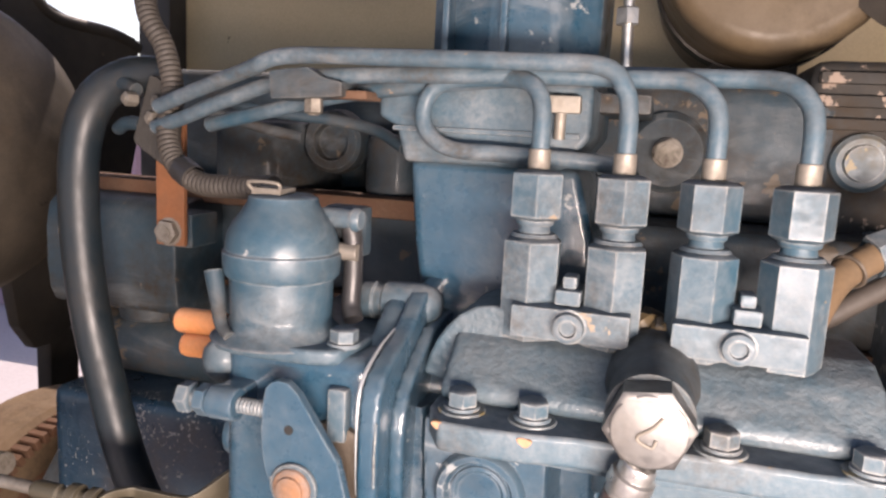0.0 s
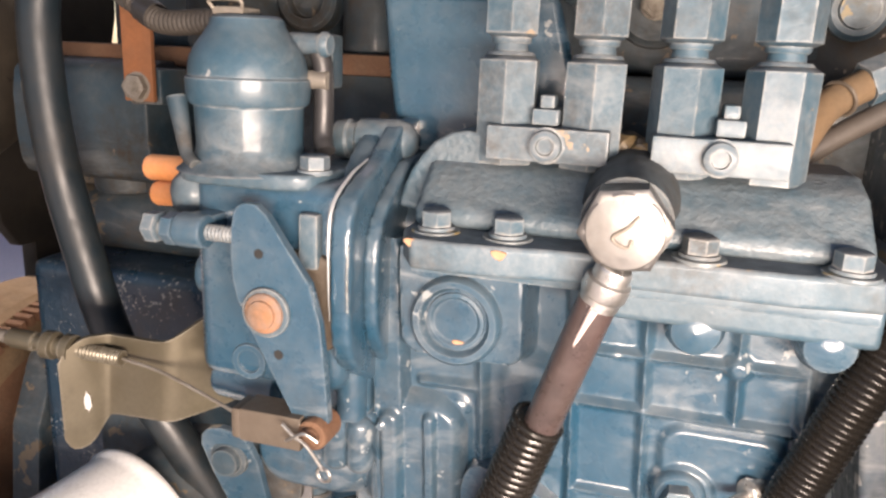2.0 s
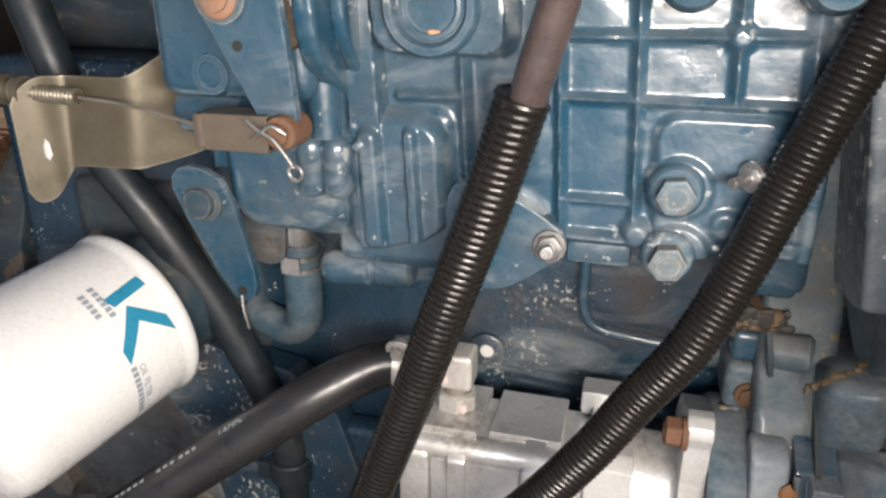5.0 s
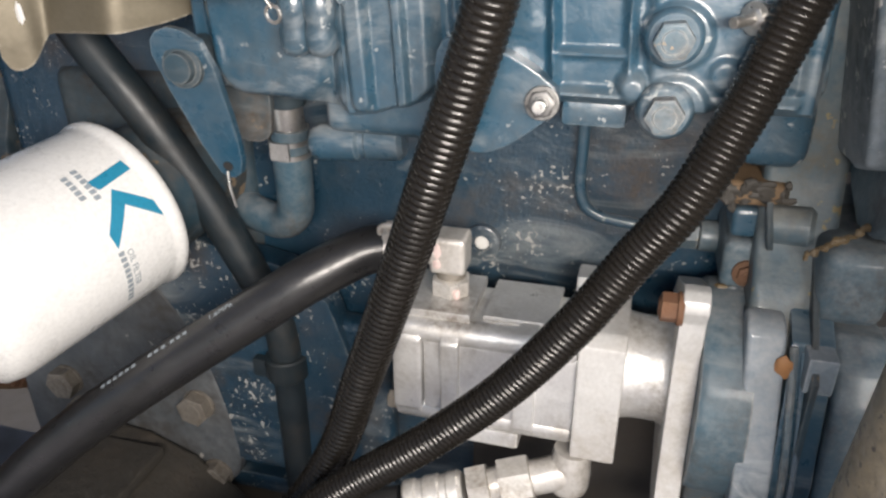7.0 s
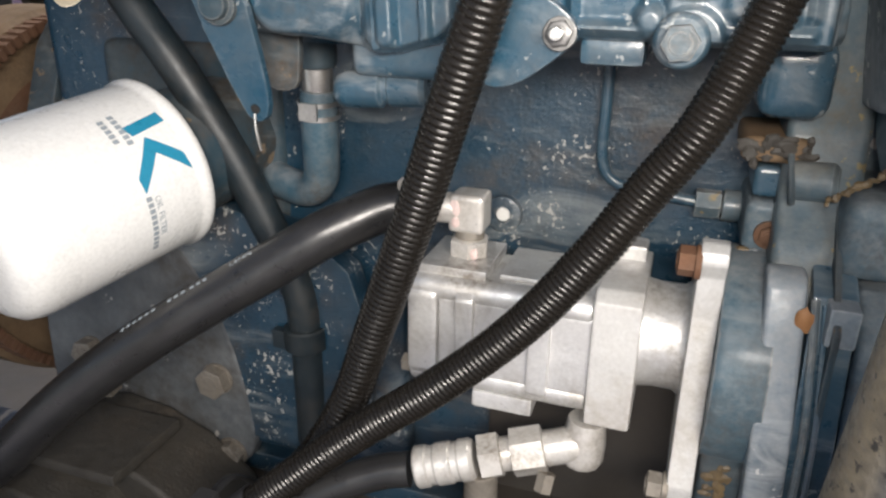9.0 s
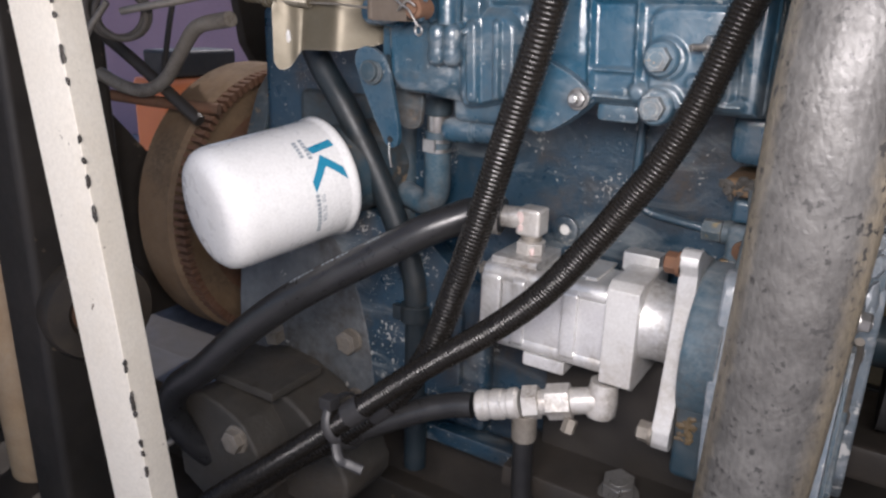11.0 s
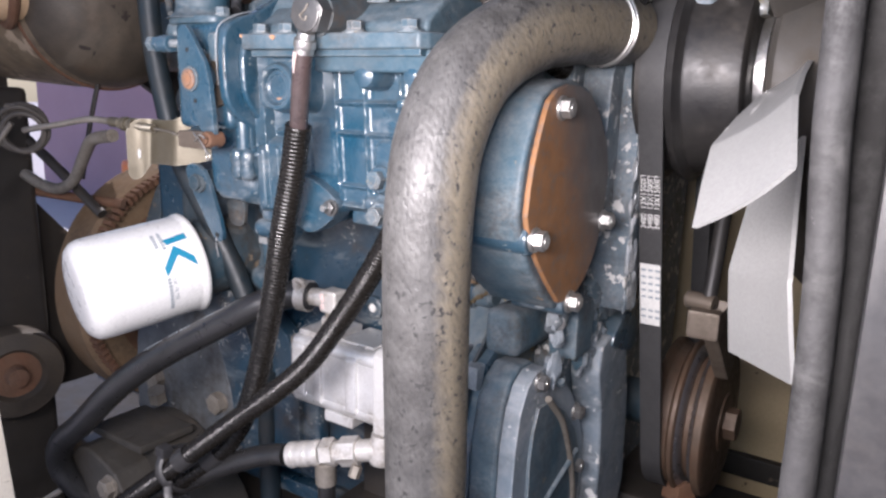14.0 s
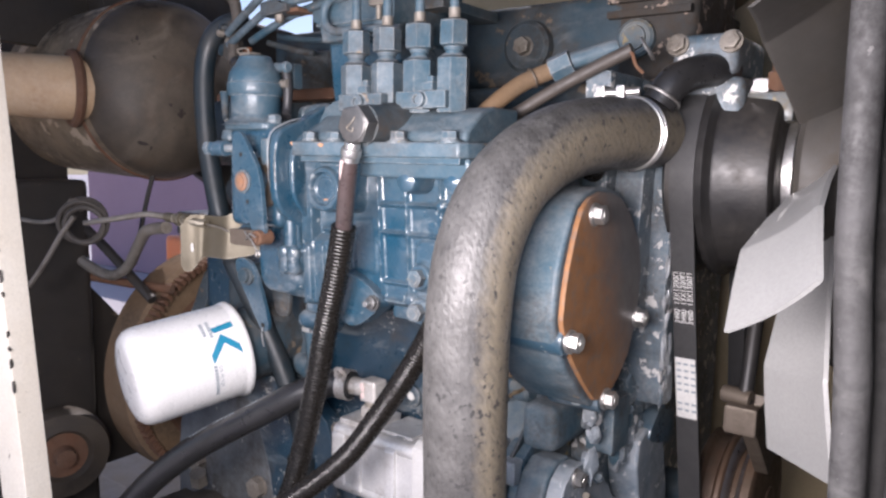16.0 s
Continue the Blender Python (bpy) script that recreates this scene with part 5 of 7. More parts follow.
# ---- stop solenoid with its rounded cap ----
sol = thing("stop_solenoid", (-0.1335, 0.245, 1.0215), "dusty blue domed stop solenoid on the governor", "solenoid")
S0 = (-0.1335, 0.245, 1.0215)
S1 = (-0.1335, 0.245, 1.1)
part("cup", lathe(S0, S1, [(-0.001, 0.0265), (0.0008, 0.0240), (0.0026, 0.0215), (0.005, 0.0198), (0.008, 0.0192), (0.0215, 0.0196), (0.0222, 0.0200)], 44), BLUE_SATIN, sol)
part("cap", lathe(S0, S1, [(0.0222, 0.0206), (0.0232, 0.0216), (0.0265, 0.0221), (0.0300, 0.0222), (0.0315, 0.0222), (0.0322, 0.0212), (0.0350, 0.0211), (0.0385, 0.0205), (0.0425, 0.0185), (0.0465, 0.0155), (0.0495, 0.0135), (0.0520, 0.0128), (0.0532, 0.0110), (0.0535, 0.0001)], 44), BLUE_SATIN, sol, "rounded blue steel cap")
part("clip", joined(box(-0.1420, -0.1300, 0.2360, 0.2480, 1.0745, 1.0772, 0.0006), sweep([(-0.1415, 0.236, 1.0765), (-0.1418, 0.2345, 1.0792), (-0.1305, 0.2345, 1.0792), (-0.1302, 0.236, 1.0765)], 0.0007, 8, 24)), STEEL_WORN, sol, "bent steel clip")
part("nozzle", lathe((-0.1215, 0.255, 1.0662), (-0.10, 0.255, 1.0658), [(0, 0.0038), (0.012, 0.0038), (0.0125, 0.0046), (0.014, 0.0046), (0.0155, 0.0036)], 18), BLUE_DUSTY, sol)
part("nozzle", cyl((-0.1215, 0.255, 1.0535), (-0.1065, 0.255, 1.0533), 0.0034, 18, 0.0006), STEEL_WORN, sol)
part("rear_lug", box(-0.125, -0.108, 0.262, 0.272, 1.050, 1.070, 0.002), BLUE_DARK, sol)
part("drop_tube", sweep([(-0.1115, 0.2565, 1.064), (-0.1100, 0.257, 1.058), (-0.1095, 0.257, 1.045), (-0.1095, 0.256, 1.033), (-0.1070, 0.253, 1.0275)], 0.0038, 12, 30), PLASTIC, sol, "short grimy rubber tube")
part("cable_sleeve", sweep([(-0.1535, 0.2300, 1.0460), (-0.1510, 0.2285, 1.0370), (-0.1480, 0.2265, 1.0270), (-0.1430, 0.2240, 1.0235)], lambda s: 0.0036 - 0.06 * s, 12, 24), BLUE_DARK, sol)
plugs = thing("connector_caps", (-0.185, 0.27, 0.99), "pair of dusty orange rubber connector caps", "connector")
part("cap", cyl((-0.1975, 0.270, 1.0125), (-0.1740, 0.270, 1.0130), 0.0056, 24, 0.0018), ORANGE, plugs)
part("cap", cyl((-0.1955, 0.271, 1.0012), (-0.1745, 0.271, 1.0018), 0.0054, 24, 0.0018), ORANGE, plugs)
part("bracket", sweep([(-0.176, 0.270, 1.0125), (-0.166, 0.268, 1.008), (-0.158, 0.264, 1.006)], 0.005, 14, 16), BLUE_DARK, plugs)

# ---- cable bracket, cable and clevis ----
cb = thing("cable_bracket", (-0.19, 0.24, 0.90), "bent yellow-zinc sheet bracket with an adjuster", "bracket")


def sheet(path, z_of, thick=0.0022):
    """Folded sheet: a plan path (x, y) and its low and high edge along the way."""
    low, _ = ease([(x, y, lo) for (x, y), (lo, hi) in zip(path, z_of)], 44)
    high, _ = ease([(x, y, hi) for (x, y), (lo, hi) in zip(path, z_of)], 44)
    rows = []
    for i in range(44):
        d = low[min(i + 1, 43)] - low[max(i - 1, 0)]
        off = Vector((-d.y, d.x, 0)).normalized() * thick / 2
        rows.append([low[i] - off, high[i] - off, high[i] + off, low[i] + off])
    return rings_to_mesh(rows)


part("plate", sheet([(-0.2150, 0.2285), (-0.2125, 0.2305), (-0.2075, 0.2350), (-0.2035, 0.2410), (-0.2000, 0.2430), (-0.1790, 0.2435), (-0.1740, 0.2445), (-0.1705, 0.2475), (-0.1600, 0.2590), (-0.1520, 0.2680)],
                    [(0.9010, 0.9350), (0.8960, 0.9405), (0.8975, 0.9450), (0.9070, 0.9450), (0.9085, 0.9450), (0.9090, 0.9450), (0.9090, 0.9455), (0.9095, 0.9475), (0.9120, 0.9560), (0.9150, 0.9600)]), GALV, cb)
part("paint_fleck", lump((-0.2062, 0.2335, 0.9170), 0.0016, 0.0008, 0.0045, 88, 0.3), BELT_LABEL, cb, "white scuff mark")
part("adjuster", lathe((-0.2420, 0.2320, 0.9415), (-0.1880, 0.2370, 0.9378), [(0, 0.0036), (0.002, 0.0042), (0.012, 0.0042), (0.0125, 0.0034), (0.017, 0.0034), (0.0172, 0.0060), (0.0215, 0.0060), (0.0217, 0.0036), (0.026, 0.0036), (0.0262, 0.0060), (0.0300, 0.0060), (0.0302, 0.0034)] + [(0.0305 + i * 0.0008, 0.0035 if i % 2 else 0.0029) for i in range(28)], 14), GALV, cb, "threaded cable adjuster")
part("rust_washer", cyl((-0.1535, 0.2580, 0.935), (-0.1505, 0.2600, 0.935), 0.0085, 22, 0.0008), RUST, cb)
part("bolt_boss", cyl((-0.1515, 0.260, 0.935), (-0.140, 0.262, 0.935), 0.008, 22, 0.001), BLUE, cb)
cable = thing("throttle_cable", (-0.3, 0.23, 0.92), "thin steel throttle cable with a coiled loop", "cable")
part("inner_wire", sweep([(-0.190, 0.2368, 0.9379), (-0.165, 0.231, 0.9375), (-0.1215, 0.2145, 0.9355)], 0.0007, 8, 24), STEEL_WORN, cable)
part("outer_sheath", sweep([(-0.243, 0.232, 0.9415), (-0.27, 0.230, 0.9420), (-0.31, 0.227, 0.936), (-0.345, 0.223, 0.931), (-0.36, 0.221, 0.9285)], 0.0028, 10, 30), STEEL_WORN, cable)
for k in range(4):
    part("coil", torus((-0.362 - 0.003 * k, 0.221 + 0.004 * (k % 2), 0.926 + 0.0015 * k), (0.75 + 0.12 * (k % 3), -0.65, 0.25 * (k % 2) - 0.1), 0.0175 + 0.0012 * k, 0.0024, 28, 8), OLD_CONDUIT, cable)
part("tail", sweep([(-0.365, 0.213, 0.935), (-0.378, 0.205, 0.915), (-0.40, 0.200, 0.888), (-0.425, 0.195, 0.862)], 0.0026, 10, 24), STEEL_WORN, cable)
part("tail", sweep([(-0.375, 0.226, 0.94), (-0.37, 0.215, 0.952), (-0.39, 0.215, 0.935), (-0.43, 0.215, 0.925), (-0.50, 0.215, 0.925)], 0.0024, 10, 24), STEEL_WORN, cable)
clevis = thing("clevis", (-0.11, 0.215, 0.925), "small rusty steel clevis joining cable and lever", "clevis")
part("fork", prism("x", [(0.2090, 0.9293), (0.2215, 0.9293), (0.2215, 0.9306), (0.2103, 0.9306), (0.2103, 0.9402), (0.2215, 0.9402), (0.2215, 0.9415), (0.2090, 0.9415)], -0.1195, -0.0960, 0.0003, 1), BROWN_STEEL, clevis)
part("nose", prism("x", [(0.2090, 0.9296), (0.2210, 0.9296), (0.2210, 0.9412), (0.2090, 0.9412)], -0.1228, -0.1192, 0.0012), BROWN_STEEL, clevis)
part("pin", joined(cyl((-0.0918, 0.2085, 0.9362), (-0.0913, 0.2220, 0.9362), 0.0058, 22, 0.0016), cyl((-0.0918, 0.2068, 0.9362), (-0.0918, 0.2090, 0.9362), 0.0036, 20, 0.0008)), RUST, clevis, "rust-brown clevis pin")
part("cotter", joined(sweep([(-0.1007, 0.2055, 0.9409), (-0.0962, 0.2045, 0.9379), (-0.0912, 0.2035, 0.9359), (-0.0877, 0.2038, 0.9314), (-0.0852, 0.2045, 0.9269)], 0.0006, 8, 24), sweep([(-0.0992, 0.2055, 0.9349), (-0.0947, 0.2040, 0.9382), (-0.0912, 0.2033, 0.9399), (-0.0867, 0.2040, 0.9374)], 0.0006, 8, 24), torus((-0.0850, 0.2046, 0.9252), (0.2, 1, 0.1), 0.0026, 0.0006, 20, 6)), STEEL, clevis, "bright split pin")

# ---- dark dipstick tube and elbow hose ----
dip = thing("breather_tube", (-0.2, 0.31, 0.56), "long dark blue-grey tube bending down beside the filter", "tube")
part("tube", sweep([(-0.235, 0.315, 1.121), (-0.258, 0.312, 1.119), (-0.275, 0.308, 1.106), (-0.2815, 0.304, 1.075), (-0.2775, 0.302, 1.018), (-0.265, 0.302, 0.960), (-0.247, 0.303, 0.905), (-0.2180, 0.305, 0.8620), (-0.1965, 0.3120, 0.8180), (-0.1800, 0.3170, 0.7780), (-0.1660, 0.3200, 0.7420), (-0.1620, 0.3215, 0.715), (-0.1620, 0.3230, 0.66), (-0.1625, 0.3240, 0.56)], 0.0098, 18, 90), TUBE, dip)
part("collar", lathe((-0.1620, 0.3215, 0.712), (-0.1620, 0.3218, 0.690), [(0, 0.0118), (0.001, 0.0128), (0.014, 0.0128), (0.015, 0.0118)], 24), TUBE, dip)
part("tab", box(-0.182, -0.166, 0.316, 0.326, 0.696, 0.708, 0.001), TUBE, dip)
part("side_bolt", cyl((-0.290, 0.300, 1.042), (-0.284, 0.302, 1.042), 0.0040, 16, 0.001), STEEL_WORN, dip)
elbow = thing("return_hose", (-0.15, 0.33, 0.79), "short dusty blue elbow hose with a spring clip", "hose")
part("tube", sweep([(-0.1430, 0.318, 0.853), (-0.1440, 0.319, 0.838), (-0.1455, 0.322, 0.820), (-0.149, 0.326, 0.803), (-0.160, 0.331, 0.794), (-0.180, 0.337, 0.795), (-0.190, 0.345, 0.797)], 0.0098, 20, 50), BLUE_DUSTY, elbow)
part("neck", cyl((-0.1425, 0.316, 0.866), (-0.1432, 0.318, 0.848), 0.0080, 22, 0.001), STEEL, elbow)
part("neck_boss", cyl((-0.1420, 0.315, 0.888), (-0.1425, 0.316, 0.864), 0.0105, 22, 0.003), BLUE_DARK, elbow)
part("spring_clip", joined(band((-0.1435, 0.3182, 0.8465), (0.03, -0.05, 1), 0.0100, 0.0024, 0.0008), band((-0.1436, 0.3185, 0.8395), (0.03, -0.05, 1), 0.0100, 0.0024, 0.0008), box(-0.149, -0.139, 0.3065, 0.3085, 0.8385, 0.8475, 0.0004)), STEEL, elbow, "bright spring clip")

# ---- oil filter ----
F_AXIS = Vector((0.2773, 0.9496, 0.1460))
F_MID = Vector((-0.2457, 0.2500, 0.8033))
F_R = 0.0453
F_U = F_AXIS.cross(Vector((0, 0, 1))).normalized()
F_W = F_U.cross(F_AXIS)


def on_filter(s, deg, lift=0.00025):
    """A point on the filter's skin: metres along its axis and degrees round it."""
    a = radians(deg)
    return F_MID + F_AXIS * s + (F_U * math.cos(a) + F_W * math.sin(a)) * (F_R + lift)


def decal(outline, lift=0.0003, steps=10):
    """A thin printed shape on the filter's skin from an outline of (s, degrees), cut fine along its edges."""
    bm = bmesh.new()
    vs = [bm.verts.new((s, d / 1265.0, 0)) for s, d in outline]
    bm.faces.new(vs)
    bmesh.ops.triangulate(bm, faces=bm.faces[:])
    bmesh.ops.subdivide_edges(bm, edges=bm.edges[:], cuts=4, use_grid_fill=True)
    bmesh.ops.solidify(bm, geom=bm.faces[:], thickness=0.0001)
    for v in bm.verts:
        v.co = on_filter(v.co.x, v.co.y * 1265.0, lift + v.co.z)
    return bm


def lettering(text, size, place, depth=0.00008):
    """Built-in font, set flat and laid on by place(u, v, w)."""
    cu = bpy.data.curves.new("lettering", "FONT")
    cu.body, cu.size, cu.extrude, cu.resolution_u = text, size, depth, 3
    ob = bpy.data.objects.new("lettering", cu)
    scene.collection.objects.link(ob)
    dg = bpy.context.evaluated_depsgraph_get()
    dg.update()
    me = bpy.data.meshes.new_from_object(ob.evaluated_get(dg))
    bm = bmesh.new()
    bm.from_mesh(me)
    for v in bm.verts:
        v.co = place(*v.co)
    bpy.data.objects.remove(ob)
    bpy.data.curves.remove(cu)
    bpy.data.meshes.remove(me)
    return bm


oil = thing("oil_filter", F_MID - Vector((0, 0, F_R)), "white enamelled spin-on oil filter with teal marking", "oil filter")
end, rim = F_MID - F_AXIS * 0.054, F_MID + F_AXIS * 0.050
canister = part("canister", lathe(end, rim, [(0, 0.0001), (0.0003, 0.020), (0.0012, 0.0320), (0.0035, 0.0385), (0.008, 0.0430), (0.014, 0.0450), (0.022, F_R), (0.094, F_R), (0.0965, 0.0460), (0.0990, 0.0470), (0.1015, 0.0470), (0.1035, 0.0455), (0.104, 0.040)], 64), WHITE, oil)
part("seal_plate", lathe(rim - F_AXIS * 0.001, rim + F_AXIS * 0.03, [(0, 0.041), (0.004, 0.0405), (0.005, 0.036), (0.075, 0.034)], 40), BLUE_DARK, oil, "grey mounting boss")
part("mark_bar", decal([(0.0180, 49.0), (0.0385, 52.0), (0.0395, 44.5), (0.0205, 41.8)]), TEAL, canister)
part("mark_chevron", decal([(0.0252, 39.3), (0.0392, 22.5), (0.0405, 11.0), (0.0262, 28.0), (0.0126, 7.5), (0.0118, 17.4)]), TEAL, canister)
turn = 360 / (2 * math.pi * F_R)
part("lettering", lettering("OIL FILTER", 0.0046, lambda u, v, w: on_filter(0.0160 + v, 4.5 - u * turn, 0.0002 + w)), GREY_INK, canister)
for s, d0, d1 in ((0.0160, 60.0, 36.5), (0.0102, 58.5, 40.0)):
    n_bars = 6 if d0 > 59 else 5
    for k in range(n_bars):
        w_ = (d0 - d1) / n_bars
        part("print_bar", decal([(s, d0 - k * w_), (s + 0.0030, d0 - k * w_), (s + 0.0030, d0 - (k + 0.72) * w_), (s, d0 - (k + 0.72) * w_)]), GREY_INK, canister)
for k in range(10):
    part("print_bar", decal([(0.0115, 5.5 - k * 4.0), (0.0145, 5.5 - k * 4.0), (0.0145, 2.7 - k * 4.0), (0.0115, 2.7 - k * 4.0)]), GREY_INK, canister)
part("filter_seat", box(-0.30, -0.18, 0.338, 0.40, 0.765, 0.87, 0.01, 3), BLUE_DARK, block)

# ---- flywheel ----
fly = thing("flywheel", (-0.43, 0.44, 0.58), "rust-brown flywheel with a toothed ring", "flywheel")
FC = (0.44, 0.73)
part("rim", lathe((-0.475, *FC), (-0.40, *FC), [(0, 0.10), (0.001, 0.140), (0.006, 0.148), (0.048, 0.148), (0.052, 0.144), (0.053, 0.11), (0.050, 0.10)], 72), RUST_TAN, fly)
part("disc", lathe((-0.47, *FC), (-0.41, *FC), [(0, 0.001), (0, 0.139), (0.045, 0.139), (0.050, 0.05), (0.055, 0.03), (0.055, 0.0001)], 48), RUST, fly)


def ring_teeth(n=110):
    bms = bmesh.new()
    for k in range(n):
        a = 2 * math.pi * k / n
        h = 0.55 * math.pi / n
        quad = []
        for x in (-0.4245, -0.4085):
            for r in (0.1365, 0.1440):
                for s in (-h, h):
                    quad.append(bms.verts.new((x, FC[0] + r * math.cos(a + s), FC[1] + r * math.sin(a + s))))
        for f in ((0, 1, 3, 2), (4, 6, 7, 5), (0, 2, 6, 4), (1, 5, 7, 3), (2, 3, 7, 6), (0, 4, 5, 1)):
            bms.faces.new([quad[i] for i in f])
    return bms


part("teeth", ring_teeth(), RUST, fly, kind="stuff")
part("bell_plate", prism("x", smooth_poly([(0.335, 0.60), (0.335, 0.80), (0.37, 0.88), (0.44, 0.92), (0.60, 0.92), (0.66, 0.80), (0.66, 0.60)], 1), -0.372, -0.350, 0.003), BLUE_DARK, block)
part("crank_flange", cyl((-0.412, *FC), (-0.371, *FC), 0.06, 30, 0.003), BLUE_DARK, fly)


# ---- hydraulic gear pump ----
hyd = thing("hydraulic_pump", (0.0, 0.295, 0.71), "silver aluminium hydraulic gear pump on the gear case", "hydraulic pump")
HY, HZ = 0.2985, 0.7500


def pump_section(x0, x1, half, front, bev):
    """A rounded-square slice of the pump across its length."""
    h = half
    pts = [(HY - front, HZ - h * 0.72), (HY - front, HZ + h * 0.72), (HY - front * 0.70, HZ + h), (HY + front * 0.70, HZ + h), (HY + front, HZ + h * 0.72), (HY + front, HZ - h * 0.72), (HY + front * 0.70, HZ - h), (HY - front * 0.70, HZ - h)]
    return prism("x", pts, x0, x1, bev, 2)


part("end_cover", pump_section(-0.0770, -0.0622, 0.0290, 0.0275, 0.0025), ALU, hyd)
part("body", pump_section(-0.0620, 0.0105, 0.0275, 0.0255, 0.002), ALU, hyd)
for x0, x1 in ((-0.0530, -0.0440), (-0.0180, -0.0080)):
    part("web", pump_section(x0, x1, 0.0292, 0.0290, 0.0015), ALU, hyd)
for z in (0.7722, 0.7278):
    part("bolt_rail", cyl((-0.0765, 0.2790, z), (0.0100, 0.2790, z), 0.0068, 20, 0.002), ALU, hyd)
part("mount_block", prism("x", [(0.2690, 0.7190), (0.2690, 0.7810), (0.2760, 0.7850), (0.3280, 0.7850), (0.3280, 0.7150), (0.2760, 0.7150)], 0.0100, 0.0305, 0.0018), ALU_PAINT, hyd, "block coated in silver paint")
part("neck", lathe((0.0305, HY, HZ + 0.006), (0.06, HY, HZ + 0.006), [(0, 0.0255), (0.006, 0.0245), (0.016, 0.0245), (0.019, 0.0265)], 40), ALU, hyd)
part("mount_flange", prism("x", smooth_poly([(0.2735, 0.7950), (0.2660, 0.8080), (0.2760, 0.8140), (0.2900, 0.8070), (0.3220, 0.7950), (0.3300, 0.7600), (0.3200, 0.7160), (0.2760, 0.6930), (0.2600, 0.6900), (0.2540, 0.7000), (0.2600, 0.7180), (0.2640, 0.7350)], 1), 0.0495, 0.0605, 0.0014), ALU_PAINT, hyd)
bolt(hyd, (0.0495, 0.2735, 0.8035), (-1, 0, 0), 0.0110, 0.0085, RUST, 0.0072, label="rusty hexagon bolt")
bolt(hyd, (0.0495, 0.2605, 0.7005), (-1, 0, 0), 0.0110, 0.0085, STEEL_WORN, 0.0070)
bolt(hyd, (-0.0770, 0.2790, 0.7278), (-1, 0, 0), 0.0085, 0.0050, STEEL_WORN)
bolt(hyd, (-0.0770, 0.2790, 0.7722), (-1, 0, 0), 0.0085, 0.0040, STEEL_WORN)
port = part("port_flange", box(-0.0735, -0.0405, 0.278, 0.318, 0.7775, 0.7830, 0.001), ALU, hyd)
part("outlet_port", box(-0.045, -0.015, 0.275, 0.320, 0.7120, 0.7215, 0.002), ALU, hyd)
part("top_rib", joined(box(0.004, 0.028, 0.312, 0.3270, 0.779, 0.7920, 0.002), box(-0.036, -0.002, 0.285, 0.322, 0.7775, 0.7800, 0.001)), ALU, hyd)

# suction elbow and thick hose
suction = thing("suction_hose", (-0.2, 0.25, 0.6), "thick plain black hydraulic hose with a clamp and zinc elbow", "hose")
part("elbow_nut", hexagon_nut((-0.0550, 0.2990, 0.7790), (-0.0548, 0.2988, 0.7915), 0.0172, 0.2, 0.0014), ZINC, suction, "bright zinc hexagon")
part("elbow_collar", cyl((-0.0549, 0.2990, 0.7910), (-0.0549, 0.2988, 0.7965), 0.0072, 20, 0.0006), STEEL_WORN, suction)
part("elbow", joined(box(-0.0636, -0.0464, 0.2905, 0.3070, 0.7955, 0.8140, 0.0026, 3), cyl((-0.0600, 0.2970, 0.8060), (-0.0840, 0.2915, 0.8060), 0.0074, 22, 0.001)), ZINC, suction, "bright zinc elbow")
for k, (px, pz, w) in enumerate(((-0.0600, 0.8080, 0.0036), (-0.0595, 0.8010, 0.0028), (-0.0500, 0.7860, 0.0026))):
    part("paint_dab", lump((px, 0.2902 if k < 2 else 0.2904, pz), w * 0.7, 0.0009, w, 400 + k, 0.3), PINK_PAINT, suction, "pale pink paint dab")
SUC = [(-0.0740, 0.2938, 0.8060), (-0.0840, 0.2915, 0.8062), (-0.0940, 0.2870, 0.8050), (-0.1050, 0.2800, 0.8005), (-0.1200, 0.2700, 0.7930), (-0.1400, 0.2600, 0.7800), (-0.1620, 0.2490, 0.7660), (-0.1880, 0.2350, 0.7490), (-0.2180, 0.2240, 0.7270), (-0.2500, 0.2150, 0.6990), (-0.2860, 0.2090, 0.6640), (-0.3150, 0.2060, 0.6400), (-0.3300, 0.2080, 0.6150), (-0.3250, 0.2150, 0.5900), (-0.31, 0.23, 0.565)]
part("hose", sweep(SUC, 0.0116, 26, 110), HOSE, suction)
HOSE_LINE = ease(SUC, 400)[0]


def on_hose(s, deg, lift=0.0001):
    """A point on the thick hose's skin: share of its length and degrees round it from its upper side."""
    i = min(int(s * 399), 397)
    c, d = HOSE_LINE[i].lerp(HOSE_LINE[i + 1], s * 399 - i), (HOSE_LINE[i + 1] - HOSE_LINE[i]).normalized()
    out = Vector((0, -1, 0))
    out = (out - d * out.dot(d)).normalized()
    side = d.cross(out)
    a = radians(deg)
    return c + (out * math.cos(a) + side * math.sin(a)) * (0.0116 + lift)


HOSE_LEN = sum((b - a).length for a, b in zip(HOSE_LINE, HOSE_LINE[1:]))
PRINT_SIDE = 1
part("print", lettering("1.6MPa", 0.0046, lambda u, v, w: on_hose(0.245 - u / HOSE_LEN, PRINT_SIDE * (56 + v * 4900), w)), GREY_INK, suction)
for s0, n_b in ((0.275, 3), (0.305, 3), (0.345, 6)):
    for k in range(n_b):
        q = [on_hose(s0 + (k * 0.0036 + e) / HOSE_LEN, PRINT_SIDE * g, lf) for lf in (0.0002, -0.0004) for e, g in ((0, 58), (0.0020, 58), (0.0020, 66), (0, 66))]
        part("print_bar", rings_to_mesh([q[:4], q[4:]]), GREY_INK, suction)
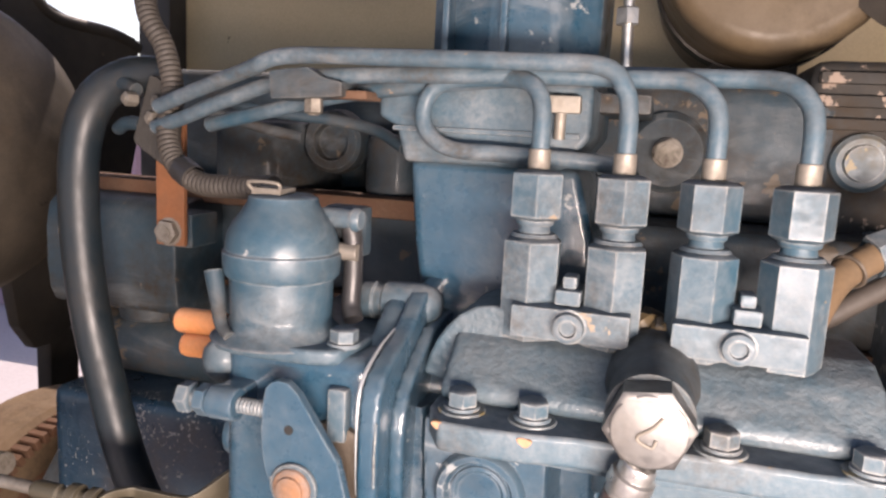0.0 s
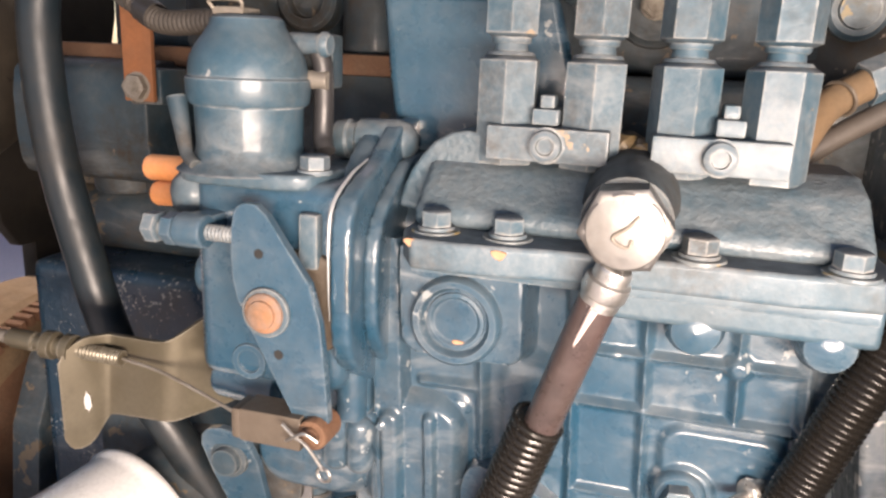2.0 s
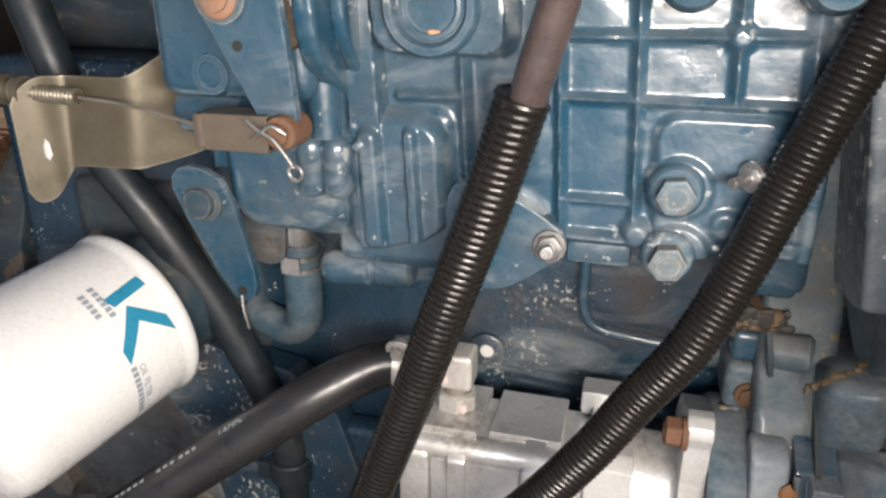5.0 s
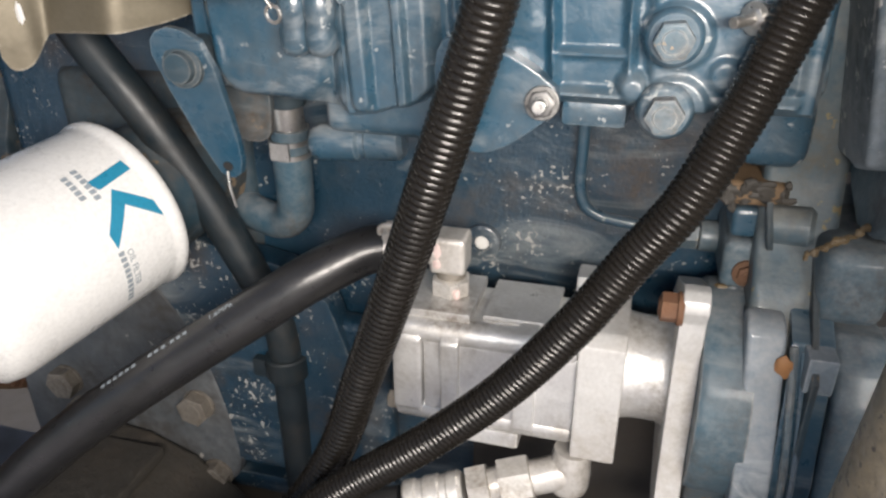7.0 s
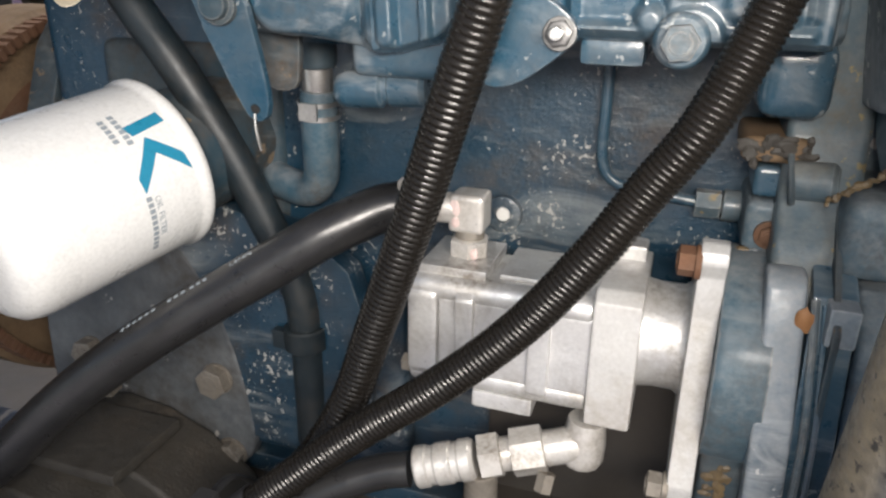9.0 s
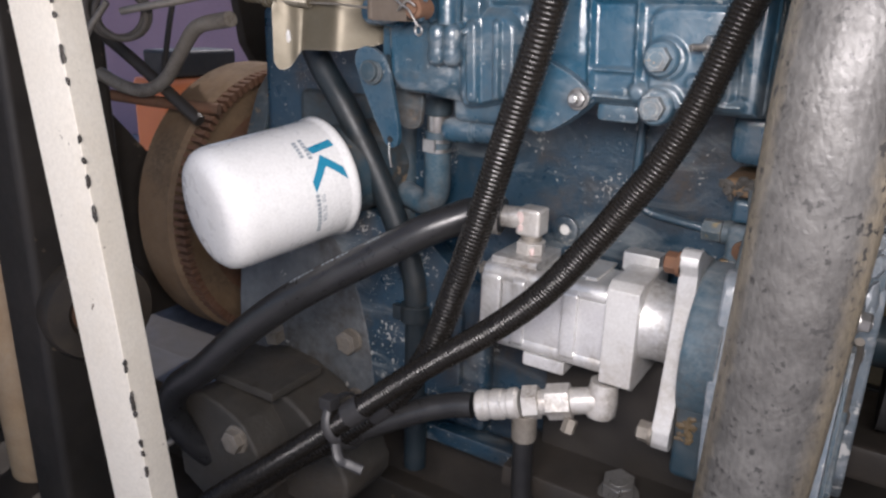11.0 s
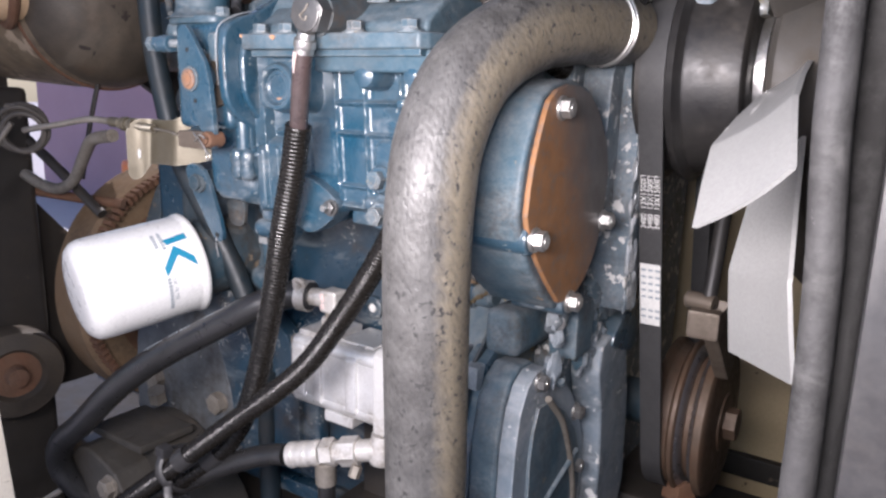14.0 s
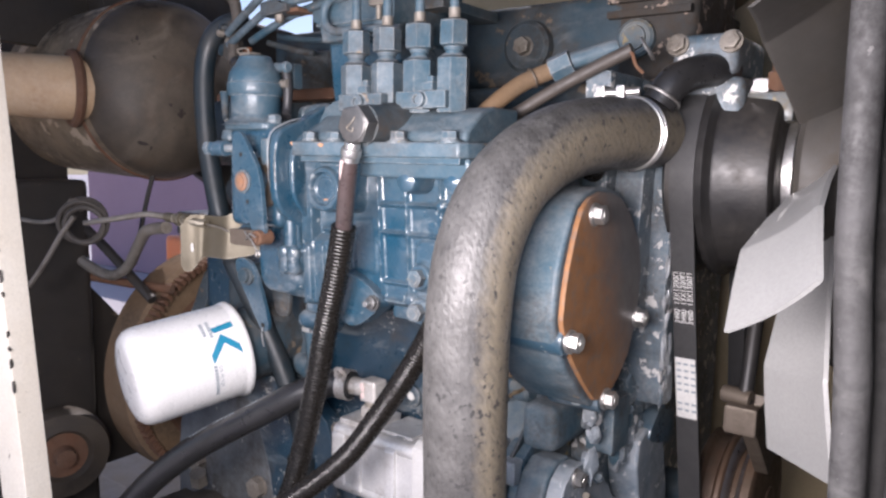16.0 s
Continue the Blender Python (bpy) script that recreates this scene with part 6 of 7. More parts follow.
part("clamp_band", joined(band((-0.0800, 0.2925, 0.8060), (-1, -0.22, 0.02), 0.0122, 0.0095, 0.0009), torus((-0.0800, 0.2850, 0.8170), (0, 1, 0.4), 0.0052, 0.0014, 20, 8), cyl((-0.0790, 0.2805, 0.8160), (-0.0810, 0.2890, 0.8190), 0.0036, 14, 0.0008)), ZINC, suction, "worm-drive clamp")

# pressure line under the pump
press = thing("pressure_hose", (-0.1, 0.25, 0.6), "black hydraulic hose with a crimped zinc fitting", "hose")
part("hose", sweep([(-0.0700, 0.2560, 0.6815), (-0.0850, 0.2520, 0.6785), (-0.1100, 0.2420, 0.6690), (-0.1450, 0.2280, 0.6500), (-0.1850, 0.2120, 0.6230), (-0.2250, 0.2000, 0.5920), (-0.27, 0.19, 0.55), (-0.32, 0.19, 0.50)], 0.0088, 20, 70), HOSE, press)
part("crimp", lathe((-0.0675, 0.2590, 0.6810), (-0.0350, 0.2670, 0.6900), [(0, 0.0098), (0.001, 0.0106), (0.006, 0.0106), (0.007, 0.0098), (0.010, 0.0098), (0.011, 0.0106), (0.018, 0.0106), (0.019, 0.0098), (0.022, 0.0098), (0.023, 0.0106), (0.028, 0.0106), (0.030, 0.0090)], 16), ZINC, press)
part("hexagon", hexagon((-0.0370, 0.2665, 0.6895), (-0.0270, 0.2695, 0.6920), 0.0200, 0.3), ZINC, press)
part("nut", joined(cyl((-0.0280, 0.2690, 0.6917), (-0.0210, 0.2710, 0.6935), 0.0085, 20, 0.001), hexagon((-0.0220, 0.2705, 0.6932), (-0.0070, 0.2745, 0.6970), 0.0205, 0.1)), ZINC, press)
part("end_elbow", joined(cyl((-0.0080, 0.2740, 0.6968), (0.0160, 0.2810, 0.7030), 0.0088, 20, 0.002), lathe((0.0100, 0.2800, 0.6900), (0.0110, 0.2810, 0.7140), [(0, 0.009), (0.003, 0.0105), (0.012, 0.0105), (0.024, 0.009)], 12)), ZINC, press)
part("branch_cap", hexagon((-0.0040, 0.2680, 0.6880), (-0.0050, 0.2640, 0.6790), 0.0080), STEEL_WORN, press)
drop = thing("drop_hose", (-0.035, 0.265, 0.5), "thin black hose hanging below a zinc union", "hose")
part("union", cyl((-0.0365, 0.2670, 0.6820), (-0.0362, 0.2675, 0.6620), 0.0085, 16, 0.001), STEEL_WORN, drop)
part("hose", sweep([(-0.0362, 0.2675, 0.6640), (-0.0360, 0.2680, 0.64), (-0.0350, 0.2690, 0.61), (-0.030, 0.272, 0.56), (-0.02, 0.28, 0.50), (-0.01, 0.30, 0.44)], 0.0072, 16, 40), HOSE, drop)

# ---- corrugated conduits ----
feed = thing("feed_line", (-0.02, 0.22, 0.9), "worn reddish rubber fuel line under a crimped fitting", "hose")
part("crimp", lathe((0.0030, 0.2120, 1.0070), (-0.0030, 0.2145, 0.9890), [(0, 0.0050), (0.001, 0.0056), (0.004, 0.0056), (0.0045, 0.0068), (0.0060, 0.0070), (0.0090, 0.0070), (0.0098, 0.0066), (0.010, 0.0062), (0.013, 0.0062)], 24), STEEL, feed)
part("hose", sweep([(-0.0010, 0.2135, 0.9960), (-0.0050, 0.2155, 0.9830), (-0.0110, 0.2195, 0.9630), (-0.0175, 0.2240, 0.9420), (-0.0235, 0.2268, 0.9280)], 0.0061, 20, 30), PIPE_HOSE, feed)
part("paint_streak", sweep([(-0.0015, 0.2068, 0.9950), (-0.0040, 0.2080, 0.9890), (-0.0062, 0.2100, 0.9830), (-0.0082, 0.2112, 0.9765)], lambda s: max(0.0014 - 0.06 * s, 0.0003), 8, 20), PINK_PAINT, feed, "pale paint run")
con_a = thing("corrugated_conduit", (-0.1, 0.23, 0.65), "glossy black corrugated conduit sleeving the fuel line", "conduit", group="conduits")
part("sleeve", corrugated([(-0.0168, 0.2240, 0.9490), (-0.0262, 0.2275, 0.9185), (-0.0362, 0.2300, 0.8890), (-0.0450, 0.2325, 0.8640), (-0.0550, 0.2365, 0.8350), (-0.0670, 0.2400, 0.8020), (-0.0810, 0.2430, 0.7640), (-0.0960, 0.2425, 0.7220), (-0.1165, 0.2380, 0.6860), (-0.1450, 0.2250, 0.6560), (-0.1850, 0.2050, 0.6250), (-0.2250, 0.1900, 0.5900), (-0.28, 0.18, 0.54)], 0.0090, 0.0028, depth=0.06), CONDUIT, con_a)
part("cut_end", torus((-0.0170, 0.2241, 0.9484), (-0.31, 0.12, -0.95), 0.0080, 0.0012, 28, 8), CONDUIT, con_a)
part("tape", band((-0.1300, 0.2325, 0.6712), (-0.68, -0.28, -0.67), 0.0094, 0.016, 0.0006), PLASTIC, con_a)
con_b = thing("corrugated_conduit", (0.0, 0.23, 0.65), "wet-looking black corrugated conduit sweeping down the engine", "conduit", group="conduits")
part("sleeve", corrugated([(0.122, 0.330, 0.990), (0.1140, 0.2950, 1.0020), (0.1060, 0.2650, 1.0080), (0.0970, 0.2480, 1.0000), (0.0840, 0.2420, 0.9760), (0.0745, 0.2415, 0.9510), (0.0640, 0.2415, 0.9200), (0.0550, 0.2400, 0.8940), (0.0425, 0.2350, 0.8660), (0.0272, 0.2340, 0.8420), (0.0110, 0.2300, 0.8170), (-0.0140, 0.2280, 0.7840), (-0.0440, 0.2240, 0.7550), (-0.0830, 0.2190, 0.7230), (-0.1130, 0.2100, 0.6970), (-0.1480, 0.1980, 0.6650), (-0.1880, 0.1830, 0.6300), (-0.2350, 0.1730, 0.5900), (-0.29, 0.17, 0.54)], 0.0081, 0.0022, depth=0.07), CONDUIT, con_b)
part("tape", band((-0.1300, 0.2045, 0.6818), (-0.68, -0.24, -0.62), 0.0084, 0.014, 0.0006), PLASTIC, con_b)
tie = thing("cable_tie", (-0.143, 0.205, 0.67), "shiny black cable tie bunching the hoses", "cable tie")
part("loop", sweep([(-0.1470, 0.1960, 0.6830), (-0.1440, 0.1900, 0.6720), (-0.1380, 0.1930, 0.6600), (-0.1370, 0.2100, 0.6480), (-0.1450, 0.2360, 0.6450), (-0.1520, 0.2420, 0.6600), (-0.1520, 0.2250, 0.6780), (-0.1480, 0.2010, 0.6850)], 0.0030, 8, 50, flat=0.4), PLASTIC, tie)
part("head", box(-0.153, -0.143, 0.194, 0.204, 0.680, 0.689, 0.0012), PLASTIC, tie)
part("tail", sweep([(-0.1400, 0.1950, 0.6620), (-0.1330, 0.1900, 0.6520), (-0.1280, 0.1930, 0.6480), (-0.1180, 0.1960, 0.6450)], 0.0036, 8, 20, flat=0.5), PLASTIC, tie)

# ---- gear case and front covers ----
gear = thing("gear_case", (0.1, 0.4, 0.6), "blue cast gear case at the front of the engine", "gear case")
part("pump_seat", lathe((0.0605, 0.3000, 0.7510), (0.09, 0.3000, 0.7510), [(0, 0.048), (0.003, 0.050), (0.020, 0.0505)], 44), BLUE_DUSTY, gear)
part("seat_foot", box(0.0615, 0.0800, 0.2580, 0.31, 0.6780, 0.7330, 0.005, 3), BLUE_DARK, gear)
part("sealant_bead", joined(*[lump((0.0690 + random.uniform(-0.004, 0.004), 0.2576, 0.7120 + random.uniform(-0.008, 0.008)), random.uniform(0.001, 0.0026), 0.0008, random.uniform(0.001, 0.003), 960 + k, 0.3) for k in range(12)]), OLD_GASKET, gear, kind="stuff")
part("case", prism("x", smooth_poly([(0.2620, 0.70), (0.2680, 0.77), (0.2790, 0.806), (0.30, 0.83), (0.31, 0.86), (0.30, 0.93), (0.31, 0.99), (0.34, 1.0), (0.62, 1.0), (0.62, 0.60), (0.30, 0.60), (0.26, 0.64)], 1), 0.0765, 0.1080, 0.004, 3), BLUE_RUSTY, gear)
part("edge_strip", sheared(prism("x", smooth_poly([(0.2470, 0.690), (0.2470, 0.735), (0.2500, 0.752), (0.2640, 0.800), (0.2720, 0.806), (0.285, 0.804), (0.285, 0.66), (0.256, 0.66)], 1), 0.0763, 0.0912, 0.0024, 3), -0.042, 0.766), BLUE_PALE, gear, "pale worn flange edge")
part("edge_bead", sweep([(0.0925, 0.2645, 0.798), (0.0940, 0.2570, 0.775), (0.0958, 0.2492, 0.745), (0.0966, 0.2470, 0.700), (0.0980, 0.2530, 0.65)], 0.0016, 8, 30), BLUE_DUSTY, gear)
part("edge_bead", sweep([(0.0965, 0.2650, 0.796), (0.0982, 0.2575, 0.772), (0.0998, 0.2500, 0.742), (0.1006, 0.2478, 0.700), (0.1020, 0.2535, 0.65)], 0.0014, 8, 30), BLUE, gear)
part("front_web", prism("x", [(0.2488, 0.69), (0.2503, 0.742), (0.2583, 0.775), (0.2660, 0.799), (0.30, 0.815), (0.30, 0.64), (0.2550, 0.65)], 0.0916, 0.1078, 0.0015, 2), BLUE, gear)
part("step_plate", box(0.0965, 0.1074, 0.2555, 0.285, 0.7830, 0.7990, 0.0015, 2), BLUE_PALE, gear)
part("gasket", prism("x", [(0.2500, 0.66), (0.2520, 0.79), (0.30, 0.83), (0.60, 0.83), (0.60, 0.62), (0.26, 0.62)], 0.0985, 0.1010, 0.0004, 1), BLUE_DARK, gear)
part("corner_lug", box(0.0660, 0.0850, 0.3030, 0.35, 0.7990, 0.8225, 0.005, 4), BLUE_DUSTY, gear)
part("upper_step", box(0.0670, 0.0790, 0.3045, 0.35, 0.8240, 0.8375, 0.003, 3), BLUE, gear)
for k in range(16):
    part("sealant_lump", lump((random.uniform(0.066, 0.090), 0.3020, random.uniform(0.7965, 0.8030)), random.uniform(0.0010, 0.0030), 0.0018, random.uniform(0.0008, 0.0024), 640 + k, 0.3), (OLD_GASKET, SEALANT, BLUE_DUSTY)[k % 3], gear)
part("rust_pad", box(0.0600, 0.0870, 0.3015, 0.35, 0.8395, 0.8500, 0.004, 3), RUST_TAN, gear, "rust-brown machined pad")
part("oily_dirt", joined(*[lump((0.0735 + random.uniform(-0.0135, 0.0135), 0.3012 + random.uniform(-0.0004, 0.0010), 0.8447 + random.uniform(-0.006, 0.006)), random.uniform(0.0012, 0.0040), random.uniform(0.0006, 0.0012), random.uniform(0.001, 0.0026), 1000 + k, 0.4) for k in range(26)]), DIRT, gear, "caked oily dirt", "stuff")
part("knob", lathe((0.0800, 0.30, 0.8340), (0.0990, 0.296, 0.8355), [(0, 0.006), (0.001, 0.0080), (0.016, 0.0080), (0.018, 0.006)], 22), BLUE_RUSTY, gear)
part("clip", sweep([(0.0776, 0.2900, 0.8470), (0.0782, 0.2880, 0.8420), (0.0798, 0.2880, 0.8330), (0.0810, 0.2900, 0.8270)], 0.0013, 8, 20), BLUE_DARK, gear)
part("sealant_bead", joined(*[lump((0.1095 - 0.0012 * k + random.uniform(-0.0006, 0.0006), 0.2682, 0.8500 - 0.00085 * k + random.uniform(-0.0008, 0.0008)), random.uniform(0.0009, 0.0020), 0.0012, random.uniform(0.0008, 0.0018), 500 + k, 0.25) for k in range(18)]), OLD_GASKET, gear, "squeezed-out yellow-brown sealant", "stuff")
bolt(gear, (0.0765, 0.303, 0.8085), (0, -1, 0), 0.0075, 0.004, RUST, 0.0062)
part("upper_lug", box(0.062, 0.0890, 0.292, 0.36, 0.859, 0.890, 0.009, 4), BLUE, gear)
part("side_ridge", sheared(prism("x", smooth_poly([(0.2860, 0.888), (0.2760, 0.905), (0.2760, 0.985), (0.31, 0.985), (0.31, 0.888)], 1), 0.0790, 0.0850, 0.002, 3), -0.12, 0.91), BLUE_DUSTY, gear)
part("rear_cheek", sheared(prism("x", smooth_poly([(0.2640, 0.868), (0.2600, 0.885), (0.2600, 0.990), (0.33, 0.995), (0.33, 0.862)], 1), 0.0965, 0.1300, 0.003, 3), -0.16, 0.895), BLUE_PALE, gear)
part("rust_patch", lump((0.0895, 0.2610, 0.7905), 0.0034, 0.0020, 0.0050, 77, 0.2), RUST_STAIN, gear, "patch of orange rust")

tc = thing("timing_cover", (0.14, 0.3, 0.84), "blue timing cover with a rust-stained dark face plate", "cover")
PLATE = smooth_poly([(0.240, 0.975), (0.268, 0.981), (0.302, 0.972), (0.333, 0.935), (0.328, 0.893), (0.311, 0.862), (0.273, 0.843), (0.240, 0.873), (0.216, 0.902), (0.220, 0.931), (0.230, 0.958)], 1)
WALL = smooth_poly([(0.238, 0.977), (0.268, 0.984), (0.306, 0.976), (0.340, 0.937), (0.336, 0.890), (0.316, 0.855), (0.276, 0.838), (0.236, 0.868), (0.212, 0.900), (0.215, 0.933), (0.226, 0.960)], 1)
part("wall", prism("x", WALL, 0.1082, 0.1538, 0.003, 3), BLUE_DUSTY, tc)
part("face_plate", prism("x", PLATE, 0.1540, 0.1575, 0.0010), RUST_PLATE, tc, "dark steel plate streaked orange with rust")
for by, bz in ((0.252, 0.9665), (0.2265, 0.8955), (0.2800, 0.8480), (0.326, 0.893)):
    bolt(tc, (0.1575, by, bz), (1, 0, 0.0), 0.0100, 0.0075, STEEL, 0.0070, label="bright flanged bolt")
    part("bolt_lug", cyl((0.120, by, bz), (0.1568, by, bz), 0.0095, 22, 0.002), BLUE, tc)
lc = thing("lower_cover", (0.13, 0.3, 0.62), "blue lower front cover with pale worn rim", "cover")
part("wall", prism("x", smooth_poly([(0.268, 0.800), (0.250, 0.770), (0.246, 0.70), (0.262, 0.64), (0.36, 0.62), (0.375, 0.70), (0.352, 0.755), (0.30, 0.798)], 1), 0.1082, 0.1280, 0.003, 3), BLUE_DUSTY, lc)
part("rim", prism("x", smooth_poly([(0.270, 0.798), (0.252, 0.768), (0.248, 0.70), (0.264, 0.642), (0.358, 0.622), (0.372, 0.70), (0.349, 0.753), (0.30, 0.796)], 1), 0.1280, 0.1400, 0.002, 2), BLUE_PALE, lc, "pale worn rim")
part("face", prism("x", smooth_poly([(0.282, 0.780), (0.268, 0.75), (0.268, 0.70), (0.280, 0.655), (0.35, 0.640), (0.358, 0.70), (0.336, 0.745)], 1), 0.1400, 0.1425, 0.001), BLUE_DUSTY, lc)
part("rib", sweep([(0.1430, 0.290, 0.775), (0.1430, 0.318, 0.745), (0.1430, 0.338, 0.70), (0.1430, 0.345, 0.66)], 0.0025, 10, 24), STEEL_WORN, lc)
part("rib", sweep([(0.1430, 0.272, 0.69), (0.1430, 0.315, 0.705), (0.1430, 0.345, 0.715)], 0.0022, 10, 20), BLUE_DUSTY, lc)
for by, bz in ((0.2800, 0.7900), (0.262, 0.672), (0.350, 0.700), (0.345, 0.745)):
    bolt(lc, (0.1400, by, bz), (1, 0, 0), 0.0095, 0.0065, STEEL, 0.0066)
front = thing("front_plate", (0.12, 0.45, 0.6), "worn blue front plate with white gasket residue", "cover")
part("plate", box(0.1082, 0.128, 0.335, 0.64, 0.60, 1.060, 0.004), PEELING, front)
part("side_box", prism("x", smooth_poly([(0.352, 0.790), (0.385, 0.800), (0.425, 0.770), (0.435, 0.62), (0.37, 0.62), (0.372, 0.72)], 1), 0.1285, 0.1520, 0.003, 3), BLUE_PALE, front, "pale lilac-blue box casting")
part("box_top", prism("x", smooth_poly([(0.372, 0.792), (0.40, 0.812), (0.432, 0.800), (0.432, 0.77), (0.39, 0.782)], 1), 0.1285, 0.1540, 0.003), BLUE, front)
part("mid_lug", box(0.1285, 0.150, 0.315, 0.345, 0.795, 0.835, 0.004), BLUE_DUSTY, front)
part("mid_lug", box(0.0990, 0.125, 0.276, 0.335, 0.802, 0.834, 0.008, 4), BLUE_DUSTY, front)
part("wing", prism("x", smooth_poly([(0.340, 0.92), (0.358, 0.885), (0.40, 0.88), (0.42, 0.92), (0.42, 0.99), (0.40, 1.02), (0.350, 1.01)], 1), 0.1285, 0.1500, 0.003), PEELING, front)
for by, bz in ((0.370, 0.870), (0.362, 0.930), (0.382, 0.835)):
    bolt(front, (0.1285, by, bz), (1, 0, 0), 0.0105, 0.007, BLUE_DUSTY, 0.0075)
part("gasket_strip", prism("x", ragged([(0.366, 0.820), (0.364, 0.90), (0.368, 0.985), (0.374, 1.035), (0.396, 1.035), (0.394, 0.93), (0.390, 0.820)], amp=0.0018, seed=8), 0.1285, 0.1640, 0.0006, 1), PEELING, front, "peeling blue strip with white gasket residue")
rng = random.Random(31)
for k in range(46):
    gz = 0.825 + 0.21 * rng.random()
    gy = 0.3665 + rng.uniform(-0.004, 0.012) + 0.06 * max(0.0, gz - 0.98)
    part("sealant_lump", lump((0.1640, gy, gz), 0.0016, rng.uniform(0.0012, 0.0040), rng.uniform(0.003, 0.010), 100 + k), SEALANT if k % 4 else PEELING, front)
for k in range(34):
    gy = 0.352 + rng.uniform(-0.065, 0.06)
    gz = 0.815 + rng.uniform(-0.035, 0.025)
    part("sealant_lump", lump((0.1425, gy, gz), 0.005, rng.uniform(0.003, 0.011), rng.uniform(0.003, 0.012), 200 + k, 0.4), (PEELING, BLUE_PALE, BLUE_DUSTY)[k % 3], front)

# ---- radiator hose ----
rad_hose = thing("radiator_hose", (0.12, 0.25, 0.5), "thick mottled grey-brown radiator hose with a light clamp", "hose")
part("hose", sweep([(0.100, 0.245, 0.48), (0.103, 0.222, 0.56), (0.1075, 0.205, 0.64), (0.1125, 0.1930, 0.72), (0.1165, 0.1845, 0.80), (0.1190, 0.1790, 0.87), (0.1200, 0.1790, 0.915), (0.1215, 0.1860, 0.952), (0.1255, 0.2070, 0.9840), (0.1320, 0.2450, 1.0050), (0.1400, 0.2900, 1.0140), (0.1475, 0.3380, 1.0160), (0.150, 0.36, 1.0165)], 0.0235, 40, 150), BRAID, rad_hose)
for k, d in enumerate((0.0, 0.0042)):
    c = Vector((0.1460, 0.3280, 1.0158)) + Vector((0.155, 0.985, 0.03)) * d
    part("clamp_wire", torus(c, (0.155, 0.985, 0.03), 0.0240, 0.0013, 48, 8), STEEL, rad_hose, "bright wire clamp")
part("clamp_screw", joined(cyl((0.125, 0.329, 1.0430), (0.150, 0.333, 1.0440), 0.0032, 14, 0.0008), box(0.120, 0.128, 0.324, 0.336, 1.039, 1.048, 0.001), box(0.1355, 0.1415, 0.325, 0.335, 1.039, 1.048, 0.001)), STEEL, rad_hose)
part("outlet_neck", lathe((0.1490, 0.350, 1.0163), (0.158, 0.405, 1.018), [(0, 0.0205), (0.02, 0.0215), (0.045, 0.027), (0.056, 0.030)], 32), BLUE_RUSTY, head)

# fuel supply lines at the front
fl = thing("fuel_supply_hose", (0.1, 0.3, 1.0), "dark rubber supply hose running to the front", "hose")
part("hose", sweep([(0.010, 0.265, 0.990), (0.030, 0.290, 1.002), (0.050, 0.310, 1.020), (0.085, 0.325, 1.0440), (0.115, 0.332, 1.0600), (0.142, 0.335, 1.0720)], 0.0046, 14, 40), BROWN_RUBBER, fl)
part("end_wire", sweep([(0.140, 0.334, 1.071), (0.144, 0.331, 1.068), (0.146, 0.333, 1.061), (0.150, 0.336, 1.056)], 0.0012, 8, 16), RUST, fl)
tl = thing("return_line", (0.06, 0.31, 1.0), "tan fuel hose with a blue union and wire clips", "hose")
part("hose", sweep([(0.0500, 0.272, 1.014), (0.0545, 0.285, 1.026), (0.062, 0.300, 1.040), (0.072, 0.315, 1.052), (0.086, 0.326, 1.060), (0.094, 0.330, 1.064)], 0.0062, 16, 36), RUST_TAN, tl)
part("union", hexagon((0.086, 0.327, 1.0600), (0.100, 0.331, 1.0665), 0.0155, 0.4), BLUE_DUSTY, tl)
part("pipe", cyl((0.099, 0.331, 1.0662), (0.128, 0.345, 1.0760), 0.0058, 18, 0.001), BLUE_DUSTY, tl)
part("wire_clip", joined(torus((0.0520, 0.278, 1.020), (0.4, 0.7, 0.6), 0.0068, 0.0008, 22, 6), sweep([(0.0520, 0.2715, 1.0235), (0.0470, 0.268, 1.029), (0.0440, 0.266, 1.031), (0.0470, 0.268, 1.034), (0.0520, 0.272, 1.0275)], 0.0008, 6, 20)), BROWN_STEEL, tl, "bent spring wire clip")
part("wire_clip", torus((0.076, 0.318, 1.0545), (0.6, 0.6, 0.4), 0.0068, 0.0008, 22, 6), BROWN_STEEL, tl)
part("joint", hexagon((0.0440, 0.262, 1.0070), (0.0520, 0.276, 1.0165), 0.0120, 0.3), BLUE_DUSTY, tl)
th = thing("thermostat_hose", (0.17, 0.38, 1.03), "short black coolant hose with a clip", "hose")
part("hose", sweep([(0.158, 0.345, 1.036), (0.166, 0.350, 1.050), (0.174, 0.362, 1.057), (0.184, 0.375, 1.060), (0.190, 0.39, 1.060)], 0.0115, 20, 36), HOSE, th)
part("clip", joined(torus((0.160, 0.346, 1.041), (0.4, 0.3, 0.8), 0.0132, 0.0010, 26, 6), torus((0.152, 0.336, 1.072), (0.8, 0.2, 0.5), 0.0080, 0.0010, 22, 6)), STEEL, th)
th2 = thing("thermostat_housing", (0.15, 0.42, 1.03), "corroded housing with flaking white and rust paint", "housing")
part("body", box(0.150, 0.205, 0.375, 0.45, 1.020, 1.056, 0.007, 3), PEELING, th2)
part("lid", box(0.156, 0.200, 0.372, 0.45, 1.0562, 1.085, 0.007, 3), PEELING, th2)
for bx in (0.160, 0.196):
    bolt(th2, (bx, 0.372, 1.078), (0, -1, 0.2), 0.011, 0.006, STEEL_WORN, 0.0078)
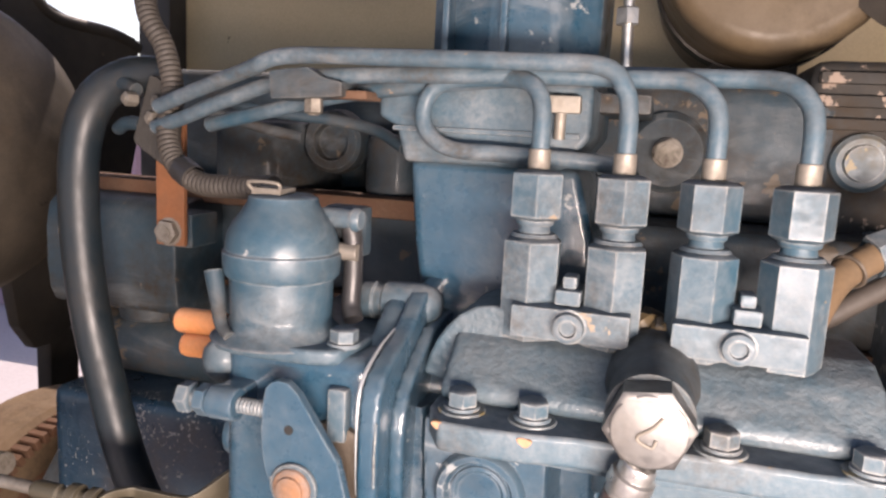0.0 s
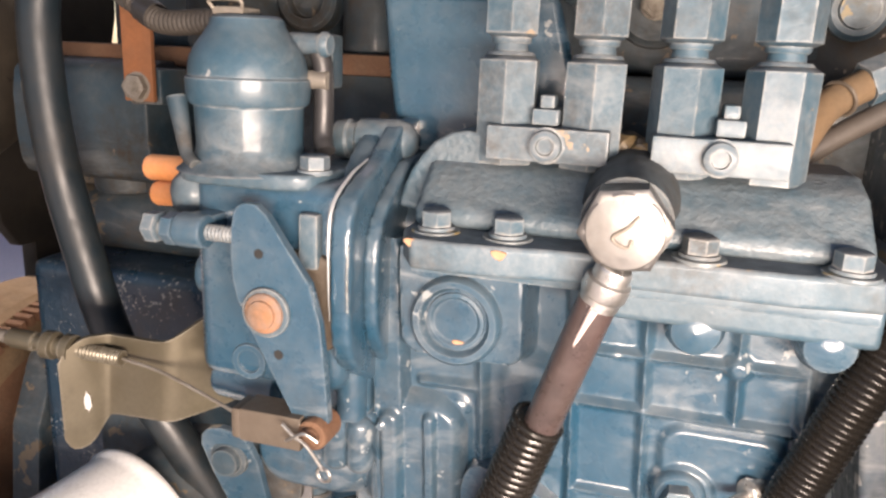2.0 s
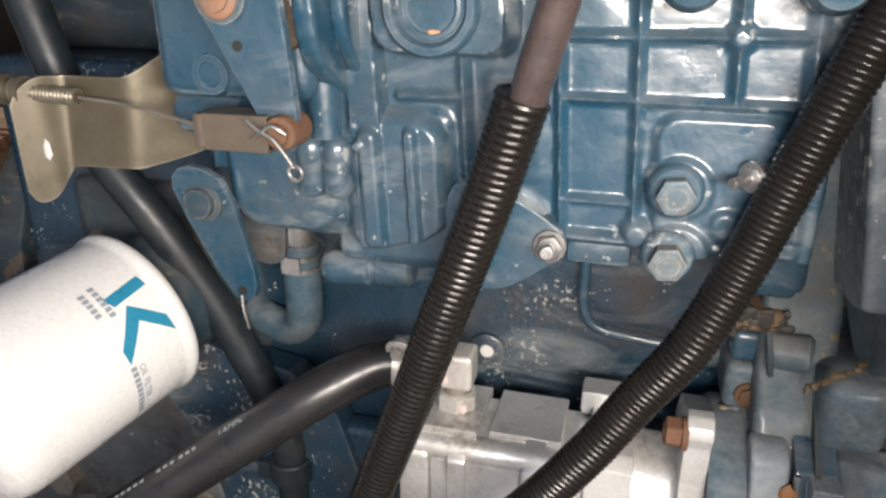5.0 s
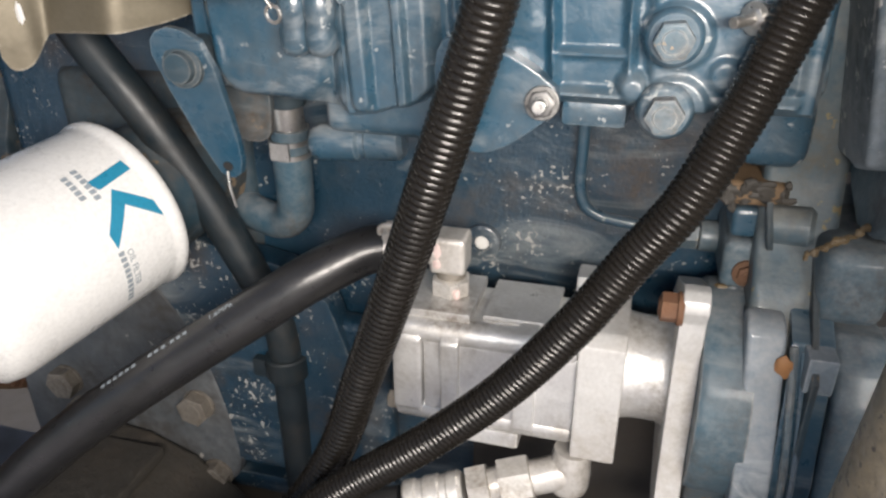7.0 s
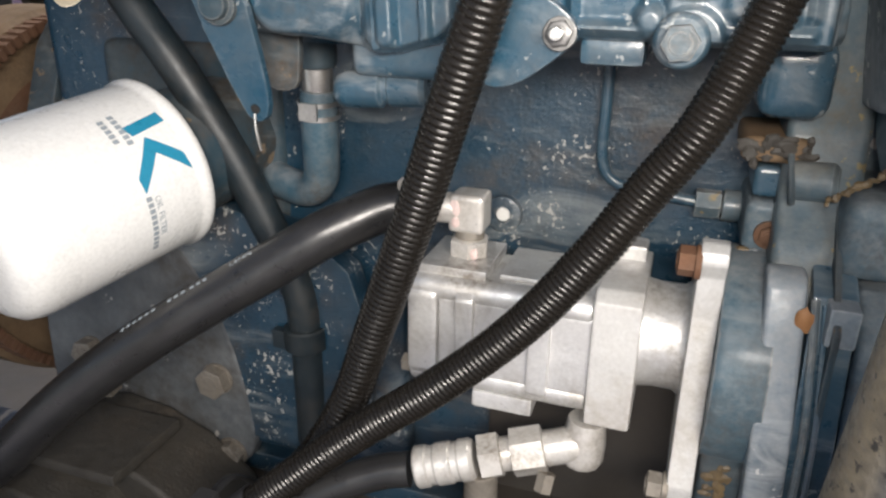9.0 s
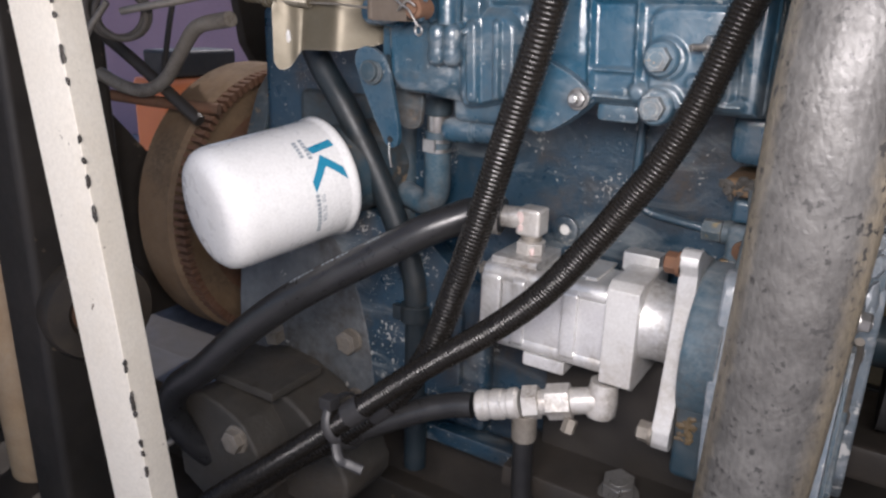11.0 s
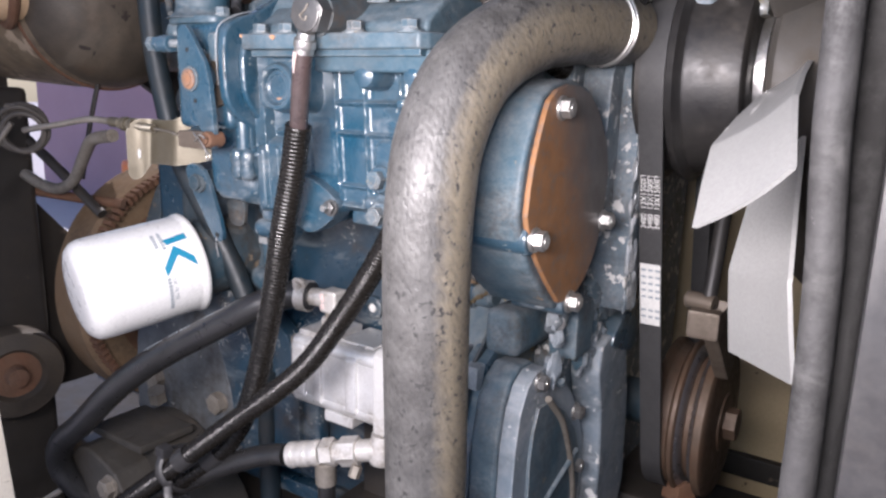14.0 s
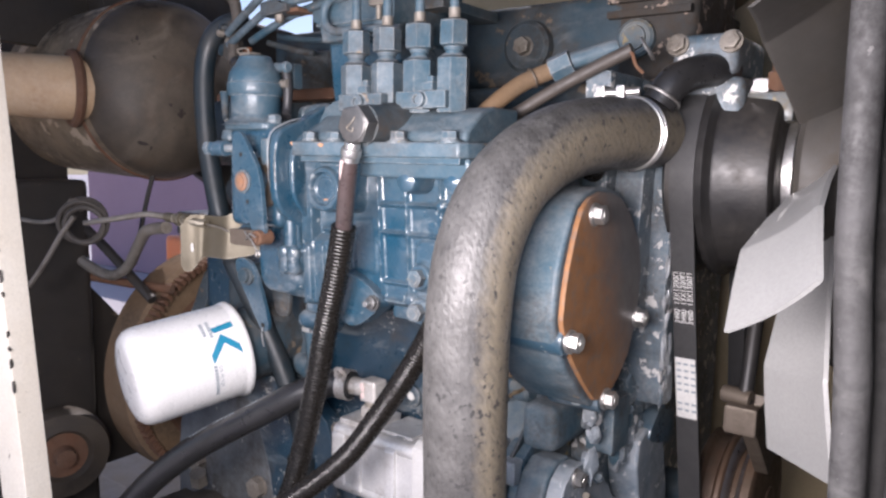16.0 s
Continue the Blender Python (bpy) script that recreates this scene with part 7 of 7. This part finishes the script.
part("sensor", joined(hexagon((0.222, 0.40, 1.045), (0.222, 0.40, 1.060), 0.014), cyl((0.222, 0.40, 1.060), (0.222, 0.40, 1.085), 0.0055, 16, 0.001)), RUST, th2, "rusty sensor")
part("sensor_seat", box(0.200, 0.235, 0.385, 0.44, 1.025, 1.046, 0.005), BLUE_RUSTY, th2)

# ---- belt drive and fan ----
AX = (0.430, 0.990)
CX = (0.495, 0.700)
wp = thing("fan_pulley", (0.2, *AX), "dusty dark steel fan pulley with an aluminium hub", "pulley")
part("belt_groove", lathe((0.158, *AX), (0.20, *AX), [(0, 0.02), (0, 0.070), (0.004, 0.077), (0.008, 0.077), (0.012, 0.071), (0.020, 0.071), (0.024, 0.0765), (0.029, 0.0775), (0.031, 0.074), (0.033, 0.072)], 56), PULLEY, wp)
part("drum", lathe((0.190, *AX), (0.25, *AX), [(0, 0.072), (0.003, 0.0700), (0.030, 0.0675), (0.036, 0.066), (0.039, 0.062), (0.040, 0.02)], 56), PULLEY, wp)
part("hub", lathe((0.229, *AX), (0.30, *AX), [(0, 0.040), (0.001, 0.0455), (0.007, 0.0455), (0.008, 0.040), (0.014, 0.034), (0.034, 0.030), (0.062, 0.030)], 44), STEEL, wp, "bright aluminium hub ring")
part("shaft", cyl((0.128, *AX), (0.165, *AX), 0.018, 20), BLUE_DARK, wp)
cp = thing("crank_pulley", (0.2, *CX), "browned steel double-groove crank pulley with polished grooves", "pulley")
part("sheave", lathe((0.166, *CX), (0.23, *CX), [(0, 0.02), (0, 0.058), (0.003, 0.0655), (0.007, 0.0655), (0.010, 0.062), (0.018, 0.062), (0.021, 0.0665), (0.024, 0.0665), (0.030, 0.053), (0.034, 0.053), (0.040, 0.0665), (0.046, 0.0665), (0.049, 0.062), (0.050, 0.03)], 56), PULLEY_RUST, cp)
for s in (0.0275, 0.0365):
    part("groove_wall", lathe((0.166, *CX), (0.23, *CX), [(s - 0.0020, 0.0636 if s < 0.03 else 0.0572), (s + 0.0020, 0.0572 if s < 0.03 else 0.0636)], 56), GROOVE, cp)
part("nose_bolt", joined(cyl((0.212, *CX), (0.218, *CX), 0.026, 28, 0.003), hexagon((0.217, *CX), (0.228, *CX), 0.024)), PULLEY_RUST, cp)
part("shaft", cyl((0.128, *CX), (0.17, *CX), 0.02, 20), BLUE_DARK, cp)


def belt_line(x0, x1, r_top, r_low, thick):
    """An endless belt round the two pulleys, flat-sided."""
    (y1, z1), (y2, z2) = AX, CX
    d = Vector((y2 - y1, z2 - z1))
    ln = d.length
    base = math.atan2(d.y, d.x)
    off = math.acos((r_top - r_low) / ln)
    pts = []
    for c, r, a0, a1 in (((y1, z1), r_top, base + off, base + 2 * math.pi - off), ((y2, z2), r_low, base - off, base + off)):
        for k in range(25):
            a = a0 + (a1 - a0) * k / 24
            pts.append((c[0], c[1], r, a))
    rings = []
    for cy, cz, r, a in pts:
        ca, sa = math.cos(a), math.sin(a)
        rings.append([(x, cy + (r + t) * ca, cz + (r + t) * sa) for x, t in ((x0 + 0.0015, -thick), (x0, 0), (x1, 0), (x1 - 0.0015, -thick))])
    return rings_to_mesh(rings, loop=True), base - off


belt = thing("drive_belt", (0.175, 0.45, 0.64), "black rubber fan belt with white printed figures", "belt")
bm_belt, run_angle = belt_line(0.1655, 0.1820, 0.0775, 0.0670, 0.009)
part("loop", bm_belt, BELT, belt)
# the near run of the belt: from the tangent point on the fan pulley down to the crank pulley
base = math.atan2(CX[1] - AX[1], CX[0] - AX[0])
off = math.acos((0.0775 - 0.0670) / math.hypot(CX[1] - AX[1], CX[0] - AX[0]))
cand = [base + off, base - off]
near = min(cand, key=lambda a: math.cos(a))
N2 = Vector((0, math.cos(near), math.sin(near)))
B0 = Vector((0, *AX)) + N2 * 0.0775
B1 = Vector((0, *CX)) + N2 * 0.0670
RUN = (B1 - B0).normalized()


def on_belt(x, s, lift=0.0002):
    """A point on the near run: across the belt and metres down from the fan pulley's tangent point."""
    return Vector((x, B0.y, B0.z)) + RUN * s + N2 * lift


def belt_quad(x0, x1, s0, s1, lift=0.0003):
    lo = [on_belt(x, s, lift) for x, s in ((x0, s0), (x1, s0), (x1, s1), (x0, s1))]
    hi = [on_belt(x, s, lift - 0.0006) for x, s in ((x0, s0), (x1, s0), (x1, s1), (x0, s1))]
    return rings_to_mesh([lo, hi])


for x in (0.1685, 0.1733, 0.1781):
    part("printed_line", lettering("3480  13X1200Li", 0.0058, lambda u, v, w, x=x: on_belt(x + v - 0.0016, 0.092 - u, 0.0002 + w)), BELT_LABEL, belt)
label_patch = part("label_patch", belt_quad(0.1662, 0.1812, 0.120, 0.171), BELT_LABEL, belt)
for x in (0.1690, 0.1742, 0.1794):
    for k in range(8):
        if k != 5:
            part("label_bar", belt_quad(x - 0.0017, x + 0.0017, 0.1240 + k * 0.0056, 0.1257 + k * 0.0056, 0.0006), GREY_INK, label_patch)

fan = thing("cooling_fan", (0.26, *AX), "white plastic engine cooling fan with broad twisted blades", "fan")


def fan_blade(turn_by):
    """One twisted paddle blade: rows from root to tip, each from its leading to its trailing edge (radius, degrees, place along the shaft)."""
    rings = []
    rows = ((0.055, 193.0, 0.2380, 0.055, 172.0, 0.262), (0.100, 195.6, 0.2330, 0.105, 181.0, 0.266), (0.1375, 197.6, 0.2290, 0.147, 185.0, 0.270),
            (0.1405, 197.9, 0.2290, 0.150, 185.3, 0.270), (0.167, 201.3, 0.2315, 0.178, 189.0, 0.275), (0.191, 204.6, 0.2337, 0.204, 192.5, 0.280), (0.194, 205.0, 0.2340, 0.207, 192.8, 0.280))
    for r0, a0, x0, r1, a1, x1 in rows:
        row_f, row_b = [], []
        for j in range(7):
            g = j / 6
            a, r = radians(a0 + (a1 - a0) * g + turn_by), r0 + (r1 - r0) * g
            x = x0 + (x1 - x0) * g + 0.003 * math.sin(math.pi * g)
            row_f.append((x, AX[0] + r * math.cos(a), AX[1] + r * math.sin(a)))
            row_b.append((x + 0.0028, AX[0] + r * math.cos(a), AX[1] + r * math.sin(a)))
        rings.append(row_f + row_b[::-1])
    return rings_to_mesh(rings)


# darker dusty copy on five blades and the hub: shade put into the colour
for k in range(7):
    part("blade", fan_blade(360 / 7 * k), FAN_WHITE if k in (0, 1) else FAN_SHADED, fan)
part("hub", lathe((0.238, *AX), (0.30, *AX), [(0, 0.02), (0, 0.050), (0.005, 0.056), (0.045, 0.056), (0.050, 0.050), (0.05, 0.02)], 44), FAN_SHADED, fan)
strut = thing("alternator_stay", (0.21, 0.42, 0.8), "dark steel adjusting stay beside the belt", "stay")
part("rod", sweep([(0.214, 0.398, 0.825), (0.213, 0.42, 0.88), (0.211, 0.45, 0.95)], 0.0055, 12, 20), PULLEY, strut)
part("lug", joined(box(0.203, 0.226, 0.385, 0.425, 0.805, 0.826, 0.003), prism("x", [(0.39, 0.81), (0.42, 0.81), (0.47, 0.765), (0.45, 0.755)], 0.213, 0.224, 0.002)), BROWN_STEEL, strut)
part("bolt", cyl((0.198, 0.403, 0.829), (0.219, 0.398, 0.829), 0.0065, 16, 0.001), BROWN_STEEL, strut)
alt = thing("alternator", (0.16, 0.52, 0.82), "dark grimy alternator behind the belt", "alternator")
part("body", lathe((-0.02, 0.55, 0.865), (0.10, 0.55, 0.865), [(0, 0.045), (0.004, 0.052), (0.070, 0.052), (0.075, 0.046), (0.078, 0.030), (0.095, 0.030), (0.097, 0.038), (0.112, 0.038), (0.114, 0.02)], 36), PULLEY, alt)
for k in range(10):
    a = 2 * math.pi * k / 10
    part("fin", box(0.066, 0.078, 0.55 + 0.040 * math.cos(a) - 0.004, 0.55 + 0.040 * math.cos(a) + 0.004, 0.865 + 0.040 * math.sin(a) - 0.004, 0.865 + 0.040 * math.sin(a) + 0.004, 0.001), PULLEY, alt)
part("foot", box(-0.01, 0.02, 0.50, 0.60, 0.79, 0.825, 0.004), PULLEY, alt)
shroud = thing("fan_shroud", (0.32, 0.4, 0.397), "dusty grey fan shroud edge in front of the radiator", "shroud")
part("cheek", box(0.3020, 0.3185, 0.190, 0.80, 0.60, 1.34, 0.007, 4), GREY, shroud)
part("lip", sweep([(0.3050, 0.184, 0.62), (0.3050, 0.183, 0.84), (0.3030, 0.182, 0.92), (0.2995, 0.182, 0.97), (0.2985, 0.182, 1.10), (0.3010, 0.183, 1.34)], 0.0070, 18, 30), SHROUD_LIP, shroud, "pale worn rolled edge")
part("lower_tab", box(0.286, 0.318, 0.155, 0.30, 0.56, 0.70, 0.006), PLASTIC, shroud)
part("foot", box(0.298, 0.318, 0.3, 0.7, 0.397, 0.598, 0.003), PLASTIC, shroud)
radiator = thing("radiator", (0.38, 0.45, 0.397), "black finned radiator behind the shroud", "radiator")
part("core", box(0.3200, 0.385, 0.14, 0.79, 0.45, 1.30, 0.004), PLASTIC, radiator)
part("top_tank", box(0.3195, 0.40, 0.13, 0.795, 1.302, 1.345, 0.01, 3), BLACK, radiator)
part("bottom_tank", box(0.3195, 0.40, 0.13, 0.795, 0.397, 0.449, 0.01, 3), BLACK, radiator)
part("hose_stub", sweep([(0.320, 0.30, 0.47), (0.24, 0.26, 0.465), (0.16, 0.25, 0.465), (0.110, 0.245, 0.47)], 0.024, 24, 30), HOSE, rad_hose)
drain = thing("drain_plug", (0.185, 0.48, 0.61), "rusty hexagon plug on a dark lug", "plug")
part("head", hexagon((0.184, 0.47, 0.636), (0.200, 0.46, 0.640), 0.020, 0.2), RUST, drain)
part("lug", box(0.12, 0.185, 0.45, 0.56, 0.600, 0.630, 0.006), BLACK, drain)

# ---- exhaust silencer ----
muf = thing("muffler", (-0.5, 0.36, 0.93), "scorched tan and rust exhaust silencer with a welded inlet pipe", "muffler")
MY, MZ = 0.385, 1.072
part("drum", lathe((-0.70, MY, MZ), (-0.40, MY, MZ), [(0, 0.06), (0.010, 0.085), (0.025, 0.100), (0.16, 0.106), (0.212, 0.107), (0.225, 0.107), (0.232, 0.1055)], 60), MUFFLER, muf)
part("end_cap", lathe((-0.70, MY, MZ), (-0.40, MY, MZ), [(0.2325, 0.1055), (0.250, 0.102), (0.270, 0.090), (0.283, 0.070), (0.292, 0.040), (0.295, 0.0001)], 60), SCORCHED, muf, "domed end blackened with soot")
part("seam", torus((-0.479, MY, MZ), (1, 0, 0), 0.1070, 0.0025, 60, 8), RUST, muf)
part("inlet_pipe", sweep([(-0.476, 0.335, 1.066), (-0.486, 0.282, 1.067), (-0.522, 0.250, 1.069), (-0.58, 0.236, 1.073), (-0.66, 0.226, 1.075)], 0.035, 28, 36), PIPE_TAN, muf)
part("weld", torus((-0.4860, 0.280, 1.0668), (0.25, 0.95, 0.0), 0.0380, 0.0055, 30, 8), RUST, muf)
part("hanger", box(-0.60, -0.56, 0.36, 0.41, 1.16, 1.36, 0.003), BLACK, muf)
down = thing("exhaust_pipe", (-0.62, 0.25, 0.4), "tan rusty exhaust pipe rising beside the pillar", "pipe")
part("tube", sweep([(-0.72, 0.24, 1.02), (-0.665, 0.25, 0.90), (-0.655, 0.25, 0.78), (-0.65, 0.25, 0.62), (-0.66, 0.26, 0.40)], 0.034, 26, 40), PIPE_TAN, down)

# ---- loose rods, mounts and the yard outside ----
rod = thing("support_rod", (-0.45, 0.33, 0.86), "thin rust-orange rod across the bay", "rod")
part("bar", sweep([(-0.52, 0.30, 0.850), (-0.45, 0.318, 0.846), (-0.40, 0.34, 0.842)], 0.0055, 12, 20), RUST, rod)
dr = thing("diagonal_rod", (-0.45, 0.30, 0.85), "black steel rod slanting from the pillar to the flywheel", "rod")
part("bar", sweep([(-0.506, 0.297, 0.9085), (-0.46, 0.301, 0.882), (-0.41, 0.305, 0.850), (-0.388, 0.307, 0.836)], 0.0055, 12, 20), BLACK, dr)
hk = thing("bent_rod", (-0.40, 0.27, 0.87), "bent grey steel rod hooking round to the flywheel", "rod")
part("bar", sweep([(-0.495, 0.285, 0.872), (-0.47, 0.290, 0.862), (-0.44, 0.292, 0.860), (-0.41, 0.292, 0.872), (-0.375, 0.285, 0.900), (-0.345, 0.277, 0.918), (-0.30, 0.27, 0.925)], 0.0060, 12, 36), STEEL_WORN, hk)
thin = thing("thin_rod", (-0.47, 0.33, 0.8), "thin upright dark rod", "rod")
part("bar", sweep([(-0.485, 0.345, 0.862), (-0.475, 0.355, 0.93), (-0.462, 0.368, 1.0)], 0.0028, 8, 16), BLACK, thin)
mount = thing("engine_mount", (-0.25, 0.28, 0.55), "grimy grey engine mount bracket with bolts", "bracket")
part("arm", prism("y", smooth_poly([(-0.335, 0.618), (-0.315, 0.640), (-0.25, 0.632), (-0.195, 0.590), (-0.180, 0.56), (-0.20, 0.53), (-0.30, 0.53)], 1), 0.258, 0.318, 0.004, 3), DIRT, mount)
part("foot", prism("y", smooth_poly([(-0.345, 0.60), (-0.325, 0.625), (-0.30, 0.63), (-0.25, 0.61), (-0.235, 0.54), (-0.34, 0.52)], 1), 0.222, 0.262, 0.003, 3), DIRT, mount)
part("ledge", box(-0.325, -0.245, 0.240, 0.30, 0.632, 0.640, 0.002), DIRT, mount)
bolt(mount, (-0.268, 0.222, 0.600), (0, -1, 0), 0.017, 0.009, STEEL_WORN, 0.012)
bolt(mount, (-0.300, 0.300, 0.652), (0.2, -0.3, 1), 0.016, 0.014, STEEL_WORN)
part("stud", lathe((-0.335, 0.215, 0.58), (-0.372, 0.200, 0.552), [(0, 0.003), (0.04, 0.003), (0.0402, 0.006), (0.046, 0.006)], 12), STEEL_WORN, mount)
part("post", box(-0.32, -0.25, 0.24, 0.34, 0.397, 0.56, 0.006), BLACK, mount)
lowmount = thing("front_mount", (0.0, 0.3, 0.5), "black lower bracket with a bright bolt", "bracket")
part("plate", box(-0.06, 0.10, 0.285, 0.36, 0.605, 0.622, 0.003), BLACK, lowmount)
part("riser", box(-0.05, 0.09, 0.33, 0.344, 0.50, 0.72, 0.003), BLACK, lowmount)
part("post", box(0.00, 0.05, 0.30, 0.36, 0.397, 0.605, 0.004), BLACK, lowmount)
bolt(lowmount, (0.023, 0.300, 0.622), (0, -0.2, 1), 0.020, 0.014, STEEL, 0.014, label="bright hexagon bolt with washer")
bush = thing("rubber_bush", (-0.44, 0.24, 0.6), "brown dusty rubber bush on the pillar", "bush")
part("ring", lathe((-0.498, 0.250, 0.655), (-0.44, 0.235, 0.655), [(0, 0.05), (0.02, 0.052), (0.030, 0.048), (0.032, 0.030), (0.026, 0.026)], 34), SOOT, bush)
part("core", lathe((-0.498, 0.250, 0.655), (-0.44, 0.235, 0.655), [(0.024, 0.0275), (0.0262, 0.0255), (0.0265, 0.012), (0.04, 0.010), (0.041, 0.0001)], 28), RUST, bush)
crate = thing("orange_box", (-1.75, 1.3, 0.0), "bright orange box standing in the sunlit yard", "box")
part("body", box(-1.86, -1.70, 1.27, 1.52, 0.006, 0.72, 0.02, 3), BRIGHT_ORANGE, crate)
part("lid", box(-1.85, -1.705, 1.31, 1.55, 0.722, 0.80, 0.012, 3), BLACK, crate)
yard = thing("yard_wall", (-3.2, 2.5, 0), "dull pinkish lilac wall across the yard", "wall")
part("slab", box(-6.0, -2.6, 3.2, 3.4, 0.0, 1.05, 0.02), YARD_PINK, yard)
